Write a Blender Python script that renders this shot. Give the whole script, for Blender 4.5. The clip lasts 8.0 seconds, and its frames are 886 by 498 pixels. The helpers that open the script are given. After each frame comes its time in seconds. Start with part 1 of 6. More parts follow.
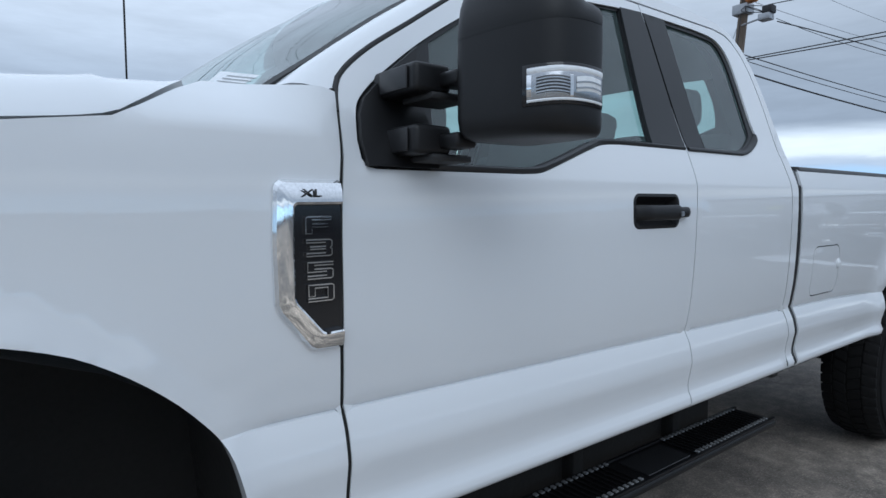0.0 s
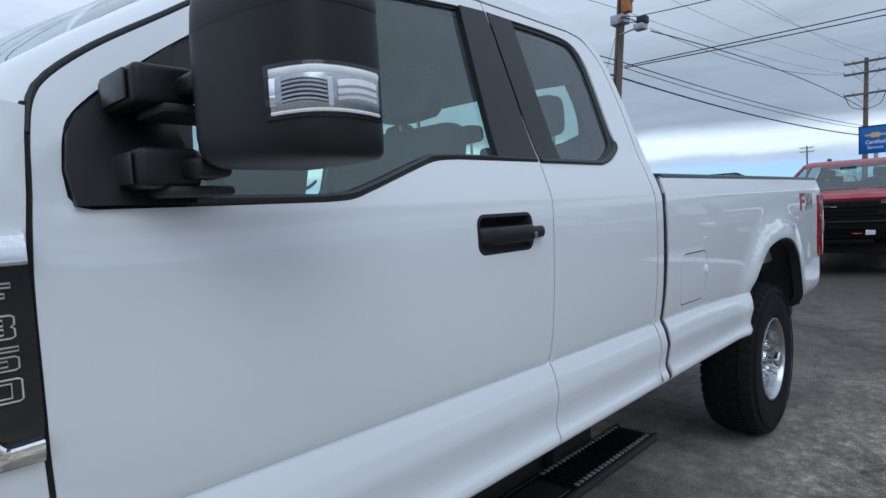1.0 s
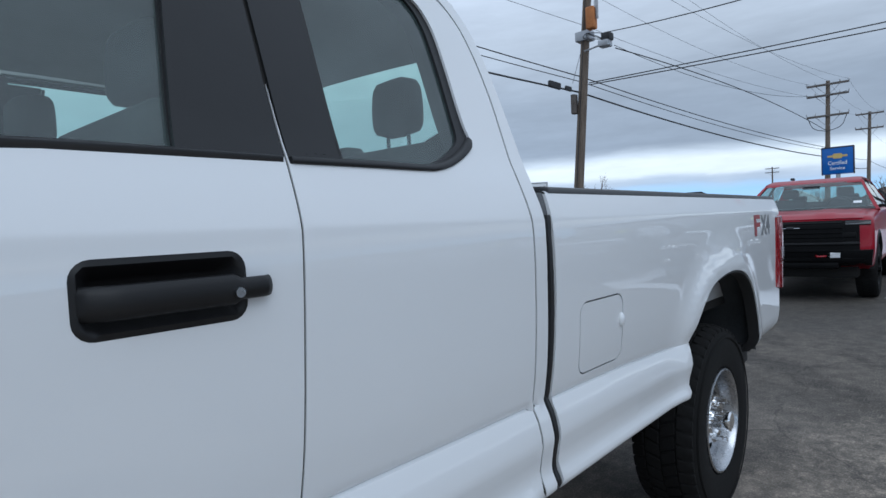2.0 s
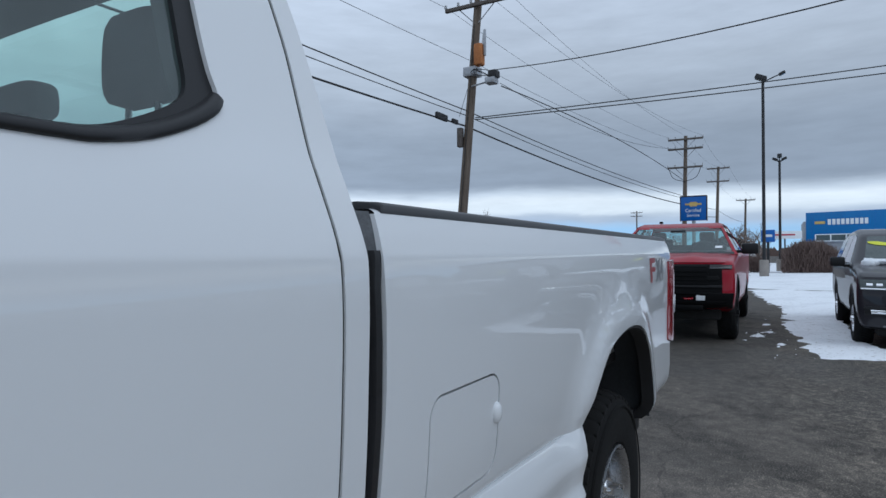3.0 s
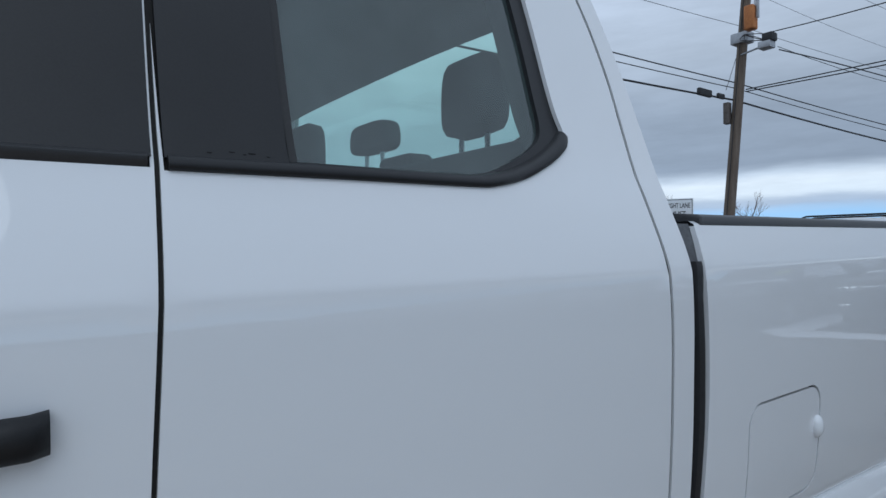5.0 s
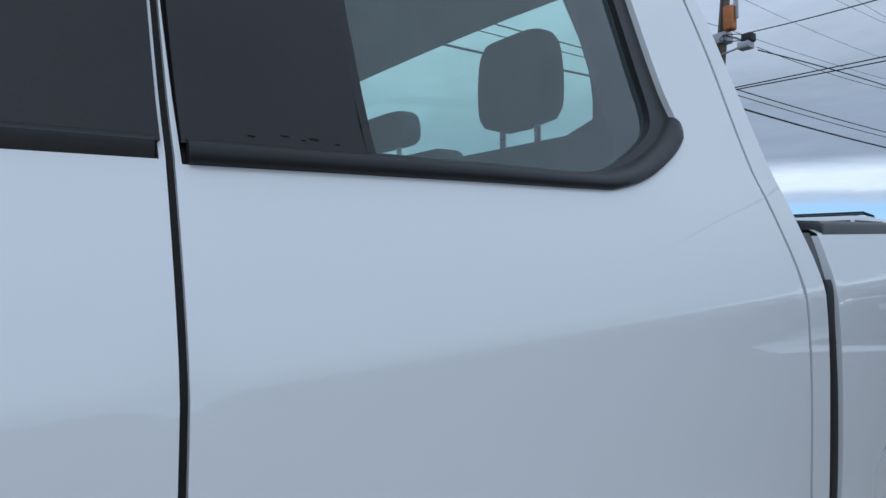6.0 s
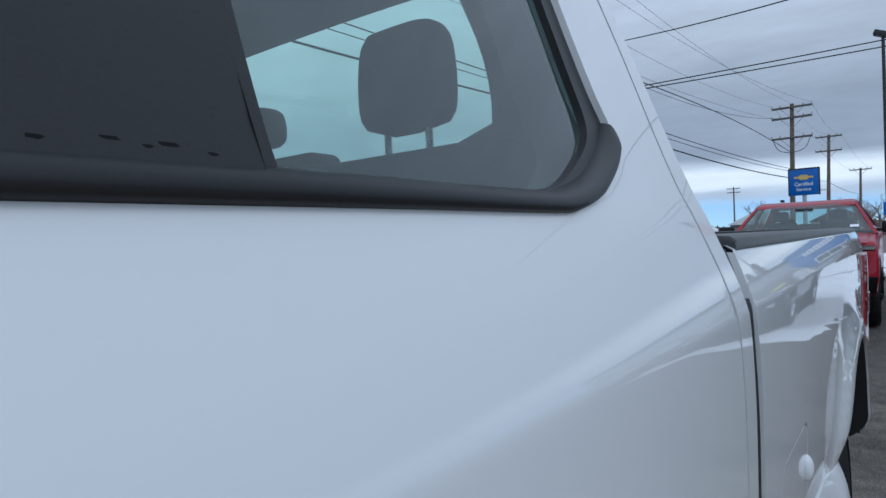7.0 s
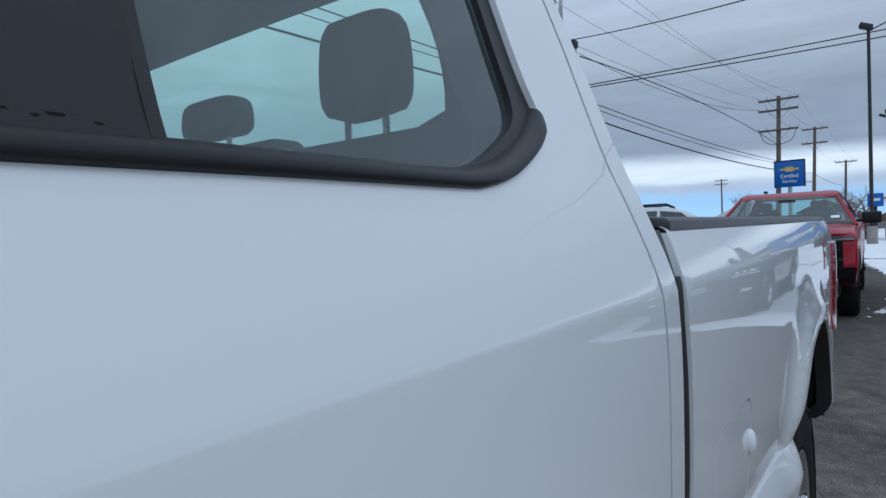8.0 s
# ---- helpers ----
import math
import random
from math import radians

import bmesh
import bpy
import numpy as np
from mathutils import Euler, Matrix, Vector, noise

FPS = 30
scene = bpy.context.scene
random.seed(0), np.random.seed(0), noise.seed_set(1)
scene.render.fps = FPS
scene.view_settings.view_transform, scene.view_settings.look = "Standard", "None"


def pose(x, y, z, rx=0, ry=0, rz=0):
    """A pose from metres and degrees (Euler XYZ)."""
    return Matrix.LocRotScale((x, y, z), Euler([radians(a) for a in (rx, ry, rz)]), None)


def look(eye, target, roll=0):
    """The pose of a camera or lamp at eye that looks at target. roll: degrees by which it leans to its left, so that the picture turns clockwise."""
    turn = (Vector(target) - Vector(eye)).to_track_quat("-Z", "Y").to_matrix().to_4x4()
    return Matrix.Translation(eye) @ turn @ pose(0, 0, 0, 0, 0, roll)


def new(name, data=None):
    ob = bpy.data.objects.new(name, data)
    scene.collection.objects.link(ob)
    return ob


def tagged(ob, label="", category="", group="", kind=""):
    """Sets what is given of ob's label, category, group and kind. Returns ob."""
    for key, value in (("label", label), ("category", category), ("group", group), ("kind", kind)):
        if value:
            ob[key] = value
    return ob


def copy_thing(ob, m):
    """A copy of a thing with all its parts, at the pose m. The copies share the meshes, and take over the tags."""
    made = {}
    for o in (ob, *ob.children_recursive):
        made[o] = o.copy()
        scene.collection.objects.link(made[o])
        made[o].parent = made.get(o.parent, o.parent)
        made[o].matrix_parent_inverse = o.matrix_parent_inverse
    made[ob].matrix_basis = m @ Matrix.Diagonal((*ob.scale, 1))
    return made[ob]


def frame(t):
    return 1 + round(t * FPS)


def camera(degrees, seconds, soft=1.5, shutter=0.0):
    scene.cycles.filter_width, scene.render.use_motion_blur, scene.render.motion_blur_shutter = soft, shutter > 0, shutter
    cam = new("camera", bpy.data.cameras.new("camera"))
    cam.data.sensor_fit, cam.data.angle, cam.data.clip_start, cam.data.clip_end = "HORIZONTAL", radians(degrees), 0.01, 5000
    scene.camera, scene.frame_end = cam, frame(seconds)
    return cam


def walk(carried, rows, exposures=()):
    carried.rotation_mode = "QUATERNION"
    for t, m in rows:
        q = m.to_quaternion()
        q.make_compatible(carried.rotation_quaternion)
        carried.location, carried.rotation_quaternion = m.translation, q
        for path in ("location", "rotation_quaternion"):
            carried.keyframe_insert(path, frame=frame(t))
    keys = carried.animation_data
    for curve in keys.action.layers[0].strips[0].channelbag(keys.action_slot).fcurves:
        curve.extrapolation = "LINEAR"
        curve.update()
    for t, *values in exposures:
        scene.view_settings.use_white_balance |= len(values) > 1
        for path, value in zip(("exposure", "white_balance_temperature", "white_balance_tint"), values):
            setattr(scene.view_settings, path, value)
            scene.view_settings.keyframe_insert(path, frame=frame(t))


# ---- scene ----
cam = camera(74.0, 8.0)
PATH = [
    (0, (0.261, -0.917, 1.3), (1.474, 0.665, 1.152), -0.3),
    (0.5, (0.317, -0.915, 1.356), (1.682, 0.538, 1.214), -2.4),
    (1, (0.574, -0.863, 1.34), (2.018, 0.516, 1.214), -3.0),
    (1.2, (0.738, -0.859, 1.346), (2.209, 0.491, 1.234), -2.9),
    (2.3, (1.615, -0.67, 1.349), (3.147, 0.614, 1.306), -1.9),
    (2.5, (1.754, -0.619, 1.351), (3.327, 0.615, 1.341), -1.1),
    (3, (1.988, -0.473, 1.362), (3.72, 0.526, 1.378), -0.2),
    (3.5, (2.074, -0.5, 1.367), (3.831, 0.456, 1.353), -0.9),
    (4, (2.068, -0.536, 1.375), (3.597, 0.752, 1.373), -1.2),
    (4.5, (1.961, -0.509, 1.391), (3.287, 0.988, 1.392), -1.1),
    (5, (1.839, -0.46, 1.397), (3.017, 1.156, 1.381), -0.7),
    (5.2, (1.819, -0.419, 1.395), (2.931, 1.243, 1.372), -0.3),
    (6.5, (1.896, -0.163, 1.438), (3.304, 1.257, 1.425), -1.8),
    (7, (1.917, -0.12, 1.445), (3.493, 1.111, 1.422), -2.2),
    (7.5, (1.931, -0.154, 1.439), (3.545, 1.027, 1.397), -1.9),
    (8, (1.922, -0.181, 1.43), (3.518, 1.024, 1.377), -2.2),
]
LIGHT = [(0.0, 0.04, 5560, 5), (1.2, 0.06, 5555, 5), (2.3, -0.01, 5570, 5), (3.0, -0.19, 5580, 5), (4.0, -0.26, 5560, 5), (5.2, -0.18, 5500, 5), (6.3, -0.10, 5420, 5), (7.0, -0.12, 5420, 5), (8.0, -0.17, 5420, 5)]
walk(cam, [(t, look(a, b, r)) for t, a, b, r in PATH], LIGHT)

# ---- sky, sun ----
world = bpy.data.worlds.new("world")
scene.world = world
world.use_nodes = True
nt = world.node_tree
nt.nodes.clear()


def wn(kind, **inputs):
    n = nt.nodes.new(kind)
    for k, v in inputs.items():
        n.inputs[k].default_value = v
    return n


SUN_EL, SUN_AZ = 43.8, 208.6
sky = nt.nodes.new("ShaderNodeTexSky")
sky.sky_type, sky.sun_disc = "NISHITA", False
sky.sun_elevation, sky.sun_rotation = radians(SUN_EL), radians(SUN_AZ)
coord = nt.nodes.new("ShaderNodeTexCoord")
tilt = wn("ShaderNodeVectorMath")
tilt.operation = "ADD"
tilt.inputs[1].default_value = (0, 0, 0.13)
nt.links.new(coord.outputs["Generated"], tilt.inputs[0])
nt.links.new(tilt.outputs[0], sky.inputs["Vector"])
sky.dust_density = 0.3
sep = nt.nodes.new("ShaderNodeSeparateXYZ")
nt.links.new(coord.outputs["Generated"], sep.inputs[0])
stretch = nt.nodes.new("ShaderNodeMapping")
stretch.inputs["Scale"].default_value = (1.6, 1.6, 9.0)
nt.links.new(coord.outputs["Generated"], stretch.inputs["Vector"])
clouds = wn("ShaderNodeTexNoise", Scale=2.6, Detail=7.0, Roughness=0.55, Distortion=0.4)
nt.links.new(stretch.outputs[0], clouds.inputs["Vector"])
shift = wn("ShaderNodeMath")
shift.operation = "MULTIPLY_ADD"
nt.links.new(clouds.outputs["Fac"], shift.inputs[0])
shift.inputs[1].default_value = 0.030
nt.links.new(sep.outputs["Z"], shift.inputs[2])
ramp = nt.nodes.new("ShaderNodeValToRGB")
el = ramp.color_ramp.elements
el[0].position, el[0].color = 0.056, (0.62, 0.72, 0.84, 1)
el[1].position, el[1].color = 1.0, (0.83, 0.86, 0.925, 1)
for p, c in ((0.066, (0.56, 0.63, 0.74)), (0.076, (0.60, 0.65, 0.73)), (0.084, (0.92, 0.94, 0.95)), (0.102, (0.96, 0.97, 0.975)), (0.113, (0.70, 0.735, 0.785)), (0.127, (0.37, 0.405, 0.465)),
             (0.20, (0.375, 0.407, 0.462)), (0.30, (0.54, 0.565, 0.615)), (0.46, (0.69, 0.715, 0.785)), (0.75, (0.79, 0.82, 0.885))):
    e = el.new(p)
    e.color = (*c, 1)
nt.links.new(shift.outputs[0], ramp.inputs[0])
billow = wn("ShaderNodeTexNoise", Scale=5.0, Detail=8.0, Roughness=0.6)
nt.links.new(stretch.outputs[0], billow.inputs["Vector"])
soft = nt.nodes.new("ShaderNodeMapRange")
soft.inputs["To Min"].default_value, soft.inputs["To Max"].default_value = 0.80, 1.2
nt.links.new(billow.outputs["Fac"], soft.inputs["Value"])
tone = nt.nodes.new("ShaderNodeMix")
tone.data_type, tone.blend_type = "RGBA", "MULTIPLY"
tone.inputs["Factor"].default_value = 1.0
nt.links.new(ramp.outputs["Color"], tone.inputs["A"])
nt.links.new(soft.outputs[0], tone.inputs["B"])
bg_sky, bg_cloud = wn("ShaderNodeBackground", Strength=0.15), wn("ShaderNodeBackground", Strength=1.0)
toward = nt.nodes.new("ShaderNodeVectorMath")
toward.operation = "DOT_PRODUCT"
toward.inputs[1].default_value = (-0.2, 0.95, 0.24)
nt.links.new(coord.outputs["Generated"], toward.inputs[0])
thin = nt.nodes.new("ShaderNodeMapRange")
thin.inputs["From Min"].default_value, thin.inputs["From Max"].default_value = 0.25, 0.95
thin.inputs["To Min"].default_value, thin.inputs["To Max"].default_value = 1.0, 1.3
nt.links.new(toward.outputs["Value"], thin.inputs["Value"])
nt.links.new(thin.outputs[0], bg_cloud.inputs["Strength"])
cover = nt.nodes.new("ShaderNodeMapRange")
cover.inputs["From Min"].default_value, cover.inputs["From Max"].default_value = 0.052, 0.068
nt.links.new(shift.outputs[0], cover.inputs["Value"])
nt.links.new(sky.outputs[0], bg_sky.inputs["Color"])
nt.links.new(tone.outputs["Result"], bg_cloud.inputs["Color"])
both = nt.nodes.new("ShaderNodeMixShader")
nt.links.new(cover.outputs[0], both.inputs[0])
nt.links.new(bg_sky.outputs[0], both.inputs[1])
nt.links.new(bg_cloud.outputs[0], both.inputs[2])
out = nt.nodes.new("ShaderNodeOutputWorld")
nt.links.new(both.outputs[0], out.inputs[0])

sun_data = bpy.data.lights.new("sun", "SUN")
sun_data.energy, sun_data.angle, sun_data.color = 0.6, radians(40), (1.0, 0.97, 0.93)
sun = new("sun", sun_data)
sun.matrix_world = look((-6, -11, 12), (0, 0, 0))


# ---- materials ----
class Mat:
    """A node material under construction."""

    def __init__(self, name):
        self.m = bpy.data.materials.new(name)
        self.m.use_nodes = True
        self.t = self.m.node_tree
        self.b = self.t.nodes["Principled BSDF"]
        self.out = self.t.nodes["Material Output"]

    def node(self, kind, **props):
        n = self.t.nodes.new(kind)
        for k, v in props.items():
            n.inputs[k].default_value = v
        return n

    def link(self, a, b):
        self.t.links.new(a, b)

    def noise(self, scale, detail=6.0, rough=0.6, squash=None, dist=0.0):
        c = self.node("ShaderNodeTexCoord")
        n = self.node("ShaderNodeTexNoise", Scale=scale, Detail=detail, Roughness=rough, Distortion=dist)
        if squash:
            mp = self.node("ShaderNodeMapping", Scale=squash)
            self.link(c.outputs["Object"], mp.inputs["Vector"])
            self.link(mp.outputs[0], n.inputs["Vector"])
        else:
            self.link(c.outputs["Object"], n.inputs["Vector"])
        return n.outputs["Fac"]

    def ramp(self, fac, stops):
        r = self.node("ShaderNodeValToRGB")
        e = r.color_ramp.elements
        e[0].position, e[0].color = stops[0][0], (*stops[0][1], 1)
        e[1].position, e[1].color = stops[-1][0], (*stops[-1][1], 1)
        for p, c in stops[1:-1]:
            e.new(p).color = (*c, 1)
        self.link(fac, r.inputs[0])
        return r.outputs[0]

    def mix(self, fac, a, b, mode="MIX"):
        n = self.node("ShaderNodeMix")
        n.data_type, n.blend_type = "RGBA", mode
        if isinstance(fac, float):
            n.inputs["Factor"].default_value = fac
        else:
            self.link(fac, n.inputs["Factor"])
        for key, v in (("A", a), ("B", b)):
            if isinstance(v, tuple):
                n.inputs[key].default_value = (*v, 1)
            else:
                self.link(v, n.inputs[key])
        return n.outputs["Result"]

    def bump(self, fac, strength, distance):
        n = self.node("ShaderNodeBump", Strength=strength, Distance=distance)
        self.link(fac, n.inputs["Height"])
        self.link(n.outputs[0], self.b.inputs["Normal"])

    def span(self, fac, lo, hi):
        n = self.node("ShaderNodeMapRange")
        n.inputs["To Min"].default_value, n.inputs["To Max"].default_value = lo, hi
        self.link(fac, n.inputs["Value"])
        return n.outputs[0]


def surface(name, c1, c2, rough=0.6, metal=0.0, scale=6.0, fine=60.0, bump=0.15, depth=0.004, coat=0.0, vary=0.12, squash=None, spec=0.5):
    """Two-scale mottled surface between two colours, with fine relief and uneven gloss."""
    k = Mat(name)
    a, b = k.noise(scale, squash=squash), k.noise(fine, 4.0, squash=squash)
    base = k.ramp(a, ((0.32, c1), (0.68, c2)))
    k.link(k.mix(0.35, base, k.ramp(b, ((0.3, tuple(x * 0.75 for x in c1)), (0.7, tuple(min(1, x * 1.2) for x in c2))))), k.b.inputs["Base Color"])
    k.link(k.span(a, max(0.02, rough - vary), min(1, rough + vary)), k.b.inputs["Roughness"])
    k.b.inputs["Metallic"].default_value = metal
    k.b.inputs["Coat Weight"].default_value = coat
    k.b.inputs["Coat Roughness"].default_value = 0.04
    k.b.inputs["Specular IOR Level"].default_value = spec
    if bump:
        k.bump(b, bump, depth)
    return k.m


def car_paint(name, c, flake=0.0, dirt=(0.55, 0.56, 0.56), coat=1.0, dirty=0.1, spec=0.5):
    k = Mat(name)
    film = k.noise(3.0, 6.0)
    speck = k.noise(420.0, 2.0)
    col = k.mix(k.span(film, 0.0, dirty), c, dirt)
    k.link(k.mix(k.span(speck, 0.0, flake), col, tuple(min(1, x * 1.6 + 0.03) for x in c)), k.b.inputs["Base Color"])
    k.b.inputs["Roughness"].default_value = 0.38
    k.b.inputs["Specular IOR Level"].default_value = spec
    k.b.inputs["Coat Weight"].default_value = coat
    k.link(k.span(film, 0.002, 0.010), k.b.inputs["Coat Roughness"])
    n = k.node("ShaderNodeBump", Strength=0.012, Distance=0.0008)
    k.link(k.noise(38.0, 2.0), n.inputs["Height"])
    k.link(n.outputs[0], k.b.inputs["Coat Normal"])
    return k.m


def pane(name, tint, dusty_veil=0.04):
    """A clear sheet: tinted straight-through light with a reflection on top and a dusty teal veil painting in haze
    light.
    """
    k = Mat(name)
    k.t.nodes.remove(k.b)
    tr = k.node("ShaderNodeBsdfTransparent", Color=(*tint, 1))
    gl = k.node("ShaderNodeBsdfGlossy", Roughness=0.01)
    # Teal veil colour; stands in for sky and cabin haze on the panes.
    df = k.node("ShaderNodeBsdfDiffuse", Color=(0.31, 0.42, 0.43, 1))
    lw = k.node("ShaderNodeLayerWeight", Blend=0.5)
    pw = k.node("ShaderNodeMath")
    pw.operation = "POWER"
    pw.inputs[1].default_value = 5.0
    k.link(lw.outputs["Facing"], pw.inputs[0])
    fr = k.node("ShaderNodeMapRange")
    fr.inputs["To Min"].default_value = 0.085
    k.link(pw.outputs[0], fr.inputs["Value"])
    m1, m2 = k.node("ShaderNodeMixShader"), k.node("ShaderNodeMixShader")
    k.link(k.span(k.noise(5.0), 0.0, dusty_veil * 2), m1.inputs[0])
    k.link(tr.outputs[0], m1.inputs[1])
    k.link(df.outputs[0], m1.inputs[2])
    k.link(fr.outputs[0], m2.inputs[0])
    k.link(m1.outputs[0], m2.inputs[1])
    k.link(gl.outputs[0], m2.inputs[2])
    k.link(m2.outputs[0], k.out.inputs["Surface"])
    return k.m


def asphalt_material():
    k = Mat("asphalt")
    big, mid, grit = k.noise(0.22, 7.0, 0.62, dist=0.6), k.noise(1.7, 6.0, 0.6), k.noise(95.0, 3.0, 0.7)
    base = k.ramp(big, ((0.34, (0.030, 0.030, 0.031)), (0.5, (0.080, 0.079, 0.078)), (0.64, (0.165, 0.160, 0.154))))
    base = k.mix(k.ramp(mid, ((0.48, (0, 0, 0)), (0.60, (0.85, 0.85, 0.85)))), base, (0.030, 0.030, 0.031))
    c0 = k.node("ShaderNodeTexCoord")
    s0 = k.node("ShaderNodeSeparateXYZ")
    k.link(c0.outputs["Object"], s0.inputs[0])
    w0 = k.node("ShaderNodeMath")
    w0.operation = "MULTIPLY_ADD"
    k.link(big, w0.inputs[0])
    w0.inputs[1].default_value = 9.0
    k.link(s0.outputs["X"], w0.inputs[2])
    # Drier to damp along x; the near end is lightened against the truck's shade.
    near_far = k.node("ShaderNodeMapRange")
    near_far.inputs["From Min"].default_value, near_far.inputs["From Max"].default_value = 7.4, 11.0
    k.link(w0.outputs[0], near_far.inputs["Value"])
    base = k.mix(near_far.outputs[0], k.mix(1.0, base, (5.0, 4.86, 4.66), "MULTIPLY"), k.mix(1.0, base, (0.60, 0.595, 0.58), "MULTIPLY"))
    base = k.mix(0.5, base, k.ramp(grit, ((0.32, (0.012, 0.012, 0.012)), (0.52, (0.06, 0.06, 0.06)), (0.68, (0.26, 0.255, 0.25)))))
    side = k.node("ShaderNodeMath")
    side.operation = "MULTIPLY_ADD"
    k.link(big, side.inputs[0])
    side.inputs[1].default_value = 3.2
    k.link(s0.outputs["Y"], side.inputs[2])
    worn = k.node("ShaderNodeMapRange")
    worn.inputs["From Min"].default_value, worn.inputs["From Max"].default_value = 1.75, 0.95
    k.link(side.outputs[0], worn.inputs["Value"])
    stones = k.noise(17.0, 9.0, 0.82)
    rough_face = k.mix(1.0, base, k.ramp(stones, ((0.36, (0.42, 0.42, 0.42)), (0.50, (1.10, 1.09, 1.06)), (0.62, (2.3, 2.24, 2.12)))), "MULTIPLY")
    base = k.mix(worn.outputs[0], base, rough_face)
    fleck = k.noise(8.0, 9.0, 0.74)
    base = k.mix(1.0, base, k.ramp(fleck, ((0.36, (0.70, 0.70, 0.70)), (0.5, (0.97, 0.97, 0.97)), (0.64, (1.40, 1.385, 1.36)))), "MULTIPLY")
    c = k.node("ShaderNodeTexCoord")
    warp = k.node("ShaderNodeTexNoise", Scale=1.2, Detail=4.0)
    k.link(c.outputs["Object"], warp.inputs["Vector"])
    bent = k.node("ShaderNodeVectorMath")
    bent.operation = "MULTIPLY_ADD"
    k.link(warp.outputs["Color"], bent.inputs[0])
    bent.inputs[1].default_value = (0.9, 0.9, 0)
    k.link(c.outputs["Object"], bent.inputs[2])
    cell = k.node("ShaderNodeTexVoronoi", Scale=0.33)
    cell.feature = "DISTANCE_TO_EDGE"
    k.link(bent.outputs[0], cell.inputs["Vector"])
    crack = k.ramp(cell.outputs["Distance"], ((0.0, (0.45, 0.45, 0.45)), (0.0035, (0, 0, 0))))
    base = k.mix(crack, base, (0.012, 0.012, 0.013))
    base = k.mix(1.0, base, (1.27, 1.14, 1.01), "MULTIPLY")
    k.link(base, k.b.inputs["Base Color"])
    k.link(k.ramp(big, ((0.36, (0.62, 0.62, 0.62)), (0.6, (0.92, 0.92, 0.92)))), k.b.inputs["Roughness"])
    k.b.inputs["Specular IOR Level"].default_value = 0.3
    k.bump(grit, 0.5, 0.006)
    return k.m


def snow_material():
    k = Mat("snow")
    a, b = k.noise(0.9, 7.0), k.noise(16.0, 6.0)
    base = k.ramp(a, ((0.25, (0.62, 0.64, 0.67)), (0.5, (0.82, 0.84, 0.87))))
    k.link(k.mix(k.ramp(b, ((0.30, (1, 1, 1)), (0.42, (0, 0, 0)))), base, (0.42, 0.41, 0.40)), k.b.inputs["Base Color"])
    k.b.inputs["Roughness"].default_value = 0.75
    k.b.inputs["Subsurface Weight"].default_value = 0.0
    k.bump(b, 0.7, 0.03)
    return k.m


WHITE = car_paint("white_paint", (0.71, 0.725, 0.745), spec=0.2)
RED = car_paint("red_paint", (0.265, 0.002, 0.014), flake=0.10, dirt=(0.20, 0.025, 0.035), coat=0.40, dirty=0.05, spec=0.15)
GREY = car_paint("grey_paint", (0.013, 0.012, 0.017), flake=0.2, dirt=(0.05, 0.05, 0.05), coat=0.45, spec=0.2)
SILVER = car_paint("pale_paint", (0.62, 0.64, 0.66))
PLASTIC = surface("black_plastic", (0.005, 0.005, 0.006), (0.009, 0.009, 0.010), rough=0.46, scale=9, fine=900, bump=0.35, depth=0.0006, vary=0.06, spec=0.35)
RUBBER = surface("black_rubber", (0.012, 0.012, 0.013), (0.022, 0.022, 0.023), rough=0.65, scale=20, fine=300, bump=0.2, depth=0.0008)
TRIM = surface("satin_trim", (0.015, 0.0155, 0.017), (0.022, 0.0225, 0.025), rough=0.38, scale=12, fine=500, bump=0.12, depth=0.0004, vary=0.05)
COVER = surface("matt_pillar_film", (0.0120, 0.0124, 0.0140), (0.0165, 0.0170, 0.0190), rough=0.42, scale=12, fine=500, bump=0.10, depth=0.0004, vary=0.05, spec=0.32)
WORN = surface("scuffed_board_edge", (0.10, 0.102, 0.105), (0.24, 0.245, 0.25), rough=0.55, scale=30, fine=200, bump=0.2, depth=0.0008)
GLOSS = surface("gloss_black", (0.010, 0.010, 0.012), (0.014, 0.014, 0.016), rough=0.12, scale=12, fine=300, bump=0.0, vary=0.04)
TYRE = surface("tyre_rubber", (0.004, 0.004, 0.0044), (0.009, 0.0088, 0.0086), rough=0.85, spec=0.25, scale=14, fine=140, bump=0.4, depth=0.002)
CHROME = surface("chrome", (0.80, 0.81, 0.83), (0.88, 0.89, 0.90), rough=0.06, metal=1.0, scale=20, fine=200, bump=0.0, vary=0.03)
STEEL = surface("wheel_steel", (0.40, 0.41, 0.43), (0.50, 0.51, 0.53), rough=0.27, metal=1.0, scale=18, fine=160, bump=0.05, depth=0.0008, vary=0.08)
CABIN = surface("cabin_trim", (0.060, 0.064, 0.066), (0.085, 0.089, 0.091), rough=0.8, scale=10, fine=250, bump=0.3, depth=0.001)
CLOTH = surface("seat_cloth", (0.042, 0.045, 0.047), (0.060, 0.063, 0.066), rough=0.95, scale=14, fine=45, bump=0.05, depth=0.001)
LINING = surface("roof_lining", (0.20, 0.205, 0.21), (0.26, 0.265, 0.27), rough=0.95, scale=10, fine=320, bump=0.3, depth=0.001)
PITCH = surface("black_fascia_plastic", (0.004, 0.004, 0.0045), (0.007, 0.007, 0.0075), rough=0.4, scale=9, fine=300, bump=0.2, depth=0.0006, spec=0.08)
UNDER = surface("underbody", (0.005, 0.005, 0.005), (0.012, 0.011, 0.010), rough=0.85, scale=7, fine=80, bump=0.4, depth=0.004)
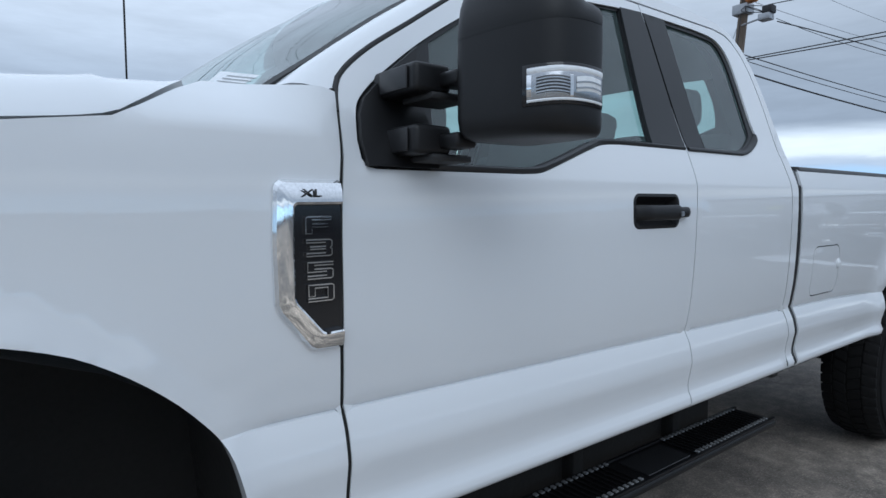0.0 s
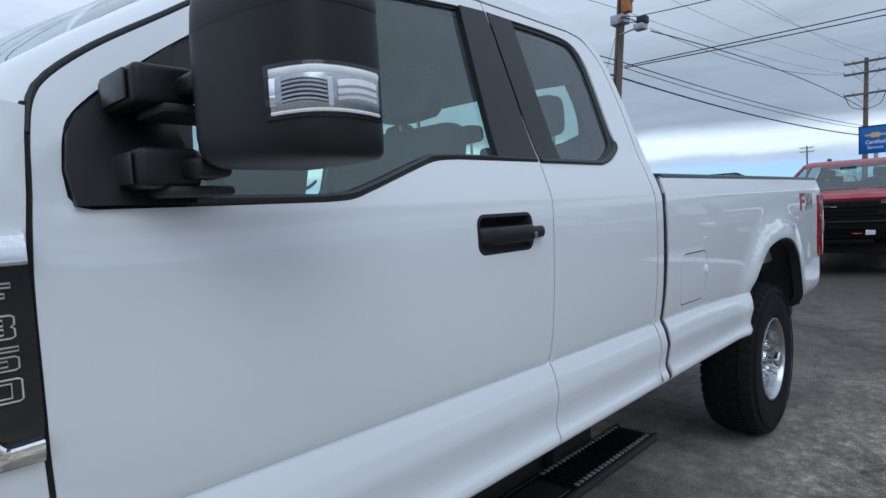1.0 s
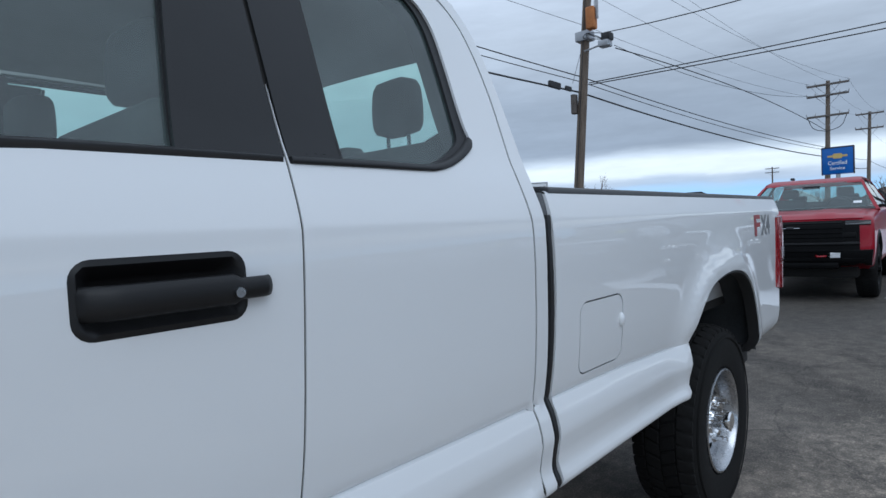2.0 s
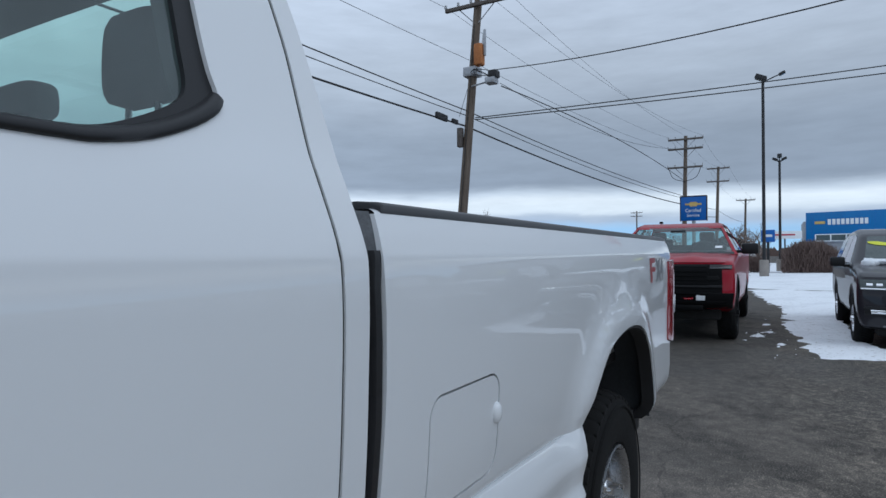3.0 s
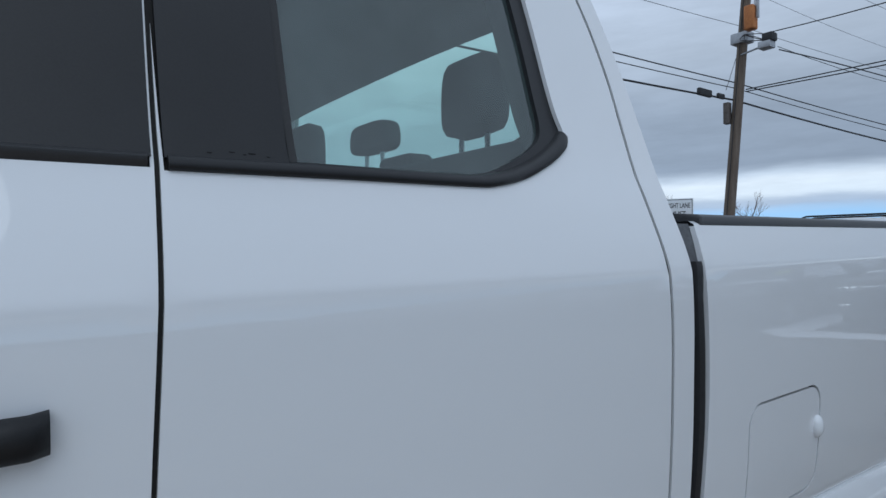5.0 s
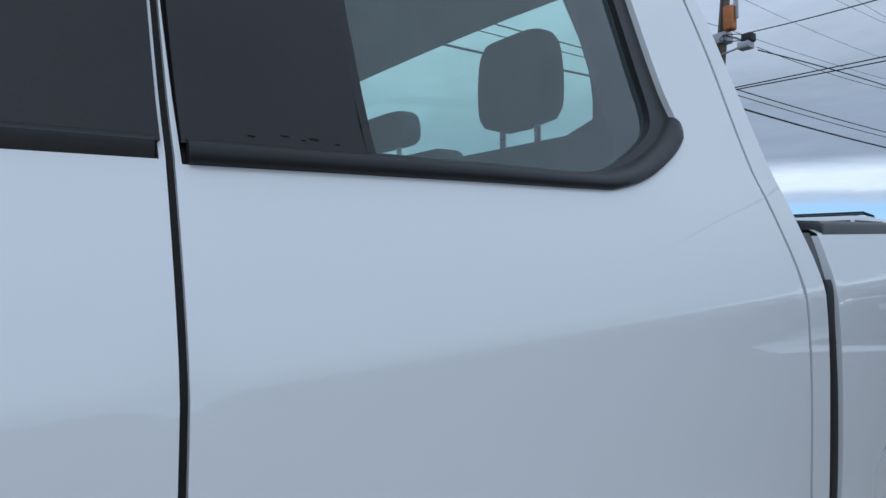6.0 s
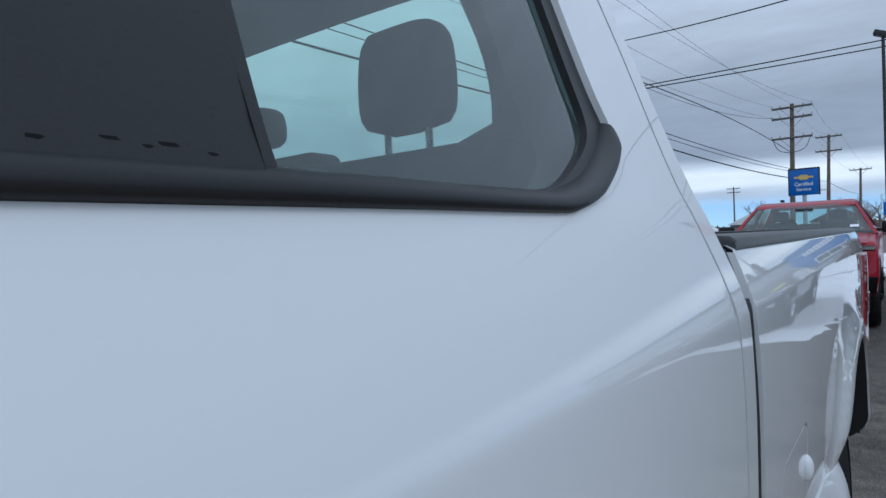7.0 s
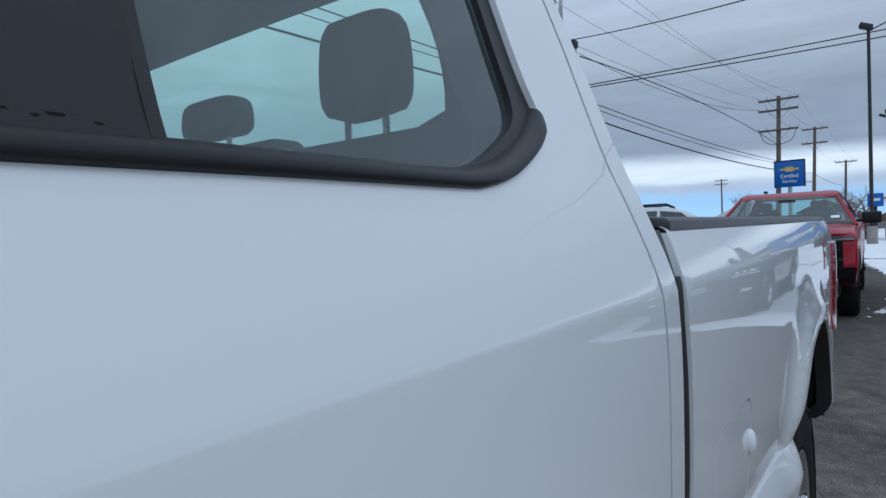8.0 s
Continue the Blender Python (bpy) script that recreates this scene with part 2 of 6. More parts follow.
SEAL = surface("gap_seal", (0.006, 0.006, 0.007), (0.014, 0.014, 0.016), rough=0.45, scale=16, fine=120, bump=0.3, depth=0.002)
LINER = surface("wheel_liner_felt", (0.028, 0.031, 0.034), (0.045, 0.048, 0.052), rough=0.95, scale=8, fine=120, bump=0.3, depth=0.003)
BEDEDGE = surface("bed_edge_sealer", (0.035, 0.037, 0.042), (0.125, 0.13, 0.14), rough=0.6, scale=26, fine=140, bump=0.2, depth=0.001)
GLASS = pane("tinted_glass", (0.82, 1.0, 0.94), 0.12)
SCREEN_GLASS = pane("shaded_screen_glass", (0.55, 0.68, 0.66), 0.10)
CLEAR = pane("windscreen_glass", (0.80, 0.97, 0.95), 0.28)
LENS = pane("clear_lens", (0.93, 0.94, 0.95), 0.02)
REDLENS = surface("red_lens", (0.24, 0.004, 0.010), (0.32, 0.006, 0.014), rough=0.12, scale=14, fine=160, bump=0.05, depth=0.001, coat=1.0, vary=0.04)
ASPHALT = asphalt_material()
SNOW = snow_material()
WOOD = surface("weathered_pole_wood", (0.085, 0.062, 0.045), (0.18, 0.145, 0.115), rough=0.9, scale=2.5, fine=26, bump=0.6, depth=0.01, squash=(4, 4, 0.35))
ARMWOOD = surface("crossarm_wood", (0.07, 0.06, 0.05), (0.15, 0.13, 0.12), rough=0.9, scale=3, fine=30, bump=0.5, depth=0.008)
CABLE = surface("cable", (0.012, 0.012, 0.014), (0.03, 0.03, 0.033), rough=0.7, scale=4, fine=40, bump=0.1)
LINE = surface("aluminium_line", (0.10, 0.105, 0.115), (0.20, 0.205, 0.215), rough=0.6, scale=4, fine=40, bump=0.1)
ZINC = surface("galvanised_metal", (0.30, 0.31, 0.33), (0.46, 0.47, 0.49), rough=0.5, metal=0.6, scale=6, fine=60, bump=0.15)
RUST = surface("rusted_orange_box", (0.30, 0.10, 0.03), (0.50, 0.20, 0.06), rough=0.75, scale=5, fine=40, bump=0.3)
PORCELAIN = surface("grey_porcelain", (0.42, 0.43, 0.45), (0.55, 0.56, 0.58), rough=0.3, scale=6, fine=60, bump=0.1)
BLUE = surface("blue_cladding", (0.004, 0.13, 0.37), (0.006, 0.15, 0.41), rough=0.4, scale=0.6, fine=9, bump=0.08)
SIGNBLUE = surface("blue_sign_face", (0.004, 0.095, 0.38), (0.006, 0.115, 0.44), rough=0.35, scale=2, fine=40, bump=0.05)
GOLD = surface("gold_plate", (0.52, 0.36, 0.10), (0.64, 0.46, 0.16), rough=0.4, scale=5, fine=60, bump=0.05)
PALE = surface("white_sign_paint", (0.70, 0.72, 0.74), (0.80, 0.81, 0.82), rough=0.5, scale=3, fine=50, bump=0.05)
INK = surface("dark_sign_paint", (0.02, 0.02, 0.022), (0.035, 0.035, 0.038), rough=0.5, scale=9, fine=90, bump=0.05)
CONCRETE = surface("concrete", (0.20, 0.18, 0.16), (0.33, 0.30, 0.27), rough=0.9, scale=2.5, fine=35, bump=0.5, depth=0.01)
STUCCO = surface("grey_stucco", (0.30, 0.31, 0.33), (0.38, 0.39, 0.41), rough=0.9, scale=0.8, fine=25, bump=0.3, depth=0.01)
BARK = surface("bare_bark", (0.06, 0.05, 0.042), (0.13, 0.11, 0.095), rough=0.95, scale=3, fine=30, bump=0.6, depth=0.01)
BRANCH = surface("pale_bare_branches", (0.16, 0.12, 0.10), (0.26, 0.21, 0.18), rough=0.95, scale=2, fine=30, bump=0.3)
TWIG = surface("brown_twigs", (0.105, 0.072, 0.062), (0.19, 0.135, 0.115), rough=0.95, scale=2, fine=30, bump=0.3)
FLAGRED = surface("red_cloth", (0.35, 0.02, 0.04), (0.45, 0.035, 0.06), rough=0.85, scale=4, fine=90, bump=0.2)
FLAGWHITE = surface("white_cloth", (0.68, 0.68, 0.70), (0.78, 0.78, 0.80), rough=0.85, scale=4, fine=90, bump=0.2)
FLAGBLUE = surface("navy_cloth", (0.02, 0.03, 0.10), (0.035, 0.045, 0.13), rough=0.85, scale=4, fine=90, bump=0.2)
STICKER = surface("yellow_sticker", (0.60, 0.62, 0.02), (0.70, 0.72, 0.04), rough=0.5, scale=5, fine=60, bump=0.05)
EVERGREEN = surface("dark_conifer", (0.018, 0.030, 0.020), (0.040, 0.058, 0.036), rough=0.95, scale=1.5, fine=20, bump=0.5, depth=0.05)
AMBER = surface("red_decal", (0.24, 0.014, 0.018), (0.32, 0.02, 0.024), rough=0.35, scale=9, fine=90, bump=0.0)
GRAPHITE = surface("graphite_decal", (0.10, 0.105, 0.115), (0.20, 0.205, 0.21), rough=0.35, scale=30, fine=200, bump=0.0)


# ---- building helpers ----
def to_mesh(name, bm, mat, smooth=None):
    if smooth is not None:
        for f in bm.faces:
            f.smooth = True
        for e in bm.edges:
            if len(e.link_faces) == 2 and e.calc_face_angle(0) > radians(smooth):
                e.smooth = False
    me = bpy.data.meshes.new(name)
    bm.to_mesh(me)
    bm.free()
    me.materials.append(mat)
    return me


def thing(name, at=(0, 0, 0), turn=0.0, **tags):
    ob = new(name)
    ob.empty_display_size = 0.2
    ob.matrix_world = pose(*at, 0, 0, turn)
    return tagged(ob, **tags)


def part(name, bm, mat, parent, label="", smooth=35):
    """Links a bmesh, in its parent's own axes, as one mesh under a thing or a part."""
    ob = new(name, to_mesh(name, bm, mat, smooth))
    ob.parent = parent
    return tagged(ob, label=label)


def solo(name, bm, mat, smooth=35, **tags):
    return tagged(new(name, to_mesh(name, bm, mat, smooth)), **tags)


def box(x0, y0, z0, x1, y1, z1, r=0.0, seg=2, bm=None):
    """A box with rounded edges."""
    b = bmesh.new()
    bmesh.ops.create_cube(b, size=1)
    for v in b.verts:
        v.co = Vector(((x0 + x1) / 2 + v.co.x * (x1 - x0), (y0 + y1) / 2 + v.co.y * (y1 - y0), (z0 + z1) / 2 + v.co.z * (z1 - z0)))
    if r:
        bmesh.ops.bevel(b, geom=b.edges[:], offset=r, segments=seg, affect="EDGES", profile=0.5)
    return merge(bm, b) if bm else b


def merge(a, b):
    me = bpy.data.meshes.new("tmp")
    b.to_mesh(me)
    b.free()
    a.from_mesh(me)
    bpy.data.meshes.remove(me)
    return a


def moved(bm, m):
    bmesh.ops.transform(bm, matrix=m, verts=bm.verts[:])
    return bm


def rings(loops, close=True, cap=True):
    """A skin over a row of equal rings of points."""
    bm = bmesh.new()
    rows = [[bm.verts.new(p) for p in l] for l in loops]
    n = len(rows[0])
    for a, b in zip(rows, rows[1:]):
        for i in range(n if close else n - 1):
            j = (i + 1) % n
            bm.faces.new((a[i], a[j], b[j], b[i]))
    if cap and close:
        bm.faces.new(rows[0][::-1])
        bm.faces.new(rows[-1])
    bmesh.ops.recalc_face_normals(bm, faces=bm.faces[:])
    return bm


def tube(points, r, sides=8, taper=None, bm=None):
    """A round bar along points."""
    pts = [Vector(p) for p in points]
    loops = []
    for i, p in enumerate(pts):
        d = (pts[min(i + 1, len(pts) - 1)] - pts[max(i - 1, 0)]).normalized()
        u = d.cross(Vector((0, 0, 1)) if abs(d.z) < 0.9 else Vector((1, 0, 0))).normalized()
        w = d.cross(u)
        rad = r if taper is None else r + (taper - r) * i / max(1, len(pts) - 1)
        loops.append([p + u * rad * math.cos(2 * math.pi * k / sides) + w * rad * math.sin(2 * math.pi * k / sides) for k in range(sides)])
    b = rings(loops)
    return merge(bm, b) if bm else b


def lathe(profile, steps=48, axis="y"):
    """A turned shape from (radius, along) points."""
    loops = []
    for k in range(steps):
        a = 2 * math.pi * k / steps
        c, s = math.cos(a), math.sin(a)
        loops.append([(r * c, h, r * s) if axis == "y" else (r * c, r * s, h) for r, h in profile])
    return rings(loops + [loops[0]], close=False, cap=False)


def weld(bm, d=0.0004):
    bmesh.ops.remove_doubles(bm, verts=bm.verts[:], dist=d)
    bmesh.ops.recalc_face_normals(bm, faces=bm.faces[:])
    return bm


def inside(pts, poly):
    x, z = pts[:, 0], pts[:, 1]
    hit = np.zeros(len(pts), bool)
    for (x0, z0), (x1, z1) in zip(poly, poly[1:] + poly[:1]):
        if z0 != z1:
            hit ^= ((z0 > z) != (z1 > z)) & (x < (x1 - x0) * (z - z0) / (z1 - z0) + x0)
    return hit


def distance(pts, line):
    best = np.full(len(pts), 9.0)
    for a, b in zip(line, line[1:]):
        a, b = np.array(a), np.array(b)
        d = b - a
        s = np.clip(((pts - a) @ d) / (d @ d), 0, 1)
        best = np.minimum(best, np.hypot(*(pts - a - s[:, None] * d).T))
    return best


def rounded(poly, n=4):
    """The polygon with its corners cut to soft curves (Chaikin), n times."""
    for _ in range(n):
        poly = [q for (a, b), (c, d) in zip(poly, poly[1:] + poly[:1]) for q in ((a * 0.75 + c * 0.25, b * 0.75 + d * 0.25), (a * 0.25 + c * 0.75, b * 0.25 + d * 0.75))]
    return poly


def curve(points, step=0.03):
    """Catmull-Rom line through points, resampled."""
    p = [np.array(q, float) for q in points]
    p = [2 * p[0] - p[1]] + p + [2 * p[-1] - p[-2]]
    made = []
    for i in range(1, len(p) - 2):
        n = max(2, int(np.linalg.norm(p[i + 1] - p[i]) / step) + 1)
        for k in range(n):
            s = k / n
            made.append(tuple(0.5 * (2 * p[i] + (p[i + 1] - p[i - 1]) * s + (2 * p[i - 1] - 5 * p[i] + 4 * p[i + 1] - p[i + 2]) * s * s
                                     + (3 * p[i] - p[i - 1] - 3 * p[i + 1] + p[i + 2]) * s ** 3)))
    return made + [tuple(p[-2])]


def resample(poly, step):
    made = []
    for (a, b), (c, d) in zip(poly, poly[1:] + poly[:1]):
        n = max(1, int(math.hypot(c - a, d - b) / step))
        made += [(a + (c - a) * k / n, b + (d - b) * k / n) for k in range(n)]
    return made


def sheet(outline, holes, lift, thick=0.02, step=0.03, fold=None):
    """A pressed panel: the outline in (u, w), with holes, lifted to 3D by lift(points), its rim turned in by thick."""
    from mathutils.geometry import delaunay_2d_cdt
    loops = [resample(l, step * 0.7) for l in [outline, *holes]]
    pts, edges = [], []
    for l in loops:
        n = len(pts)
        pts += l
        edges += [(n + i, n + (i + 1) % len(l)) for i in range(len(l))]
    folds, kept = [], []
    for row, guide in enumerate(fold or []):
        line = np.array(guide)
        ok = inside(line, list(outline))
        for h in holes:
            ok &= ~inside(line, list(h))
        for l in loops:
            ok &= distance(line, l + l[:1]) > 0.004
        run = None
        for q, k in zip(line.tolist(), ok):
            if k:
                pts.append(tuple(q))
                if row == 0:
                    folds.append(tuple(q))
                if run is not None:
                    edges.append((run, len(pts) - 1))
                run = len(pts) - 1
            else:
                run = None
        if ok.any():
            kept.append(guide)
    o = np.array(outline)
    gx, gz = np.meshgrid(np.arange(o[:, 0].min(), o[:, 0].max(), step), np.arange(o[:, 1].min(), o[:, 1].max(), step))
    g = np.stack([gx.ravel(), gz.ravel()], 1)
    keep = inside(g, list(outline))
    for h in holes:
        keep &= ~inside(g, list(h))
    g = g[keep]
    for l in loops:
        g = g[distance(g, l + l[:1]) > step * 0.45]
    for guide in kept:
        g = g[distance(g, list(guide)) > step * 0.3]
    v2, _, faces, *_ = delaunay_2d_cdt([Vector(p) for p in pts] + [Vector(p) for p in g.tolist()], edges, [], 0, 1e-6)
    v2 = np.array([tuple(p) for p in v2])
    mid = np.array([v2[list(f)].mean(0) for f in faces])
    ok = inside(mid, list(outline))
    for h in holes:
        ok &= ~inside(mid, list(h))
    p3, nor = lift(v2)
    bm = bmesh.new()
    vs = [bm.verts.new(p) for p in p3]
    for f, k in zip(faces, ok):
        if k:
            try:
                bm.faces.new([vs[i] for i in f])
            except ValueError:
                pass
    if folds:
        on = distance(v2, list(fold[0])) < 5e-4
        marked = {vs[i] for i in np.nonzero(on)[0]}
        for e in bm.edges:
            if e.verts[0] in marked and e.verts[1] in marked:
                e.smooth = False
    for v in [v for v in bm.verts if not v.link_faces]:
        bm.verts.remove(v)
    bm.normal_update()
    want = Vector(nor)
    if sum(f.normal.dot(want) * f.calc_area() for f in bm.faces) < 0:
        bmesh.ops.reverse_faces(bm, faces=bm.faces[:])
    if thick:
        rim = [e for e in bm.edges if len(e.link_faces) == 1]
        ext = bmesh.ops.extrude_edge_only(bm, edges=rim)
        for v in [q for q in ext["geom"] if isinstance(q, bmesh.types.BMVert)]:
            v.co -= want * thick
        for e in rim:
            e.smooth = False
        bm.normal_update()
    return bm


def lettering(text, lift, width, height, depth=0.0, bold=0.0):
    """Writing in the built-in font as a mesh, its plane scaled to width x height and lifted to 3D."""
    c = bpy.data.curves.new("writing", "FONT")
    c.body, c.align_x, c.align_y, c.resolution_u, c.offset = text, "LEFT", "BOTTOM_BASELINE", 3, bold
    ob = bpy.data.objects.new("writing", c)
    me = bpy.data.meshes.new_from_object(ob)
    bpy.data.objects.remove(ob)
    bm = bmesh.new()
    bm.from_mesh(me)
    bpy.data.meshes.remove(me)
    if depth:
        ext = bmesh.ops.extrude_face_region(bm, geom=bm.faces[:])
        for v in [q for q in ext["geom"] if isinstance(q, bmesh.types.BMVert)]:
            v.co.z += 1
    xs, ys = [v.co.x for v in bm.verts], [v.co.y for v in bm.verts]
    for v in bm.verts:
        u, w = (v.co.x - min(xs)) / (max(xs) - min(xs)) * width, (v.co.y - min(ys)) / (max(ys) - min(ys)) * height
        v.co = Vector(lift(u, w, depth * v.co.z))
    bmesh.ops.recalc_face_normals(bm, faces=bm.faces[:])
    return bm


# ---- the ground ----
def ground_sheet():
    bm = bmesh.new()
    xs = [-900, -200, -60, -20, -8, 0, 8, 16, 30, 60, 150, 400, 1500]
    ys = [-900, -200, -60, -20, -8, 0, 8, 20, 60, 200, 900]
    grid = [[bm.verts.new((x, y, 0)) for y in ys] for x in xs]
    for a, b in zip(grid, grid[1:]):
        for i in range(len(ys) - 1):
            bm.faces.new((a[i], b[i], b[i + 1], a[i + 1]))
    return bm


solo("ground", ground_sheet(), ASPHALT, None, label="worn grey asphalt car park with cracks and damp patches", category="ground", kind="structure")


def snow_lift(edge, rise, top, seed):
    line = edge + edge[:1]

    def lift(v2):
        d = distance(v2, line)
        z = []
        for (x, y), k in zip(v2, d):
            lump = noise.fractal((x * 0.9 + seed, y * 0.9, 0), 0.8, 2.0, 4) * 0.5 + noise.noise((x * 5, y * 5, seed)) * 0.25
            z.append(max(-0.015, min(1, k / rise) * top * (1 + 0.5 * lump) + 0.02 * lump + (0.0 if k > 1e-4 else -0.02)))
        return [(x, y, h) for (x, y), h in zip(v2, z)], (0, 0, 1)
    return lift


def ragged(points, amp, seed):
    out = []
    for x, y in resample(points, 0.12):
        k = noise.noise((x * 2.3, y * 2.3, seed)) + 0.6 * noise.noise((x * 7, y * 7, seed + 4))
        out.append((x + amp * k, y + amp * noise.noise((x * 2.9, y * 2.9, seed + 9))))
    return out


SNOW_EDGE = ragged([(13.6, -6.5), (13.2, -4.9), (11.6, -4.2), (11.0, -3.6), (11.0, -2.2), (10.95, -1.4), (10.85, -0.85), (11.5, -0.72), (12.6, -0.62), (13.6, -0.50), (14.6, -0.46), (16.0, -0.42), (18.5, -0.32), (20.5, -0.08), (23.0, 0.30), (26.5, 0.70), (26.5, -6.5)], 0.26, 3)
SUV_BAY = ragged([(11.9, -1.62), (12.6, -1.50), (14.5, -1.45), (16.9, -1.5), (17.0, -3.4), (14.0, -3.6), (11.75, -3.5), (11.55, -2.6)], 0.10, 17)
solo("snow", sheet(SNOW_EDGE, [SUV_BAY], snow_lift(SNOW_EDGE, 1.0, 0.07, 3), 0, 0.11), SNOW, 60, label="trodden white snow lying along the edge of the asphalt", category="snow", kind="stuff")
FAR_EDGE = [(26.4, 1.2), (33, 1.7), (48, 2.2), (62, 2.4), (90, 4), (90, -60), (26.4, -60)]
solo("snow_field", sheet(FAR_EDGE, [], snow_lift(FAR_EDGE, 14.0, 0.25, 5), 0, 1.4), SNOW, 60, label="broad snow-covered verge before the dealership", category="snow", kind="stuff")
NEAR_SNOW = [(13.2, -34.0), (13.0, -20.0), (13.4, -9.2), (13.6, -6.4), (26.4, -6.4), (26.4, -34.0)]
solo("snow_bank", sheet(NEAR_SNOW, [], snow_lift(NEAR_SNOW, 2.0, 0.10, 8), 0, 0.9), SNOW, 60, label="flat snow cover beside the parked cars", category="snow", kind="stuff")


def slush(cx, cy, r, seed):
    ring = []
    n = 30 if r > 0.08 else 12
    for k in range(n):
        a = 2 * math.pi * k / n
        rr = r * (0.35 + 1.3 * abs(noise.noise((math.cos(a) * 1.9, math.sin(a) * 1.9, seed))))
        ring.append((cx + rr * 1.7 * math.cos(a), cy + rr * 0.8 * math.sin(a)))
    return sheet(ring, [], snow_lift(ring, 0.12, 0.025, seed), 0, 0.05 if r > 0.08 else 0.03)


crumbs = slush(12.9, -0.12, 0.26, 1.3)
for i, (cx, cy, r) in enumerate(((13.5, -0.28, 0.24), (12.3, 0.02, 0.14), (14.6, -0.2, 0.18), (10.7, -0.35, 0.10), (12.0, -0.45, 0.16), (13.2, 0.05, 0.10))):
    merge(crumbs, slush(cx, cy, r, i + 11.37))
rnd = random.Random(14)
for i in range(110):
    x = rnd.uniform(10.4, 17.5)
    merge(crumbs, slush(x, float(np.interp(x, [10.4, 12.6, 14.0, 18.0], [-0.75, -0.45, -0.25, -0.1])) + rnd.gauss(0.12, 0.22), rnd.uniform(0.012, 0.055), i * 1.7 + 0.31))
for i in range(26):
    merge(crumbs, slush(rnd.uniform(5.5, 10.2), rnd.uniform(-1.6, 0.4), rnd.uniform(0.008, 0.022), i * 1.3 + 0.7))
solo("slush", crumbs, SNOW, 60, label="scattered crumbs of dirty slush on the asphalt", category="slush", kind="stuff")

# ---- the white pickup truck ----
MID = 0.98        # its centre line in y


def smoothed(knots, sigma, z0, z1, n=1200):
    zs = np.linspace(z0 - 0.4, z1 + 0.4, n)
    k, v = np.array(knots).T
    ys = np.interp(zs, k, v)
    ys = np.where(zs < k[0], v[0] + (zs - k[0]) * (v[1] - v[0]) / (k[1] - k[0]), ys)
    ys = np.where(zs > k[-1], v[-1] + (zs - k[-1]) * (v[-1] - v[-2]) / (k[-1] - k[-2]), ys)
    w = int(3 * sigma / (zs[1] - zs[0])) + 1
    ker = np.exp(-0.5 * (np.arange(-w, w + 1) * (zs[1] - zs[0]) / sigma) ** 2)
    mid = np.convolve(np.pad(ys, w, mode="reflect", reflect_type="odd"), ker / ker.sum(), mode="valid")
    return zs, mid


CREASE = 0.915
UPPER = smoothed(curve([(0.915, 0.030), (0.95, 0.0245), (1.00, 0.0175), (1.06, 0.0125), (1.13, 0.0095), (1.22, 0.0085), (1.28, 0.0094), (1.325, 0.0112), (1.358, 0.0136)], 0.008)
                 + curve([(1.3585, 0.0138), (1.40, 0.0280), (1.46, 0.0530), (1.50, 0.0725), (1.60, 0.112), (1.9, 0.222), (2.2, 0.332)], 0.008), 0.0028, 0.915, 2.2)
LOWER = smoothed([(0.60, 0.17), (0.652, 0.10), (0.668, 0.050), (0.682, 0.017), (0.694, 0.0020), (0.706, -0.0030), (0.722, 0.0025), (0.740, 0.0120), (0.760, 0.0135), (0.800, 0.0070), (0.824, 0.0020), (0.840, 0.0030), (0.875, 0.0105), (0.890, 0.0155), (0.915, 0.0280)], 0.0040, 0.6, 0.915)
REAR_ARCH = curve([(3.55, 0.64), (3.565, 0.76), (3.61, 0.88), (3.69, 0.985), (3.81, 1.065), (3.97, 1.10), (4.15, 1.105), (4.32, 1.07), (4.44, 0.985), (4.51, 0.86), (4.55, 0.74), (4.57, 0.67)], 0.03)
FRONT_ARCH = curve([(0.585, 0.66), (0.575, 0.76), (0.558, 0.85), (0.54, 0.915), (0.505, 0.965), (0.45, 1.022), (0.38, 1.075), (0.31, 1.11), (0.20, 1.135), (0.0, 1.145), (-0.2, 1.13), (-0.36, 1.07), (-0.47, 0.97), (-0.54, 0.84), (-0.57, 0.68)], 0.03)


def smooth(s):
    s = np.clip(s, 0, 1)
    return s * s * (3 - 2 * s)


def crease_z(x):
    """The crease low on the flank dips gently to the rear and climbs to the rear wheel arch."""
    return 0.930 - 0.012 * (np.asarray(x) - 0.6) - 0.018 * smooth((np.asarray(x) - 2.9) / 0.8)


SHOULDER = 0.065


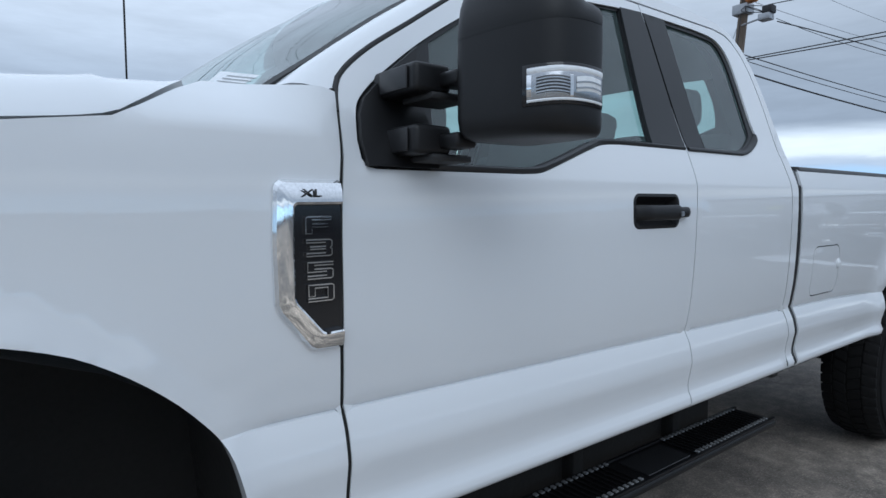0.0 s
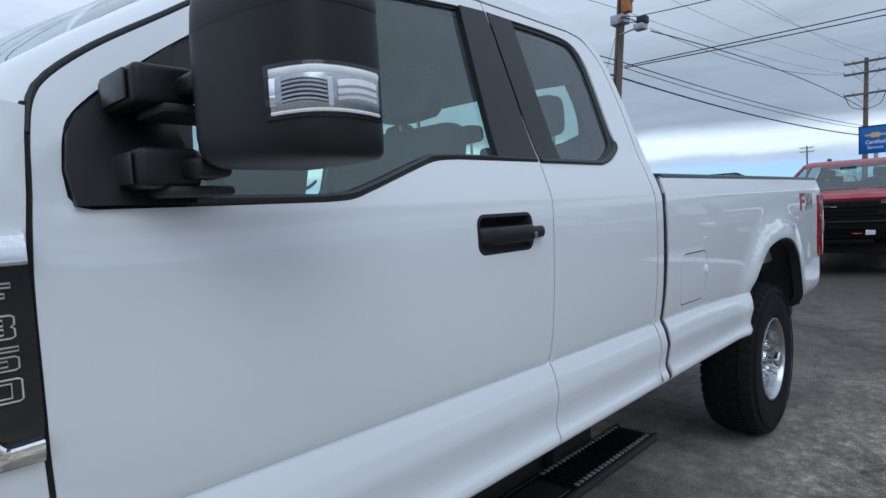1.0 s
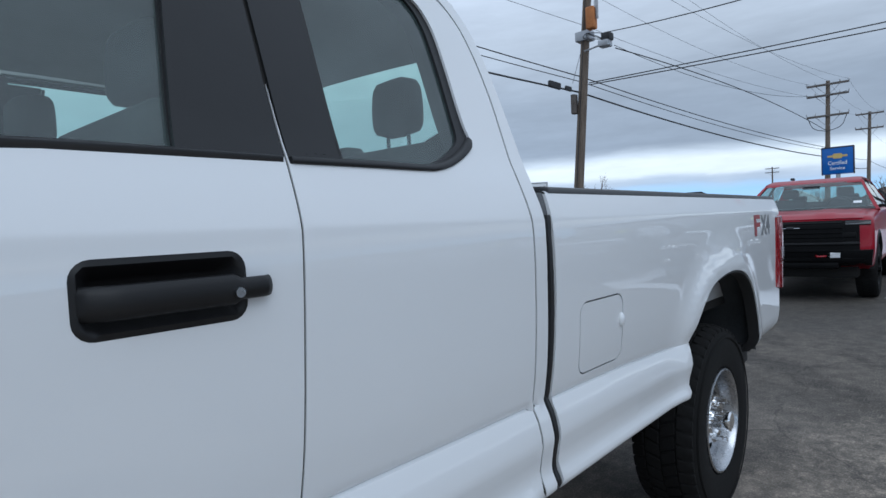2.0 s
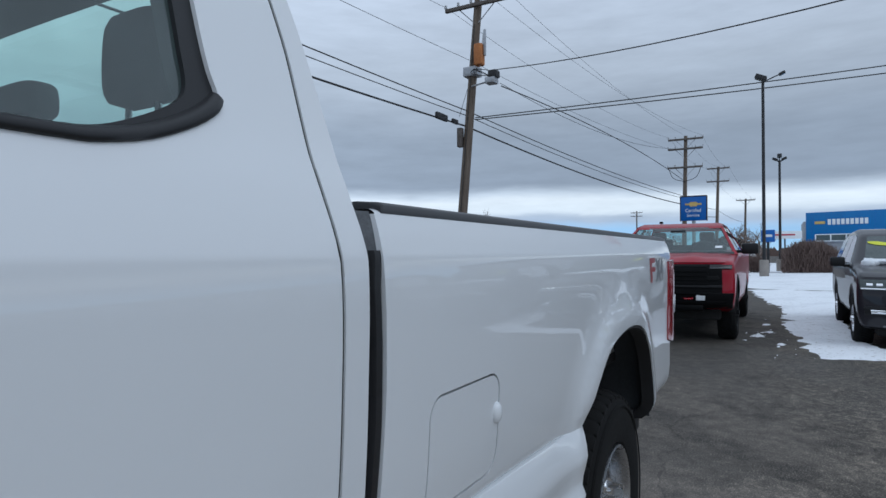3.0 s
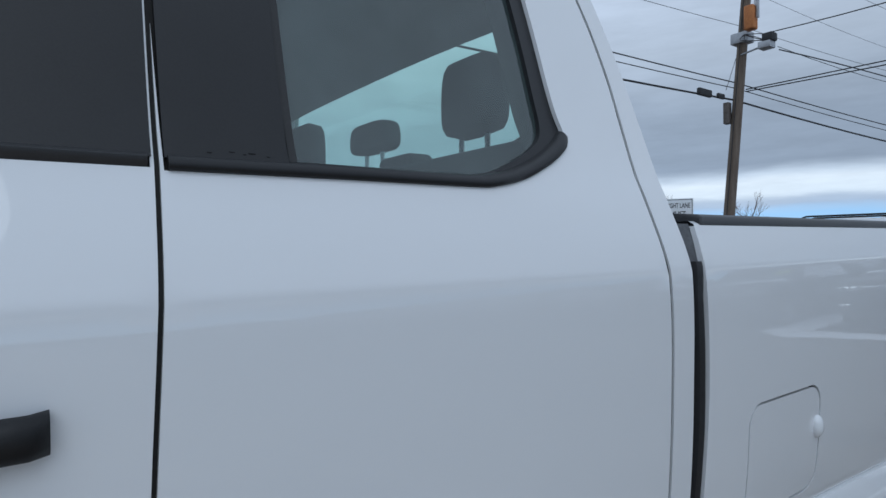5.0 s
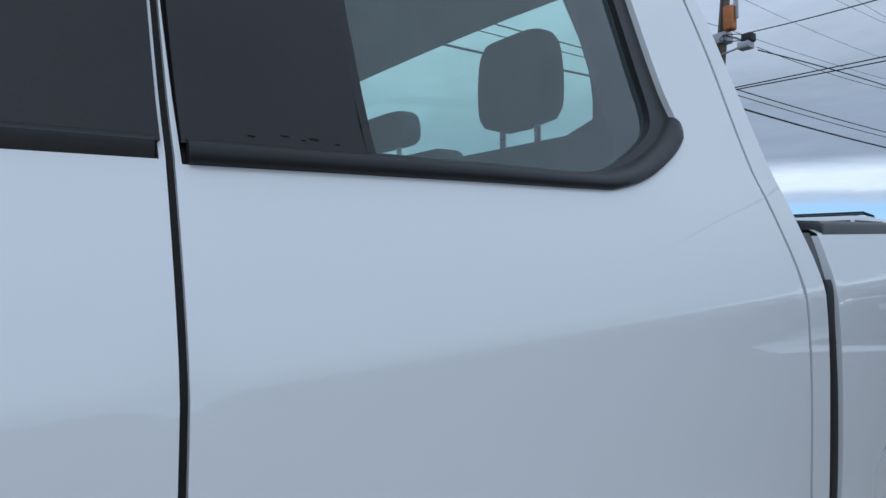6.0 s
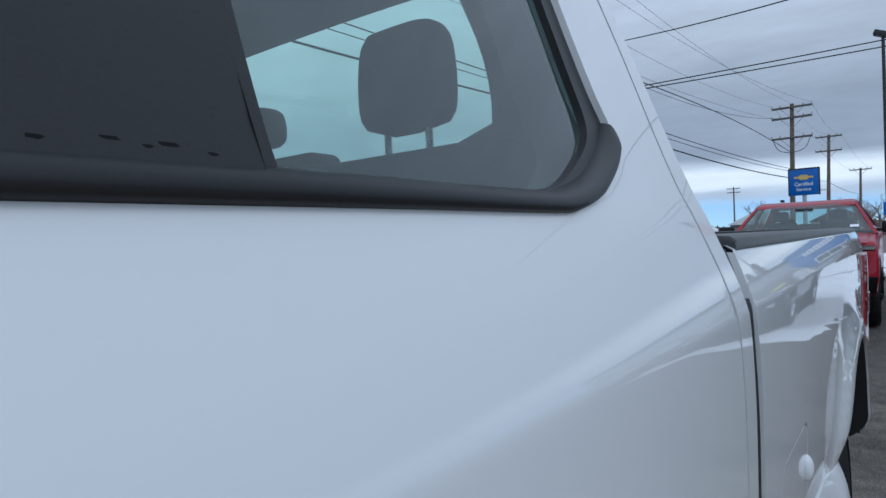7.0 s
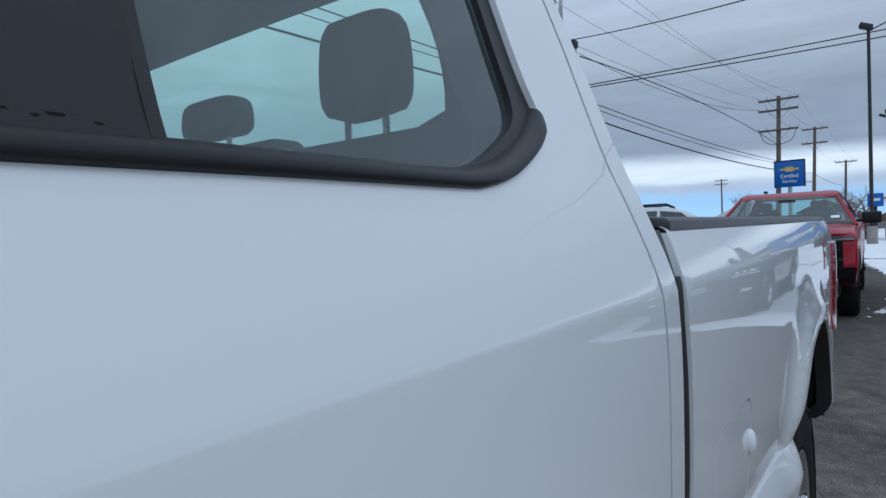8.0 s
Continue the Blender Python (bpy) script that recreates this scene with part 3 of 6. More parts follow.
def body_y(x, z):
    """How far in the truck's left flank lies at (x, z)."""
    x, z = np.asarray(x, float), np.asarray(z, float)
    zsh = z - SHOULDER * smooth((0.80 - x) / 0.09) * smooth((z - 1.15) / 0.20)
    cz = crease_z(x)
    up = np.interp(z - cz + CREASE, *UPPER)
    keep = smooth((z - 1.0) / 0.12)
    up = keep * np.interp(zsh, *UPPER) + (1 - keep) * up
    y = np.where(z >= cz, up, np.interp(0.668 + (z - 0.668) * (CREASE - 0.668) / (cz - 0.668), *LOWER))
    plain = 0.0125 + 0.07 * np.clip((0.76 - z) / 0.1, 0, 1) ** 2
    y = y + (plain - y) * smooth((x - 4.15) / 0.15) * smooth((1.09 - z) / 0.06)
    p = np.stack([x.ravel(), z.ravel()], 1)
    dr, df = distance(p, REAR_ARCH).reshape(x.shape), distance(p, FRONT_ARCH).reshape(x.shape)
    fade = np.where(x < 3.9, 0.45 + 0.55 * smooth((z - cz + 0.02) / 0.10), 1.0)
    y = y + np.where(z >= cz, 0.010 * np.exp(-np.clip(z - cz, 0, 1) / 0.004), 0.0) * smooth((dr - 0.06) / 0.10) * smooth((df - 0.03) / 0.05) * (x < 3.9)
    y = y - fade * (0.019 * smooth(1 - dr / 0.18) + 0.009 * smooth((0.075 - dr) / 0.02)) - 0.006 * smooth(1 - df / 0.12) - 0.010 * smooth((0.030 - df) / 0.008)
    y = y + 0.012 * smooth((x - 4.3) / 1.2)
    y = y + 0.11 * smooth((0.74 - x) / 0.15) * np.clip((z - 1.425) / 0.11, 0, 1) ** 1.5
    return y


def flank(off=0.0, flip=False):
    def lift(v2):
        y = body_y(v2[:, 0], v2[:, 1]) + off
        if flip:
            return [(a, 2 * MID - b, c) for a, b, c in zip(v2[:, 0], y, v2[:, 1])], (0, 1, 0)
        return list(zip(v2[:, 0], y, v2[:, 1])), (0, -1, 0)
    return lift


CREASE_LINE = [(float(x), float(crease_z(x)) - 0.0005) for x in np.arange(0.5, 3.7, 0.02)]
FOLD = [CREASE_LINE] + [[(x, z + d) for x, z in CREASE_LINE[::2]] for d in (0.0025, 0.006, 0.013, 0.03)]
FOLD += [[(float(x), 0.668 + (z - 0.668) * (float(crease_z(x)) - 0.668) / (CREASE - 0.668)) for x in np.arange(0.56, 3.6, 0.04)] for z in (0.682, 0.692, 0.70, 0.71, 0.722, 0.735, 0.75, 0.818, 0.829, 0.842)]
FOLD += [[(float(x), z) for x in np.arange(-0.7, 5.04, 0.05)] for z in (1.33, 1.349, 1.3545, 1.3585, 1.3625, 1.368, 1.385)]
FOLD += [[(float(x), z) for x in np.arange(-0.7, 0.72, 0.05)] for z in (1.414, 1.4235, 1.433)]
truck = thing("pickup_truck", label="white extended-cab pickup truck with black trim parked on asphalt", category="pickup truck")

# outlines in (x, z)
SEAM_F = [(0.757, 0.668), (0.757, 0.80), (0.757, 0.92), (0.75, 1.06), (0.749, 1.25), (0.753, 1.34), (0.76, 1.41), (0.768, 1.466), (0.782, 1.518), (0.808, 1.556), (0.877, 1.612), (0.994, 1.688), (1.131, 1.777), (1.252, 1.853), (1.36, 1.902), (1.50, 1.928), (1.75, 1.938)]
SEAM_M = [(1.934, 1.938), (1.940, 1.86), (1.936, 1.65), (1.930, 1.464), (1.925, 1.37), (1.918, 1.25), (1.913, 1.15), (1.907, 1.0), (1.903, 0.9), (1.898, 0.668)]
SEAM_R = [(2.562, 0.668), (2.563, 0.9), (2.564, 1.05), (2.567, 1.19), (2.570, 1.29), (2.570, 1.38), (2.571, 1.47), (2.582, 1.57), (2.588, 1.66), (2.580, 1.77), (2.553, 1.86), (2.490, 1.92), (2.40, 1.938)]
WIN_F = [(0.797, 1.385), (0.806, 1.371), (0.825, 1.367), (0.943, 1.367), (1.20, 1.368), (1.26, 1.372), (1.313, 1.387), (1.475, 1.440), (1.53, 1.454), (1.60, 1.459), (1.927, 1.461), (1.932, 1.66), (1.936, 1.86), (1.934, 1.905), (1.80, 1.900), (1.60, 1.880), (1.42, 1.855), (1.29, 1.812), (1.158, 1.742), (1.008, 1.650), (0.885, 1.560), (0.825, 1.506), (0.806, 1.47), (0.796, 1.42)]
WIN_R = [(1.937, 1.459), (2.10, 1.4602), (2.25, 1.4610), (2.29, 1.4630), (2.345, 1.4755), (2.404, 1.5005), (2.438, 1.5235), (2.447, 1.545), (2.444, 1.575), (2.445, 1.62), (2.450, 1.70), (2.452, 1.78), (2.446, 1.83), (2.425, 1.872), (2.385, 1.898), (2.33, 1.908), (2.24, 1.912), (1.944, 1.912), (1.943, 1.86), (1.939, 1.65)]


def soften(poly, i, j):
    """Runs a smooth curve through points i to j of a polygon."""
    return poly[:i] + curve(poly[i:j + 1], 0.015) + poly[j + 1:]


WIN_R = soften(WIN_R, 2, 15)
WIN_F = soften(soften(WIN_F, 14, 23), 4, 9)


def rounded_box(x0, z0, x1, z1, r, skew=0.0):
    made = []
    for cx, cz, a0 in ((x1 - r, z1 - r, 0), (x0 + r, z1 - r, 90), (x0 + r, z0 + r, 180), (x1 - r, z0 + r, 270)):
        for k in range(6):
            a = radians(a0 + 18 * k)
            made.append((cx + r * math.cos(a) + skew * (cz - z0), cz + r * math.sin(a)))
    return made


def shifted(line, dx):
    return [(x + dx, z) for x, z in line]


def shrink(poly, d):
    """The closed polygon moved inwards by d."""
    p = resample(poly, 0.02)
    n = len(p)
    area = sum(p[i][0] * p[(i + 1) % n][1] - p[(i + 1) % n][0] * p[i][1] for i in range(n))
    s = 1 if area > 0 else -1
    made = []
    for i in range(n):
        (a, b), (c, e) = p[i - 1], p[(i + 1) % n]
        l = math.hypot(c - a, e - b) or 1
        made.append((p[i][0] - s * (e - b) / l * d, p[i][1] + s * (c - a) / l * d))
    return made


FENDER = [(0.748, 0.668), (0.749, 0.92), (0.742, 1.06), (0.741, 1.25), (0.745, 1.34), (0.752, 1.41), (0.760, 1.466), (0.769, 1.508), (0.74, 1.511), (0.66, 1.511), (0.60, 1.512), (0.550, 1.510), (0.50, 1.4855), (0.44, 1.4485), (0.40, 1.427), (0.28, 1.411), (0.0, 1.388), (-0.4, 1.36), (-0.74, 1.33), (-0.80, 1.20), (-0.82, 0.95), (-0.80, 0.70)] + FRONT_ARCH[::-1]
FUEL = rounded_box(2.786, 0.938, 3.044, 1.128, 0.034)
BED_SIDE = [(2.648, 0.668), (2.652, 0.9), (2.657, 1.04), (2.664, 1.17), (2.665, 1.28), (2.664, 1.36), (2.672, 1.42), (5.155, 1.42), (5.172, 1.405), (5.168, 1.335), (5.06, 1.325), (5.045, 1.20), (5.06, 0.93), (5.135, 0.915), (5.13, 0.80), (5.08, 0.735), (4.95, 0.70), (4.66, 0.672)] + REAR_ARCH[::-1]
CAB_SIDE = [(x + 0.0065, z + (0.007 if z > 1.9 else 0.0)) for x, z in SEAM_R] + [(1.75, 1.945), (1.50, 1.935), (1.357, 1.909), (1.248, 1.860), (1.28, 1.893), (1.38, 1.940), (1.50, 1.965), (1.75, 1.985), (2.2, 1.985), (2.40, 1.978), (2.51, 1.953), (2.585, 1.89), (2.617, 1.81), (2.630, 1.72), (2.634, 1.65), (2.634, 1.55), (2.628, 1.45), (2.629, 1.38), (2.626, 1.28), (2.622, 1.18), (2.618, 0.9), (2.618, 0.668)]
CAB_SIDE = soften(soften(CAB_SIDE, 17, 34), 0, 12)
DOOR_F = soften(SEAM_F, 3, 16) + SEAM_M
DOOR_R = shifted(SEAM_M[::-1], 0.0042) + curve(SEAM_R[::-1], 0.03)
HANDLE_CUP = rounded_box(1.610, 1.238, 1.820, 1.324, 0.020)
B_FRONT = [(1.757, 1.470), (1.928, 1.470), (1.934, 1.65), (1.938, 1.86), (1.935, 1.910), (1.823, 1.904)]
B_REAR = [(1.938, 1.470), (2.043, 1.470), (2.052, 1.66), (2.062, 1.908), (1.945, 1.910), (1.947, 1.86), (1.943, 1.65)]
GLASS_F = [(0.96, 1.380), (1.24, 1.380), (1.31, 1.399), (1.475, 1.454), (1.60, 1.469), (1.759, 1.470), (1.823, 1.896), (1.60, 1.877), (1.42, 1.849), (1.29, 1.806), (1.158, 1.736), (1.03, 1.655)]
GLASS_R = soften([(2.043, 1.470), (2.255, 1.472), (2.30, 1.479), (2.35, 1.499), (2.395, 1.524), (2.414, 1.55), (2.420, 1.60), (2.427, 1.68), (2.430, 1.76), (2.426, 1.82), (2.405, 1.868), (2.365, 1.892), (2.24, 1.900), (2.062, 1.902)], 1, 12)


FAR_WIN = [(1.937, 1.459), (2.47, 1.459), (2.492, 1.466), (2.50, 1.49), (2.50, 1.86), (2.488, 1.90), (2.46, 1.922), (2.40, 1.928), (1.944, 1.928), (1.939, 1.65)]


def flank_set(flip):
    """Fender, doors, cab side and bed side of one flank, with their glass."""
    F = flank(0, flip)
    part("front_fender", sheet(FENDER, [], F, 0.03, 0.028, FOLD), WHITE, truck)
    part("cab_side", sheet(CAB_SIDE, [], F, 0.05, 0.02, FOLD), WHITE, truck)
    side = part("bed_side", sheet(BED_SIDE, [shrink(FUEL, -0.0045)] if not flip else [], F, 0.03, 0.028, FOLD), WHITE, truck)
    cup = [] if flip else [HANDLE_CUP]
    door = part("front_door", sheet(DOOR_F, [WIN_F] + cup, F, 0.03, 0.024, FOLD), WHITE, truck, "white front door, closed")
    win_r, glass_r = (FAR_WIN, shrink(FAR_WIN, 0.012)) if flip else (WIN_R, GLASS_R)
    rear = part("rear_door", sheet(DOOR_R, [win_r], F, 0.03, 0.024, FOLD), WHITE, truck, "white rear-hinged half door, closed")
    for d, outl, win, gl, post in ((door, DOOR_F, WIN_F, GLASS_F, B_FRONT), (rear, DOOR_R, win_r, glass_r, B_REAR)):
        part("inner_panel", sheet(shrink(outl, 0.02), [shrink(win, -0.004)], flank(0.085, flip), 0, 0.05), CABIN, d)
        part("window_seal", sheet(shrink(win, -0.002), [shrink(gl, 0.004)], flank(0.007, flip), 0.008, 0.014), COVER, d)
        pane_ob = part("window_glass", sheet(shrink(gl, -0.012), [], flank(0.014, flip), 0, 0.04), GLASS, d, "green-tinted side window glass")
        part("pillar_cover", sheet(post, [], flank(-0.003, flip), 0.012, 0.03), COVER, d, "satin black pillar cover")
    # belt mouldings: a rounded bar along the window sill
    def belt(points, r):
        pts = curve(points, 0.02)
        loops = []
        for x, z in pts:
            y = float(body_y(x, z)) + 0.004
            ring = [(x, y + dy, z + dz) for dy, dz in ((0.012, -0.005), (-0.002, -0.003), (-0.006, r * 0.25), (-0.006, r * 0.65), (-0.001, r * 0.95), (0.016, r))]
            loops.append([(a, 2 * MID - b, c) if flip else (a, b, c) for a, b, c in ring])
        return rings(loops)
    part("belt_moulding", belt([(0.95, 1.372), (1.22, 1.373), (1.313, 1.391), (1.475, 1.444), (1.56, 1.460), (1.925, 1.462)], 0.012), TRIM, door)
    outer = curve([(1.940, 1.4590), (2.09, 1.4600), (2.25, 1.4605), (2.29, 1.4625), (2.345, 1.4750), (2.404, 1.5000), (2.440, 1.5230), (2.4525, 1.5400)], 0.02)
    inner = curve([(1.940, 1.4750), (2.09, 1.4760), (2.245, 1.4765), (2.280, 1.4785), (2.330, 1.4885), (2.386, 1.5110), (2.424, 1.5335), (2.443, 1.5500)], 0.02)
    inner = [tuple(inner[round(i * (len(inner) - 1) / (len(outer) - 1))]) for i in range(len(outer))]
    loops = []
    for i, ((xa, za), (xb, zb)) in enumerate(zip(outer, inner)):
        row, proud = [], min(1.0, (len(outer) - 1 - i) / 3 + 0.35)
        for k, off in ((0, 0.014), (0.02, -0.001), (0.12, -0.005), (0.4, -0.0075), (0.7, -0.0065), (0.88, -0.002), (1.0, 0.004), (1.06, 0.020)):
            x, z = xa + (xb - xa) * k, za + (zb - za) * k
            y = float(body_y(x, z)) + (off * proud if off < 0 else off)
            row.append((x, 2 * MID - y if flip else y, z))
        loops.append(row)
    part("belt_moulding", rings(loops), COVER, rear, "satin black sill moulding with an upturned end", smooth=60)
    part("glass_edge_seal", sheet([(2.0445, 1.472), (2.0535, 1.472), (2.0625, 1.66), (2.0725, 1.904), (2.0635, 1.904), (2.0535, 1.66)], [], flank(0.003, flip), 0.008, 0.02), RUBBER, rear, "black rubber edge between pillar cover and glass")
    if not flip:
        rnd = random.Random(21)
        for x, z, r in ((1.987, 1.4865, 0.0012), (1.992, 1.479, 0.0030), (1.973, 1.477, 0.0022), (2.009, 1.479, 0.0034), (2.016, 1.480, 0.0026), (2.020, 1.4845, 0.0020), (2.024, 1.477, 0.0018), (2.003, 1.4775, 0.0018)):
            blot = [(x + r * (1.5 if math.cos(a) > 0 else 1.1) * rnd.uniform(0.55, 1.0) * math.cos(a), z + r * 0.42 * rnd.uniform(0.5, 1.0) * math.sin(a)) for a in np.linspace(0, 2 * math.pi, 11, endpoint=False)]
            part("dried_splash", sheet(blot, [], flank(-0.0034), 0.0004, 0.01), PITCH, rear, "dark dried splash on the pillar cover", smooth=None)
    return side, door


def gap_shade(seam, w, z1, flip):
    """A black strip close behind a shut line, for its seal and the shade in the gap."""
    zs_, xs_ = [p[1] for p in sorted(seam, key=lambda p: p[1])], [p[0] for p in sorted(seam, key=lambda p: p[1])]
    loops = []
    for z in np.linspace(0.68, z1, 150):
        x = float(np.interp(z, zs_, xs_))
        ya, yb = float(body_y(x - w, z)) + 0.0035, float(body_y(x + w, z)) + 0.0035
        loops.append([(p, 2 * MID - q if flip else q, z) for p, q in ((x - w, ya), (x + w, yb), (x + w, yb + 0.03), (x - w, ya + 0.03))])
    return rings(loops)


for flip in (False, True):
    part("door_gap_shade", gap_shade(SEAM_M, 0.02, 1.93, flip), UNDER, truck)
    part("door_gap_shade", gap_shade(SEAM_R[:11], 0.018, 1.88, flip), UNDER, truck)
    part("door_gap_shade", gap_shade([(x - 0.004, z) for x, z in SEAM_F[:9]], 0.012, 1.515, flip), UNDER, truck)
# Black tubes added along the upper door gap, standing in for its shade.
for flip in (False, True):
    run = [(x - 0.004, float(body_y(x, z)) + 0.006, z + 0.003) for x, z in curve(SEAM_F[7:16], 0.03)]
    part("door_gap_tube", tube([(x, 2 * MID - y if flip else y, z) for x, y, z in run], 0.0055, 8), RUBBER, truck, "black tube in the front door's upper shut line")
bed_left, door_left = flank_set(False)
flank_set(True)

# A-pillars, windscreen, roof, cab back
SEAM_A = [(0.768, 1.511), (0.802, 1.559), (0.872, 1.616), (0.990, 1.693), (1.127, 1.782), (1.247, 1.858), (1.282, 1.895)]
SCREEN = [(0.668, 0.192, 1.507), (0.745, 0.215, 1.560), (0.825, 0.238, 1.614), (0.935, 0.266, 1.692), (1.065, 0.300, 1.778), (1.195, 0.340, 1.855), (1.275, 0.372, 1.905)]
seam_pts = [(x, float(body_y(x, z)) if x > 0.8 else float(np.interp(z, *UPPER)) + 0.004, z) for x, z in SEAM_A]


def pillar(flip):
    loops = []
    for a, b in zip(seam_pts, SCREEN):
        a, b = Vector(a), Vector(b)
        row = []
        for k in range(7):
            s = k / 6
            p = a.lerp(b, s) + Vector((-0.012, -0.016, 0.016)) * math.sin(math.pi * s)
            row.append((p.x, 2 * MID - p.y, p.z) if flip else p)
        loops.append(row)
    bm = rings(loops, close=False, cap=False)
    bmesh.ops.solidify(bm, geom=bm.faces[:], thickness=0.025)
    return bm


for flip in (False, True):
    part("windscreen_pillar", pillar(flip), WHITE, truck, smooth=50)


def across(edge, bow, rise, n=17):
    """A surface spanning from an edge on the left flank to its mirror image; bow in x, rise in z."""
    loops = []
    for (x, y, z), b, h in zip(edge, bow, rise):
        half = MID - y
        row = []
        for k in range(n):
            u = -1 + 2 * k / (n - 1)
            row.append((x - b * (1 - u * u), MID + half * u, z + h * (1 - abs(u) ** 2.6)))
        loops.append(row)
    return rings(loops, close=False, cap=False)


screen_edge = curve(SCREEN, 0.08)
n = len(screen_edge)
part("windscreen", across(screen_edge, [0.17] * n, [0.0 + 0.035 * i / n for i in range(n)]), CLEAR, truck, "raked windscreen of faintly green glass", smooth=60)


def on_screen(y0, y1, z0, z1, inset):
    """A small sheet just under the windscreen, from y0 to y1 and z0 to z1."""
    xe, ye, ze = np.array(screen_edge).T
    loops = []
    for z in np.linspace(z0, z1, 4):
        row = []
        for y in np.linspace(y0, y1, 7):
            y = y + 0.9 * (z - z0)
            u = (MID - y) / (MID - float(np.interp(z, ze, ye)))
            row.append((float(np.interp(z, ze, xe)) - 0.17 * (1 - u * u) + inset, y, z + 0.2 * (MID - abs(MID - y) - 0.29)))
        loops.append(row)
    return rings(loops, close=False, cap=False)


paper = part("paper_label", on_screen(0.285, 0.415, 1.540, 1.570, 0.006), PALE, truck, "white paper label inside the windscreen", smooth=60)
for z in (1.5475, 1.5545, 1.5615):
    part("label_bar", on_screen(0.305, 0.395, z, z + 0.0014, 0.003), GRAPHITE, paper, smooth=60)
rim = []
for x, y, z in screen_edge:
    rim.append([(x - 0.004, y - 0.004, z + 0.004), (x - 0.012, y + 0.02, z + 0.006), (x + 0.004, y + 0.026, z - 0.012), (x + 0.012, y + 0.004, z - 0.012)])
part("windscreen_seal", rings(rim), RUBBER, truck)
ROOF_EDGE = [(x, float(body_y(x, z)) + 0.003, z) for x, z in curve([(1.275, 1.895), (1.38, 1.940), (1.50, 1.965), (1.75, 1.985), (2.0, 1.987), (2.2, 1.985), (2.40, 1.978), (2.50, 1.955), (2.565, 1.90), (2.590, 1.84)], 0.05)]
n = len(ROOF_EDGE)
part("roof", across(ROOF_EDGE, [0.16 * max(0, 1 - i / (n * 0.4)) - 0.07 * max(0, (i / n - 0.7) / 0.3) for i in range(n)], [0.04 + 0.030 * math.sin(math.pi * i / (n - 1)) for i in range(n)], 25), WHITE, truck, smooth=60)
LINING_EDGE = [(x, y + 0.03, z - 0.045) for x, y, z in ROOF_EDGE]
part("roof_lining", across(LINING_EDGE, [0.0] * n, [0.02] * n, 13), LINING, truck, "pale cloth roof lining", smooth=60)


def cab_back(v2):
    pts = []
    for y, z in v2:
        u = (y - MID) / 0.93
        pts.append((2.625 + 0.085 * (1 - u * u) - 0.10 * max(0, z - 1.72), y, z))
    return pts, (1, 0, 0)


BACK_WIN = rounded([(0.335, 1.57), (0.335, 1.68), (0.395, 1.83), (0.435, 1.912), (0.60, 1.918), (2 * MID - 0.60, 1.918), (2 * MID - 0.45, 1.912), (2 * MID - 0.412, 1.83), (2 * MID - 0.366, 1.68), (2 * MID - 0.372, 1.57)], 2)
BACK = [(0.06, 0.80), (0.05, 1.25), (0.09, 1.45), (0.20, 1.75), (0.285, 1.95), (0.42, 2.005), (1.54, 2.005), (2 * MID - 0.285, 1.95), (2 * MID - 0.20, 1.75), (2 * MID - 0.09, 1.45), (2 * MID - 0.05, 1.25), (2 * MID - 0.06, 0.80)]
part("cab_back", sheet(BACK, [BACK_WIN], cab_back, 0.045, 0.06), WHITE, truck)
part("back_trim", sheet(shrink(BACK, 0.03), [shrink(BACK_WIN, -0.004)], lambda v: ([(x - 0.05, y, z) for x, y, z in cab_back(v)[0]], (1, 0, 0)), 0, 0.08), CABIN, truck)
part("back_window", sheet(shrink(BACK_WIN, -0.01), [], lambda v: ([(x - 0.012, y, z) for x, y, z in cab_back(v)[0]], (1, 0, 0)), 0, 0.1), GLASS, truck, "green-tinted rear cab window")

# hood with the shut line that curls up to the cowl
HOOD_EDGE = curve([(0.540, 0.195, 1.510), (0.495, 0.165, 1.485), (0.440, 0.122, 1.452), (0.400, 0.106, 1.4335), (0.28, 0.094, 1.417), (0.0, 0.088, 1.393), (-0.4, 0.10, 1.362), (-0.72, 0.13, 1.325), (-0.79, 0.16, 1.25)], 0.06)
loops = []
for x, y, z in HOOD_EDGE:
    half = MID - y
    cowl = max(0.0, (x - 0.40) / 0.145)
    row = []
    for k in range(41):
        u = math.sin(math.pi * (k / 40 - 0.5))
        a = min(1.0, (1 - abs(u)) / 0.11)
        row.append((x - 0.10 * cowl * (1 - u * u) - 0.06 * (1 - u * u) * max(0, (-x - 0.5) / 0.3), MID + half * u, z + 0.066 * (1 - cowl) * math.sin(a * math.pi / 2) ** 0.9 + 0.02 * (1 - u * u)))
    loops.append(row)
hood = rings(loops, close=False, cap=False)
bmesh.ops.solidify(hood, geom=hood.faces[:], thickness=-0.012)
part("hood", hood, WHITE, truck, smooth=50)
# Black tube added below the hood edge to give the shut line its shade.
part("hood_gap_shade", tube([(x, y - 0.004, z - 0.009) for x, y, z in HOOD_EDGE], 0.0045, 8), RUBBER, truck)
part("cowl_panel", across([(0.550, 0.20, 1.488), (0.60, 0.19, 1.493), (0.68, 0.20, 1.498)], [0.11, 0.13, 0.15], [0.0, 0.0, 0.0]), PLASTIC, truck)
part("front_grille", box(-0.88, 0.12, 0.75, -0.78, 2 * MID - 0.12, 1.34, 0.04, 3), PLASTIC, truck)
part("front_bumper", box(-0.98, 0.02, 0.55, -0.76, 2 * MID - 0.02, 0.84, 0.05, 3), CHROME, truck)
part("antenna", tube([(0.712, 1.73, 1.50), (0.718, 1.73, 2.5)], 0.004, 6), PLASTIC, truck)

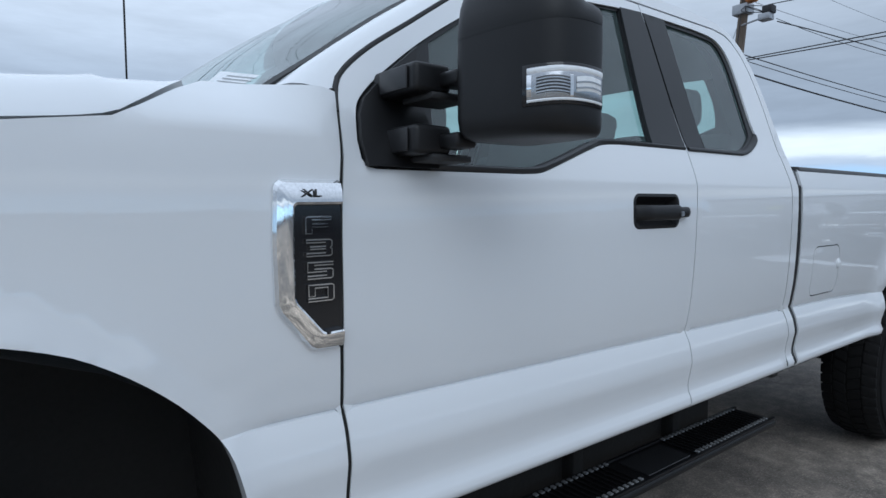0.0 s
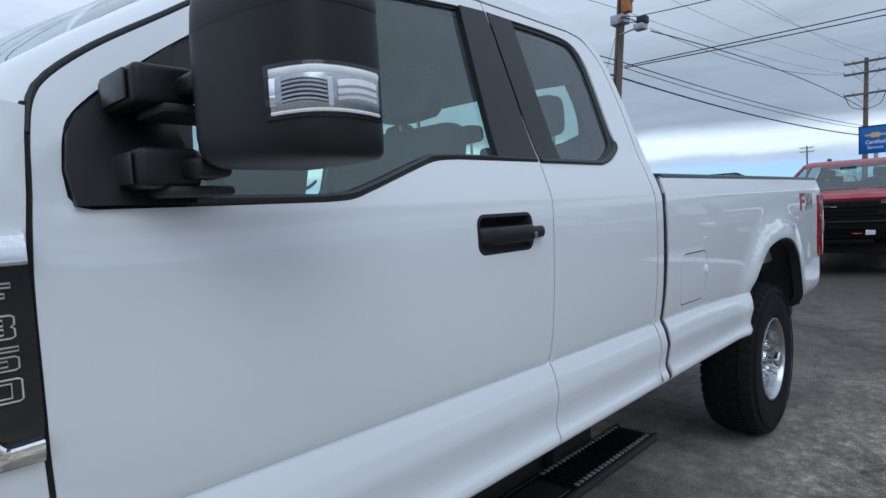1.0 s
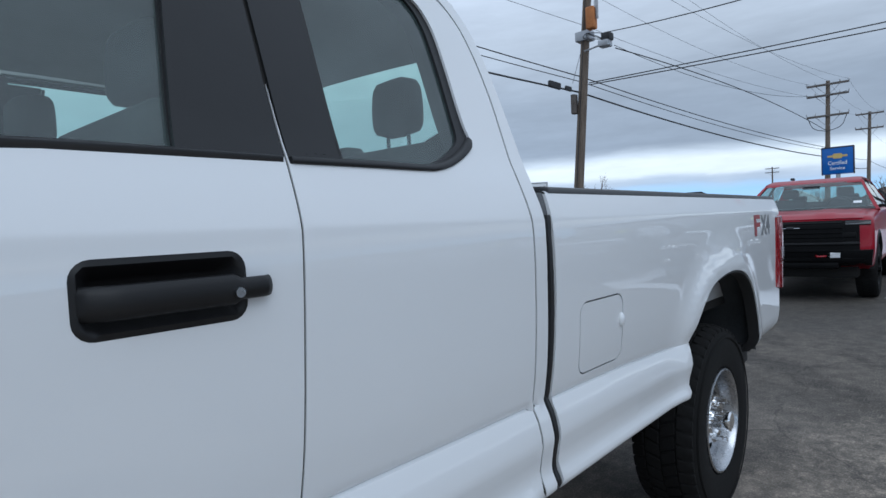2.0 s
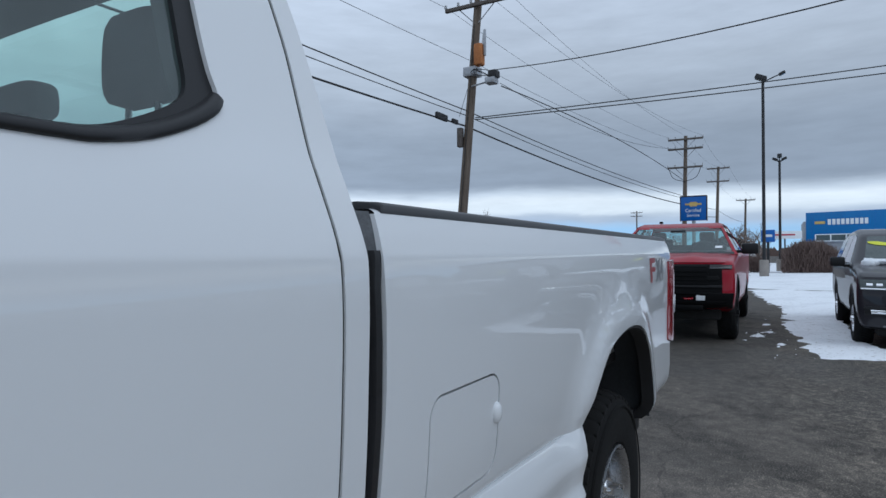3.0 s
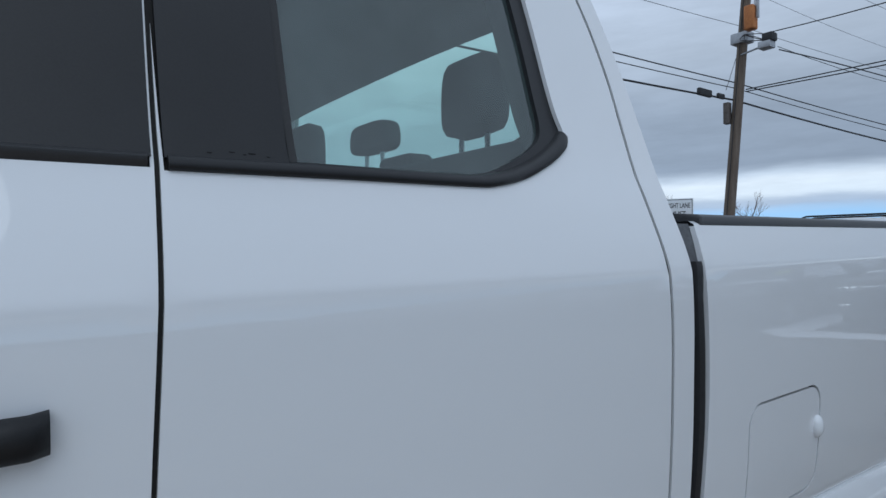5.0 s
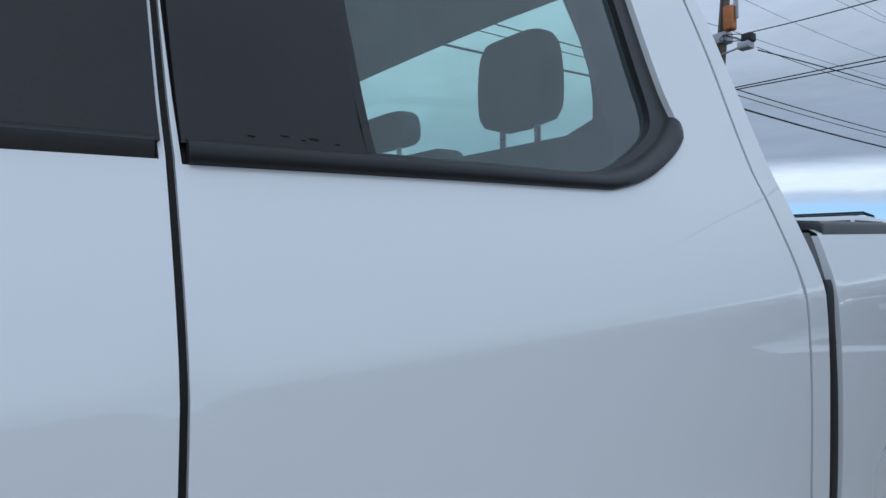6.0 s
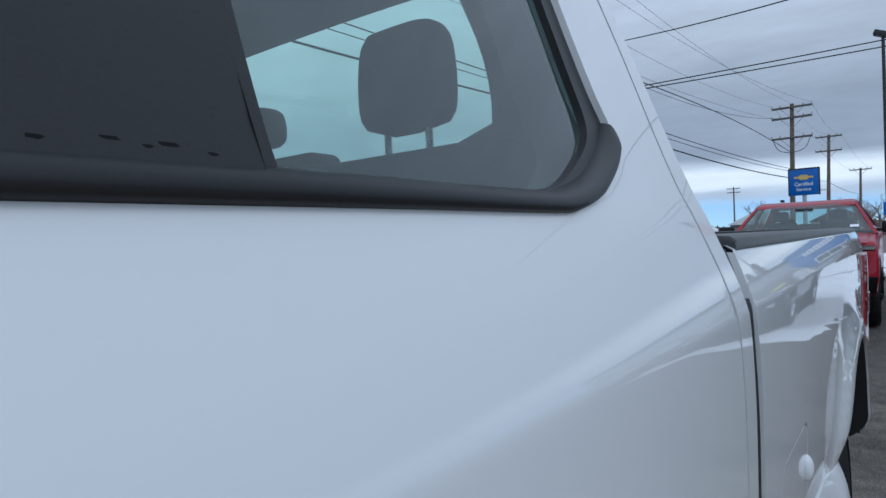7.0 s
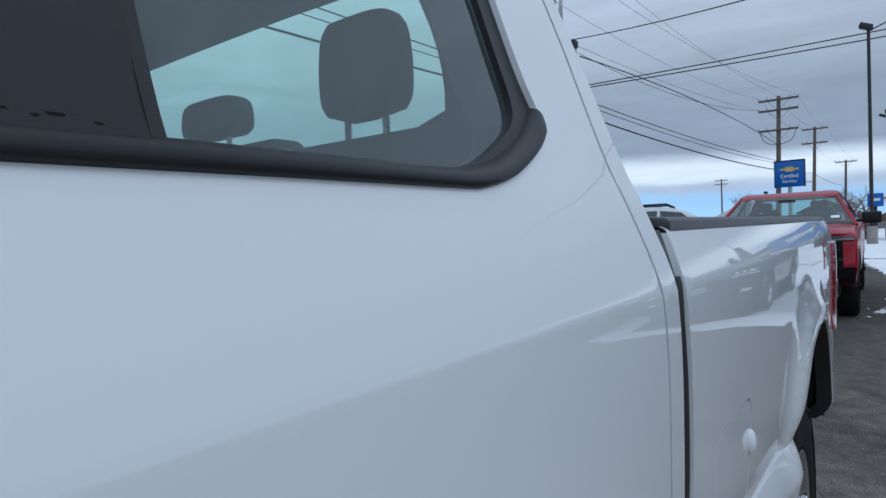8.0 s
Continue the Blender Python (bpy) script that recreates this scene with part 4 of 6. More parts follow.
# dark structure under and inside the body
part("frame", box(-0.7, 0.42, 0.40, 5.05, 2 * MID - 0.42, 0.64, 0.03), UNDER, truck)
part("sill", box(0.60, 0.13, 0.60, 2.60, 2 * MID - 0.13, 0.69, 0.02), UNDER, truck)
for x0, x1 in ((-0.60, 0.60), (3.53, 4.59)):
    for flip in (False, True):
        arc = [(math.cos(a), math.sin(a)) for a in np.linspace(0, math.pi, 15)]
        cx, rx = (x0 + x1) / 2, (x1 - x0) / 2
        loops = [[(cx + rx * c, yy, 0.67 + 0.47 * s ** 0.7) for c, s in arc] for yy in ((0.02, 0.45) if not flip else (2 * MID - 0.02, 2 * MID - 0.45))]
        lin = rings(loops, close=False, cap=False)
        merge(lin, rings([[(cx + rx * c, yy, 0.67 + 0.47 * s ** 0.7) for c, s in arc] + [(x0, yy, 0.62), (x1, yy, 0.62)] for yy in ((0.45, 0.47) if not flip else (2 * MID - 0.45, 2 * MID - 0.47))]))
        # Front liners take the near-black underbody colour so the well reads as a void.
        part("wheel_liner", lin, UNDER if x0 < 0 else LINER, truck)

# mud guard strips at the arch and the flap behind the rear wheel
lip = []
for (x, z), (x2, z2) in zip(REAR_ARCH, REAR_ARCH[1:] + REAR_ARCH[-1:]):
    y = float(body_y(x, z))
    lip.append([(x, y + 0.006, z), (x, y + 0.055, z), (x, y + 0.055, z - 0.012), (x, y + 0.006, z - 0.010)])
part("arch_lip", rings(lip), RUBBER, truck)
part("mud_flap", box(4.56, 0.075, 0.585, 4.67, 0.28, 0.70, 0.02), RUBBER, truck)


# ---- wheels ----
def tyre_mesh(R=0.428, W=0.275):
    h = W / 2
    prof = [(0.226, -h + 0.03), (0.242, -h + 0.008), (0.28, -h), (0.345, -h - 0.002), (0.385, -h + 0.006), (0.410, -h + 0.022), (R - 0.010, -h + 0.045), (R - 0.008, 0), (R - 0.010, h - 0.045), (0.41, h - 0.022), (0.34, h), (0.242, h - 0.008), (0.226, h - 0.03)]
    bm = weld(lathe(prof, 64))
    for k in range(46):
        a = 2 * math.pi * k / 46
        for y0, y1, off, skew in ((-h + 0.012, -h + 0.070, 0.0, 0.2), (-h + 0.078, -0.004, 0.5, -0.35), (0.004, h - 0.078, 0.0, 0.35), (h - 0.070, h - 0.012, 0.5, -0.2)):
            b = box(-0.023, y0, -0.006, 0.023, y1, 0.007, 0.002, 1)
            for v in b.verts:
                v.co.x += (v.co.y - (y0 + y1) / 2) * skew
                if abs(v.co.y) > h - 0.03:
                    v.co.z -= 0.018
            merge(bm, moved(b, Matrix.Rotation(-(a + off * 2 * math.pi / 46), 4, "Y") @ Matrix.Translation((0, 0, R - 0.009))))
    # raised ring on the side wall
    merge(bm, weld(lathe([(0.365, -h - 0.001), (0.369, -h - 0.005), (0.376, -h - 0.004), (0.379, -h + 0.003)], 64)))
    return bm


def rim_mesh():
    prof = [(0.232, -0.118), (0.230, -0.130), (0.223, -0.133), (0.216, -0.126), (0.210, -0.100), (0.203, -0.075), (0.198, -0.05), (0.197, 0.12), (0.232, 0.125)]
    return weld(lathe(prof, 64))


def disc_mesh():
    """The wheel's face: a dished disc with eight round-cornered openings."""
    ring = [(0.216 * math.cos(a), 0.216 * math.sin(a)) for a in np.linspace(0, 2 * math.pi, 72, endpoint=False)]
    holes = []
    for k in range(8):
        a0 = 2 * math.pi * (k + 0.5) / 8
        hole = [((0.168 + 0.021 * math.cos(b)) * math.cos(a0) - 0.030 * math.sin(b) * math.sin(a0), (0.168 + 0.021 * math.cos(b)) * math.sin(a0) + 0.030 * math.sin(b) * math.cos(a0)) for b in np.linspace(0, 2 * math.pi, 18, endpoint=False)]
        holes.append(hole)

    def lift(v2):
        r = np.hypot(v2[:, 0], v2[:, 1])
        y = np.interp(r, [0, 0.07, 0.115, 0.135, 0.16, 0.19, 0.216], [-0.085, -0.085, -0.082, -0.062, -0.050, -0.052, -0.060])
        return list(zip(v2[:, 0], y, v2[:, 1])), (0, -1, 0)
    return moved(sheet(ring, holes, lift, 0.012, 0.014), Matrix.Diagonal((0.93, 1, 0.93, 1)))


def build_wheel(parent, at, flip, meshes={}):
    if not meshes:
        meshes["tyre"] = to_mesh("tyre", tyre_mesh(), TYRE, 40)
        meshes["rim"] = to_mesh("rim", rim_mesh(), STEEL, 40)
        meshes["wheel_face"] = to_mesh("wheel_face", disc_mesh(), STEEL, 40)
        meshes["hub_cap"] = to_mesh("hub_cap", weld(lathe([(0.0, -0.165), (0.035, -0.165), (0.043, -0.158), (0.047, -0.13), (0.050, -0.085)], 32)), CHROME, 40)
        meshes["trim_ring"] = to_mesh("trim_ring", weld(lathe([(0.066, -0.084), (0.072, -0.098), (0.104, -0.098), (0.110, -0.082)], 40)), CHROME, 40)
        nut = bmesh.new()
        bmesh.ops.create_cone(nut, cap_ends=True, segments=6, radius1=0.0135, radius2=0.010, depth=0.05)
        meshes["wheel_nut"] = to_mesh("wheel_nut", moved(nut, Matrix.Rotation(math.pi / 2, 4, "X")), CHROME, 40)
    w = new("wheel")
    w.parent = parent
    w.matrix_local = pose(*at, 0, 0, 180 if flip else 0)
    for nm in ("tyre", "rim", "wheel_face", "hub_cap", "trim_ring"):
        o = new(nm, meshes[nm])
        o.parent = w
    for k in range(8):
        o = new("wheel_nut", meshes["wheel_nut"])
        o.parent = w
        a = 2 * math.pi * k / 8
        o.location = (0.088 * math.cos(a), -0.118, 0.088 * math.sin(a))
    return w


for x in (0.0, 4.17):
    build_wheel(truck, (x, 0.19, 0.424), False)
    build_wheel(truck, (x, 2 * MID - 0.19, 0.424), True)
part("axle", tube([(4.17, 0.3, 0.43), (4.17, 2 * MID - 0.3, 0.43)], 0.06, 12), UNDER, truck)
part("axle", tube([(0, 0.3, 0.43), (0, 2 * MID - 0.3, 0.43)], 0.06, 12), UNDER, truck)
part("shock_absorber", tube([(4.40, 0.34, 0.42), (4.05, 0.30, 1.05)], 0.035, 10), UNDER, truck)

# ---- cargo bed ----
part("bed_floor", box(2.72, 0.15, 0.90, 5.13, 2 * MID - 0.15, 0.94, 0.004), UNDER, truck)
for flip in (False, True):
    a, b = (0.150, 0.170) if not flip else (2 * MID - 0.170, 2 * MID - 0.150)
    part("bed_wall", box(2.72, a, 0.94, 5.13, b, 1.419, 0.003), WHITE, truck)
    # rail top, rolled over from the flank
    loops = []
    for x in np.linspace(2.674, 5.166, 40):
        row = [(0.0, 1.415), (0.003, 1.423), (0.012, 1.428), (0.06, 1.428), (0.115, 1.424), (0.125, 1.412)]
        y0 = float(body_y(x, 1.418))
        loops.append([(x, (y0 + p) if not flip else 2 * MID - y0 - p, z) for p, z in row])
    part("bed_rail", rings(loops, close=False, cap=False), WHITE, truck, smooth=60)
    cap_loops = []
    for x in [2.690, 2.694, 2.70] + list(np.linspace(2.75, 5.10, 30)) + [5.14, 5.15, 5.155]:
        k = 0.5 if x in (2.690, 5.155) else 1.0
        y0 = float(body_y(x, 1.418))
        row = [(0.006, 1.420), (0.002, 1.422), (0.003, 1.427 + 0.007 * k), (0.010, 1.427 + 0.012 * k), (0.05, 1.427 + 0.015 * k), (0.110, 1.427 + 0.013 * k), (0.124, 1.427 + 0.007 * k), (0.126, 1.424), (0.126, 1.40), (0.12, 1.40)]
        cap_loops.append([(x, (y0 + p) if not flip else 2 * MID - y0 - p, z) for p, z in row])
    part("rail_cap", rings(cap_loops), TRIM, truck, "black plastic bed rail cap", smooth=50)
part("bed_headboard", box(2.70, 0.17, 0.70, 2.735, 2 * MID - 0.17, 1.415, 0.008), WHITE, truck)
part("headboard_cap", box(2.692, 0.165, 1.416, 2.745, 2 * MID - 0.165, 1.433, 0.006), TRIM, truck)
part("tailgate", box(5.10, 0.17, 0.86, 5.165, 2 * MID - 0.17, 1.420, 0.02, 3), WHITE, truck)
part("tailgate_cap", box(5.095, 0.17, 1.421, 5.17, 2 * MID - 0.17, 1.446, 0.01), TRIM, truck)
for flip in (False, True):
    # the bed side's front return and the rubber strip down the gap behind the cab
    zz = np.linspace(0.69, 1.412, 90)
    edge_x = np.interp(zz, [0.668, 0.9, 1.04, 1.17, 1.28, 1.36, 1.42], [2.648, 2.652, 2.657, 2.664, 2.665, 2.664, 2.672])
    ret, strip = [], []
    for x, z in zip(edge_x, zz):
        y = float(body_y(x, z))
        f = lambda q: 2 * MID - q if flip else q
        ret.append([(x + 0.001, f(y + 0.004), z), (x + 0.004, f(y + 0.022), z), (x + 0.016, f(y + 0.13), z)])
        z, y = z + 0.0, float(body_y(x, z - 0.045))
        # The deep flange is black backing, put in for the shade beside the strip.
        strip.append([(x - d, f(y + q), z - 0.045) for d, q in ((0.036, 0.052), (0.024, 0.046), (0.0215, 0.014), (0.018, 0.005), (0.012, 0.003), (0.006, 0.0035), (0.0025, 0.007), (0.0025, 0.06), (0.036, 0.06))])
    plate = []
    for z in np.linspace(1.352, 1.424, 10):
        y = float(body_y(2.65, z))
        plate.append([(2.626, f(y + 0.020), z), (2.650, f(y + 0.014), z), (2.6715, f(y + 0.008), z), (2.6715, f(y + 0.030), z), (2.626, f(y + 0.032), z)])
    part("gap_plate", rings(plate), BEDEDGE, truck, "dusty grey plate at the head of the gap", smooth=50)
    part("bed_return", rings(ret, close=False, cap=False), BEDEDGE, truck, "dusty grey sealer on the bed edge", smooth=50)
    part("gap_seal", rings(strip), SEAL, truck, "black rubber strip with a dark backing in the gap behind the cab")
part("mud_guard", box(2.605, 0.07, 0.63, 2.66, 0.20, 0.70, 0.01), RUBBER, truck)

fuel = part("fuel_door", sheet(FUEL, [], flank(0.0005), 0.012, 0.02), WHITE, bed_left)
# Near-black sheet added behind the fuel door; it stands in for gap shade.
part("fuel_gap_shade", sheet(shrink(FUEL, -0.010), [], flank(0.010), 0, 0.04), UNDER, bed_left)
knob = bmesh.new()
bmesh.ops.create_uvsphere(knob, u_segments=16, v_segments=10, radius=1)
part("finger_tab", moved(knob, Matrix.Translation((3.036, float(body_y(3.036, 1.055)) + 0.001, 1.052)) @ Matrix.Diagonal((0.0145, 0.012, 0.0215, 1))), WHITE, fuel, smooth=80)

for flip in (False, True):
    LAMP = [(5.052, 0.935), (5.050, 1.20), (5.066, 1.318), (5.165, 1.328), (5.185, 1.30), (5.19, 1.10), (5.178, 0.93), (5.13, 0.922)]
    
    def bulged(v2, flip=flip):
        y = body_y(v2[:, 0], v2[:, 1]) - 0.004 - 0.011 * np.sin(np.clip((v2[:, 0] - 5.048) / 0.145, 0, 1) * math.pi * 0.75)
        return [(p, 2 * MID - q if flip else q, r) for p, q, r in zip(v2[:, 0], y, v2[:, 1])], (0, 1 if flip else -1, 0)
    lamp = part("tail_lamp", sheet(LAMP, [], bulged, 0.10, 0.015), REDLENS, truck, "red tail lamp lens")
    part("reverse_lens", sheet([(5.10, 1.06), (5.10, 1.15), (5.186, 1.15), (5.186, 1.06)], [], flank(-0.019, flip), 0.004, 0.02), LENS, lamp)
part("rear_bumper", box(5.16, 0.06, 0.66, 5.36, 2 * MID - 0.06, 0.87, 0.035, 3), CHROME, truck, "chrome step bumper")
part("bumper_pad", box(5.18, 0.10, 0.871, 5.34, 2 * MID - 0.10, 0.885, 0.004), PLASTIC, truck)


def on_flank(x0, z0, off=-0.0018):
    return lambda u, w, d: (x0 + u, float(body_y(x0 + u, z0 + w)) + off - d, z0 + w)


part("decal", lettering("F", on_flank(4.58, 1.235), 0.12, 0.105, bold=0.03), AMBER, bed_left, "red off-road decal letter", smooth=None)
part("decal", lettering("X4", on_flank(4.715, 1.235), 0.20, 0.105, bold=0.03), GRAPHITE, bed_left, "graphite off-road decal letters", smooth=None)

# ---- front fender badge ----
BADGE_OUT = [(0.7405, 1.345), (0.640, 1.3445), (0.631, 1.343), (0.624, 1.337), (0.6215, 1.328), (0.618, 1.24), (0.621, 1.138), (0.628, 1.123), (0.679, 1.058), (0.690, 1.052), (0.7415, 1.051)]
BADGE_IN = [(0.7405, 1.301), (0.664, 1.3005), (0.659, 1.300), (0.6555, 1.2965), (0.6545, 1.292), (0.653, 1.22), (0.654, 1.150), (0.658, 1.139), (0.703, 1.088), (0.710, 1.085), (0.7415, 1.087)]
badge = new("fender_badge")
badge.parent = truck
rows = []
for share, proud in ((0.0, -0.004), (0.02, 0.006), (0.14, 0.013), (0.46, 0.0185), (0.86, 0.0195), (0.95, 0.017), (1.0, 0.002)):
    row = []
    for i in range(len(BADGE_OUT) - 1):
        for k in range(5 if i == len(BADGE_OUT) - 2 else 4):
            o = Vector(BADGE_OUT[i]).lerp(Vector(BADGE_OUT[i + 1]), k / 4)
            q = o.lerp(Vector(BADGE_IN[i]).lerp(Vector(BADGE_IN[i + 1]), k / 4), share)
            row.append((q.x, float(body_y(q.x, q.y)) - proud, q.y))
    rows.append(row)
part("badge_frame", rings(rows, close=False, cap=False), CHROME, badge, "chrome badge surround", smooth=24)
part("badge_insert", sheet(shrink(BADGE_IN, -0.004), [], flank(-0.003), 0.006, 0.02), GLOSS, badge, "black mesh badge insert")
part("trim_letters", lettering("XL", on_flank(0.664, 1.3155, -0.0215), 0.036, 0.0125, 0.001, bold=0.015), INK, badge, "", smooth=None)
GLYPHS = {
    "F": [(0, 0), (0.26, 0), (0.26, 0.36), (0.86, 0.36), (0.86, 0.60), (0.26, 0.60), (0.26, 0.76), (1, 0.76), (1, 1), (0.10, 1), (0, 0.9)],
    "3": [(0, 0), (0.90, 0), (1, 0.1), (1, 0.42), (0.93, 0.5), (1, 0.58), (1, 0.9), (0.90, 1), (0, 1), (0, 0.76), (0.74, 0.76), (0.74, 0.61), (0.14, 0.61), (0.14, 0.39), (0.74, 0.39), (0.74, 0.24), (0, 0.24)],
    "5": [(0, 0), (0.90, 0), (1, 0.1), (1, 0.52), (0.90, 0.62), (0.26, 0.62), (0.26, 0.76), (1, 0.76), (1, 1), (0, 1), (0, 0.39), (0.74, 0.39), (0.74, 0.24), (0, 0.24)],
    "0": [(0, 0), (0.90, 0), (1, 0.1), (1, 0.9), (0.90, 1), (0, 1), (0, 0.30), (0.26, 0.30), (0.26, 0.76), (0.74, 0.76), (0.74, 0.24), (0, 0.24)]}
for k, ch in enumerate("F350"):
    z0, x0 = 1.2530 - 0.0385 * k, 0.6745 + 0.0012 * k
    glyph = [(x0 + 0.048 * u, z0 + 0.030 * w) for u, w in GLYPHS[ch]]
    part("badge_numeral", sheet(glyph, [], flank(-0.010), 0.006, 0.01), CHROME, badge, "chrome-edged badge character", smooth=20)
    core = [(x, z) for x, z in shrink(glyph, 0.0022)]
    part("numeral_core", sheet(core, [], flank(-0.0108), 0.001, 0.01), GLOSS, badge, "", smooth=20)

# ---- door handle ----
handle = new("door_handle")
handle.parent = door_left


def cupped(v2):
    d = distance(v2, HANDLE_CUP + HANDLE_CUP[:1])
    return list(zip(v2[:, 0], body_y(v2[:, 0], v2[:, 1]) - 0.003 + 0.034 * smooth(d / 0.028), v2[:, 1])), (0, -1, 0)


part("handle_cup", sheet(shrink(HANDLE_CUP, -0.005), [], cupped, 0.006, 0.008), PLASTIC, handle, "black plastic handle recess", smooth=60)
loops = []
for x in np.linspace(1.612, 1.856, 22):
    y = float(body_y(x, 1.28)) - 0.004 - 0.020 * math.sin(min(1, (x - 1.612) / 0.05) * math.pi / 2) + (0.008 if x > 1.85 else 0)
    hh = 0.015 + (0.006 if x < 1.80 else 0.0)
    zc = 1.277
    loops.append([(x, y + 0.010 * (1 - math.cos(a)), zc + hh * math.sin(a)) for a in np.linspace(-math.pi, math.pi, 13)[:-1]])
part("handle_bar", rings(loops), PLASTIC, handle, "black grab handle", smooth=60)
lock = bmesh.new()
bmesh.ops.create_cone(lock, cap_ends=True, segments=20, radius1=0.007, radius2=0.007, depth=0.004)
part("lock", moved(lock, Matrix.Translation((1.800, float(body_y(1.80, 1.273)) - 0.026, 1.273)) @ Matrix.Rotation(math.pi / 2, 4, "X")), STEEL, handle)

# ---- towing mirror ----
mirror = new("towing_mirror")
mirror.parent = door_left
FOOT = rounded([(0.907, -0.095), (0.918, -0.165), (0.938, -0.240), (0.968, -0.288), (1.015, -0.302), (1.066, -0.300), (1.080, -0.285), (1.083, -0.12), (1.07, -0.095), (1.0, -0.088)], 3)
FOOT = resample(FOOT, 0.012)
fc = np.array(FOOT).mean(0)


def foot(scale, dz, dx=0.0, dy=0.0):
    return [(fc[0] + (x - fc[0]) * scale + dx, fc[1] + (y - fc[1]) * scale + dy, dz) for x, y in FOOT]


low = [foot(0.55, 1.410, 0.02), foot(0.86, 1.412, 0.012), foot(0.95, 1.418, 0.006), foot(0.99, 1.430, 0.002), foot(1.0, 1.45), foot(1.0, 1.50), foot(1.0, 1.56), foot(0.995, 1.590)]
part("mirror_housing", rings(low), PLASTIC, mirror, "matt black mirror housing", smooth=60)
top = [foot(0.995, 1.5905), foot(1.0, 1.592), foot(0.995, 1.63, 0.003, 0.002), foot(0.97, 1.67, 0.008, 0.008), foot(0.92, 1.70, 0.014, 0.016), foot(0.82, 1.718, 0.02, 0.022), foot(0.55, 1.724, 0.024, 0.024)]
for l in top:
    for i, (x, y, z) in enumerate(l):
        s = min(1.0, max(0.0, ((x - 0.93) * 0.7 + (-y - 0.10) * 0.7) / 0.205))
        f = 1 - 0.22 * ((0.45 - s) / 0.45) ** 2 if s < 0.45 else 1 - 0.62 * ((s - 0.45) / 0.55) ** 2
        h = 1.597 + (z - 1.597) * f * 0.88 if z > 1.597 else z
        l[i] = (x, y, h - 0.06 * (y + 0.30) * (1 if z < 1.61 else 0.6))
part("mirror_cap", rings(top), PLASTIC, mirror, "matt black mirror cap", smooth=60)
# wrap-round marker lamp: follows the outline of the housing
wrap = [p for p in FOOT if p[1] < -0.236 and p[0] < 1.066]
wrap.sort(key=lambda p: p[0])


def band(z0, z1, off, pts):
    made = []
    for i, (x, y) in enumerate(pts):
        a, b = pts[max(0, i - 1)], pts[min(len(pts) - 1, i + 1)]
        t = np.array([b[0] - a[0], b[1] - a[1]])
        nrm = np.array([t[1], -t[0]]) / np.hypot(*t)
        if nrm[1] > 0:
            nrm = -nrm
        s = i / (len(pts) - 1)
        bend = 0.003 * math.sin(math.pi * s)
        made.append([(x + nrm[0] * o, y + nrm[1] * o, z + bend) for o, z in ((-0.006, z0), (off * 0.7, z0), (off, z0 + 0.002), (off, z1 - 0.002), (off * 0.7, z1), (-0.006, z1))])
    return rings(made)


signal = part("marker_lamp", band(1.455, 1.519, 0.0028, wrap), GLOSS, mirror, "black-framed wrap-round marker lamp", smooth=40)
half = len(wrap) // 2
part("lens_body", band(1.4600, 1.5150, 0.0034, wrap[1:-1]), STEEL, signal, "clear outer lens")
part("lamp_edge", band(1.5045, 1.5135, 0.0046, wrap[1:-1]), PALE, signal, "bright upper lens edge")
part("lamp_edge", band(1.4605, 1.4650, 0.0044, wrap[1:-1]), PALE, signal, "clear lower lens edge")
part("end_rib", band(1.4690, 1.5035, 0.0046, wrap[1:3]), CHROME, signal)
part("ribbed_section", band(1.4720, 1.5000, 0.0040, wrap[3:half]), TRIM, signal, "finely ribbed dark lamp section")
for k in range(5):
    part("lens_rib", band(1.4745 + 0.0050 * k, 1.4761 + 0.0050 * k, 0.0046, wrap[3:half]), STEEL, signal)
part("divider", band(1.4690, 1.5035, 0.0048, wrap[half - 1:half + 1]), CHROME, signal)
part("lamp_lens", band(1.4760, 1.5010, 0.0042, wrap[half + 1:-2]), PALE, signal, "bright lamp reflector")
for k in range(2):
    part("lens_rib", band(1.4815 + 0.009 * k, 1.4830 + 0.009 * k, 0.0050, wrap[half + 1:-2]), STEEL, signal)
SAIL = [(0.802, 1.372), (0.96, 1.372), (0.965, 1.45), (0.95, 1.55), (0.985, 1.632), (0.885, 1.556), (0.826, 1.502), (0.808, 1.47), (0.798, 1.42)]
part("mirror_base", sheet(SAIL, [], flank(-0.014), 0.05, 0.02), PLASTIC, mirror, "black triangular mirror base")
for z0, z1 in ((1.503, 1.556), (1.392, 1.446)):
    arm = part("mirror_arm", box(0.862, -0.055, z0, 0.945, 0.09, z1, 0.010, 3), PLASTIC, mirror, "black mirror arm")
    part("arm_cover", box(0.856, -0.035, z0 + 0.006, 0.861, 0.055, z1 - 0.006, 0.002), TRIM, arm)
    part("arm_rod", box(0.915, -0.105, z0 + 0.010, 0.965, -0.04, z1 - 0.016, 0.008, 3), PLASTIC, arm)
    part("arm_pad", box(0.895, -0.06, z0 - 0.012, 0.99, 0.04, z0 + 0.002, 0.006, 2), RUBBER, arm)
part("mirror_glass", box(1.079, -0.270, 1.44, 1.085, -0.12, 1.60, 0.003), CHROME, mirror)

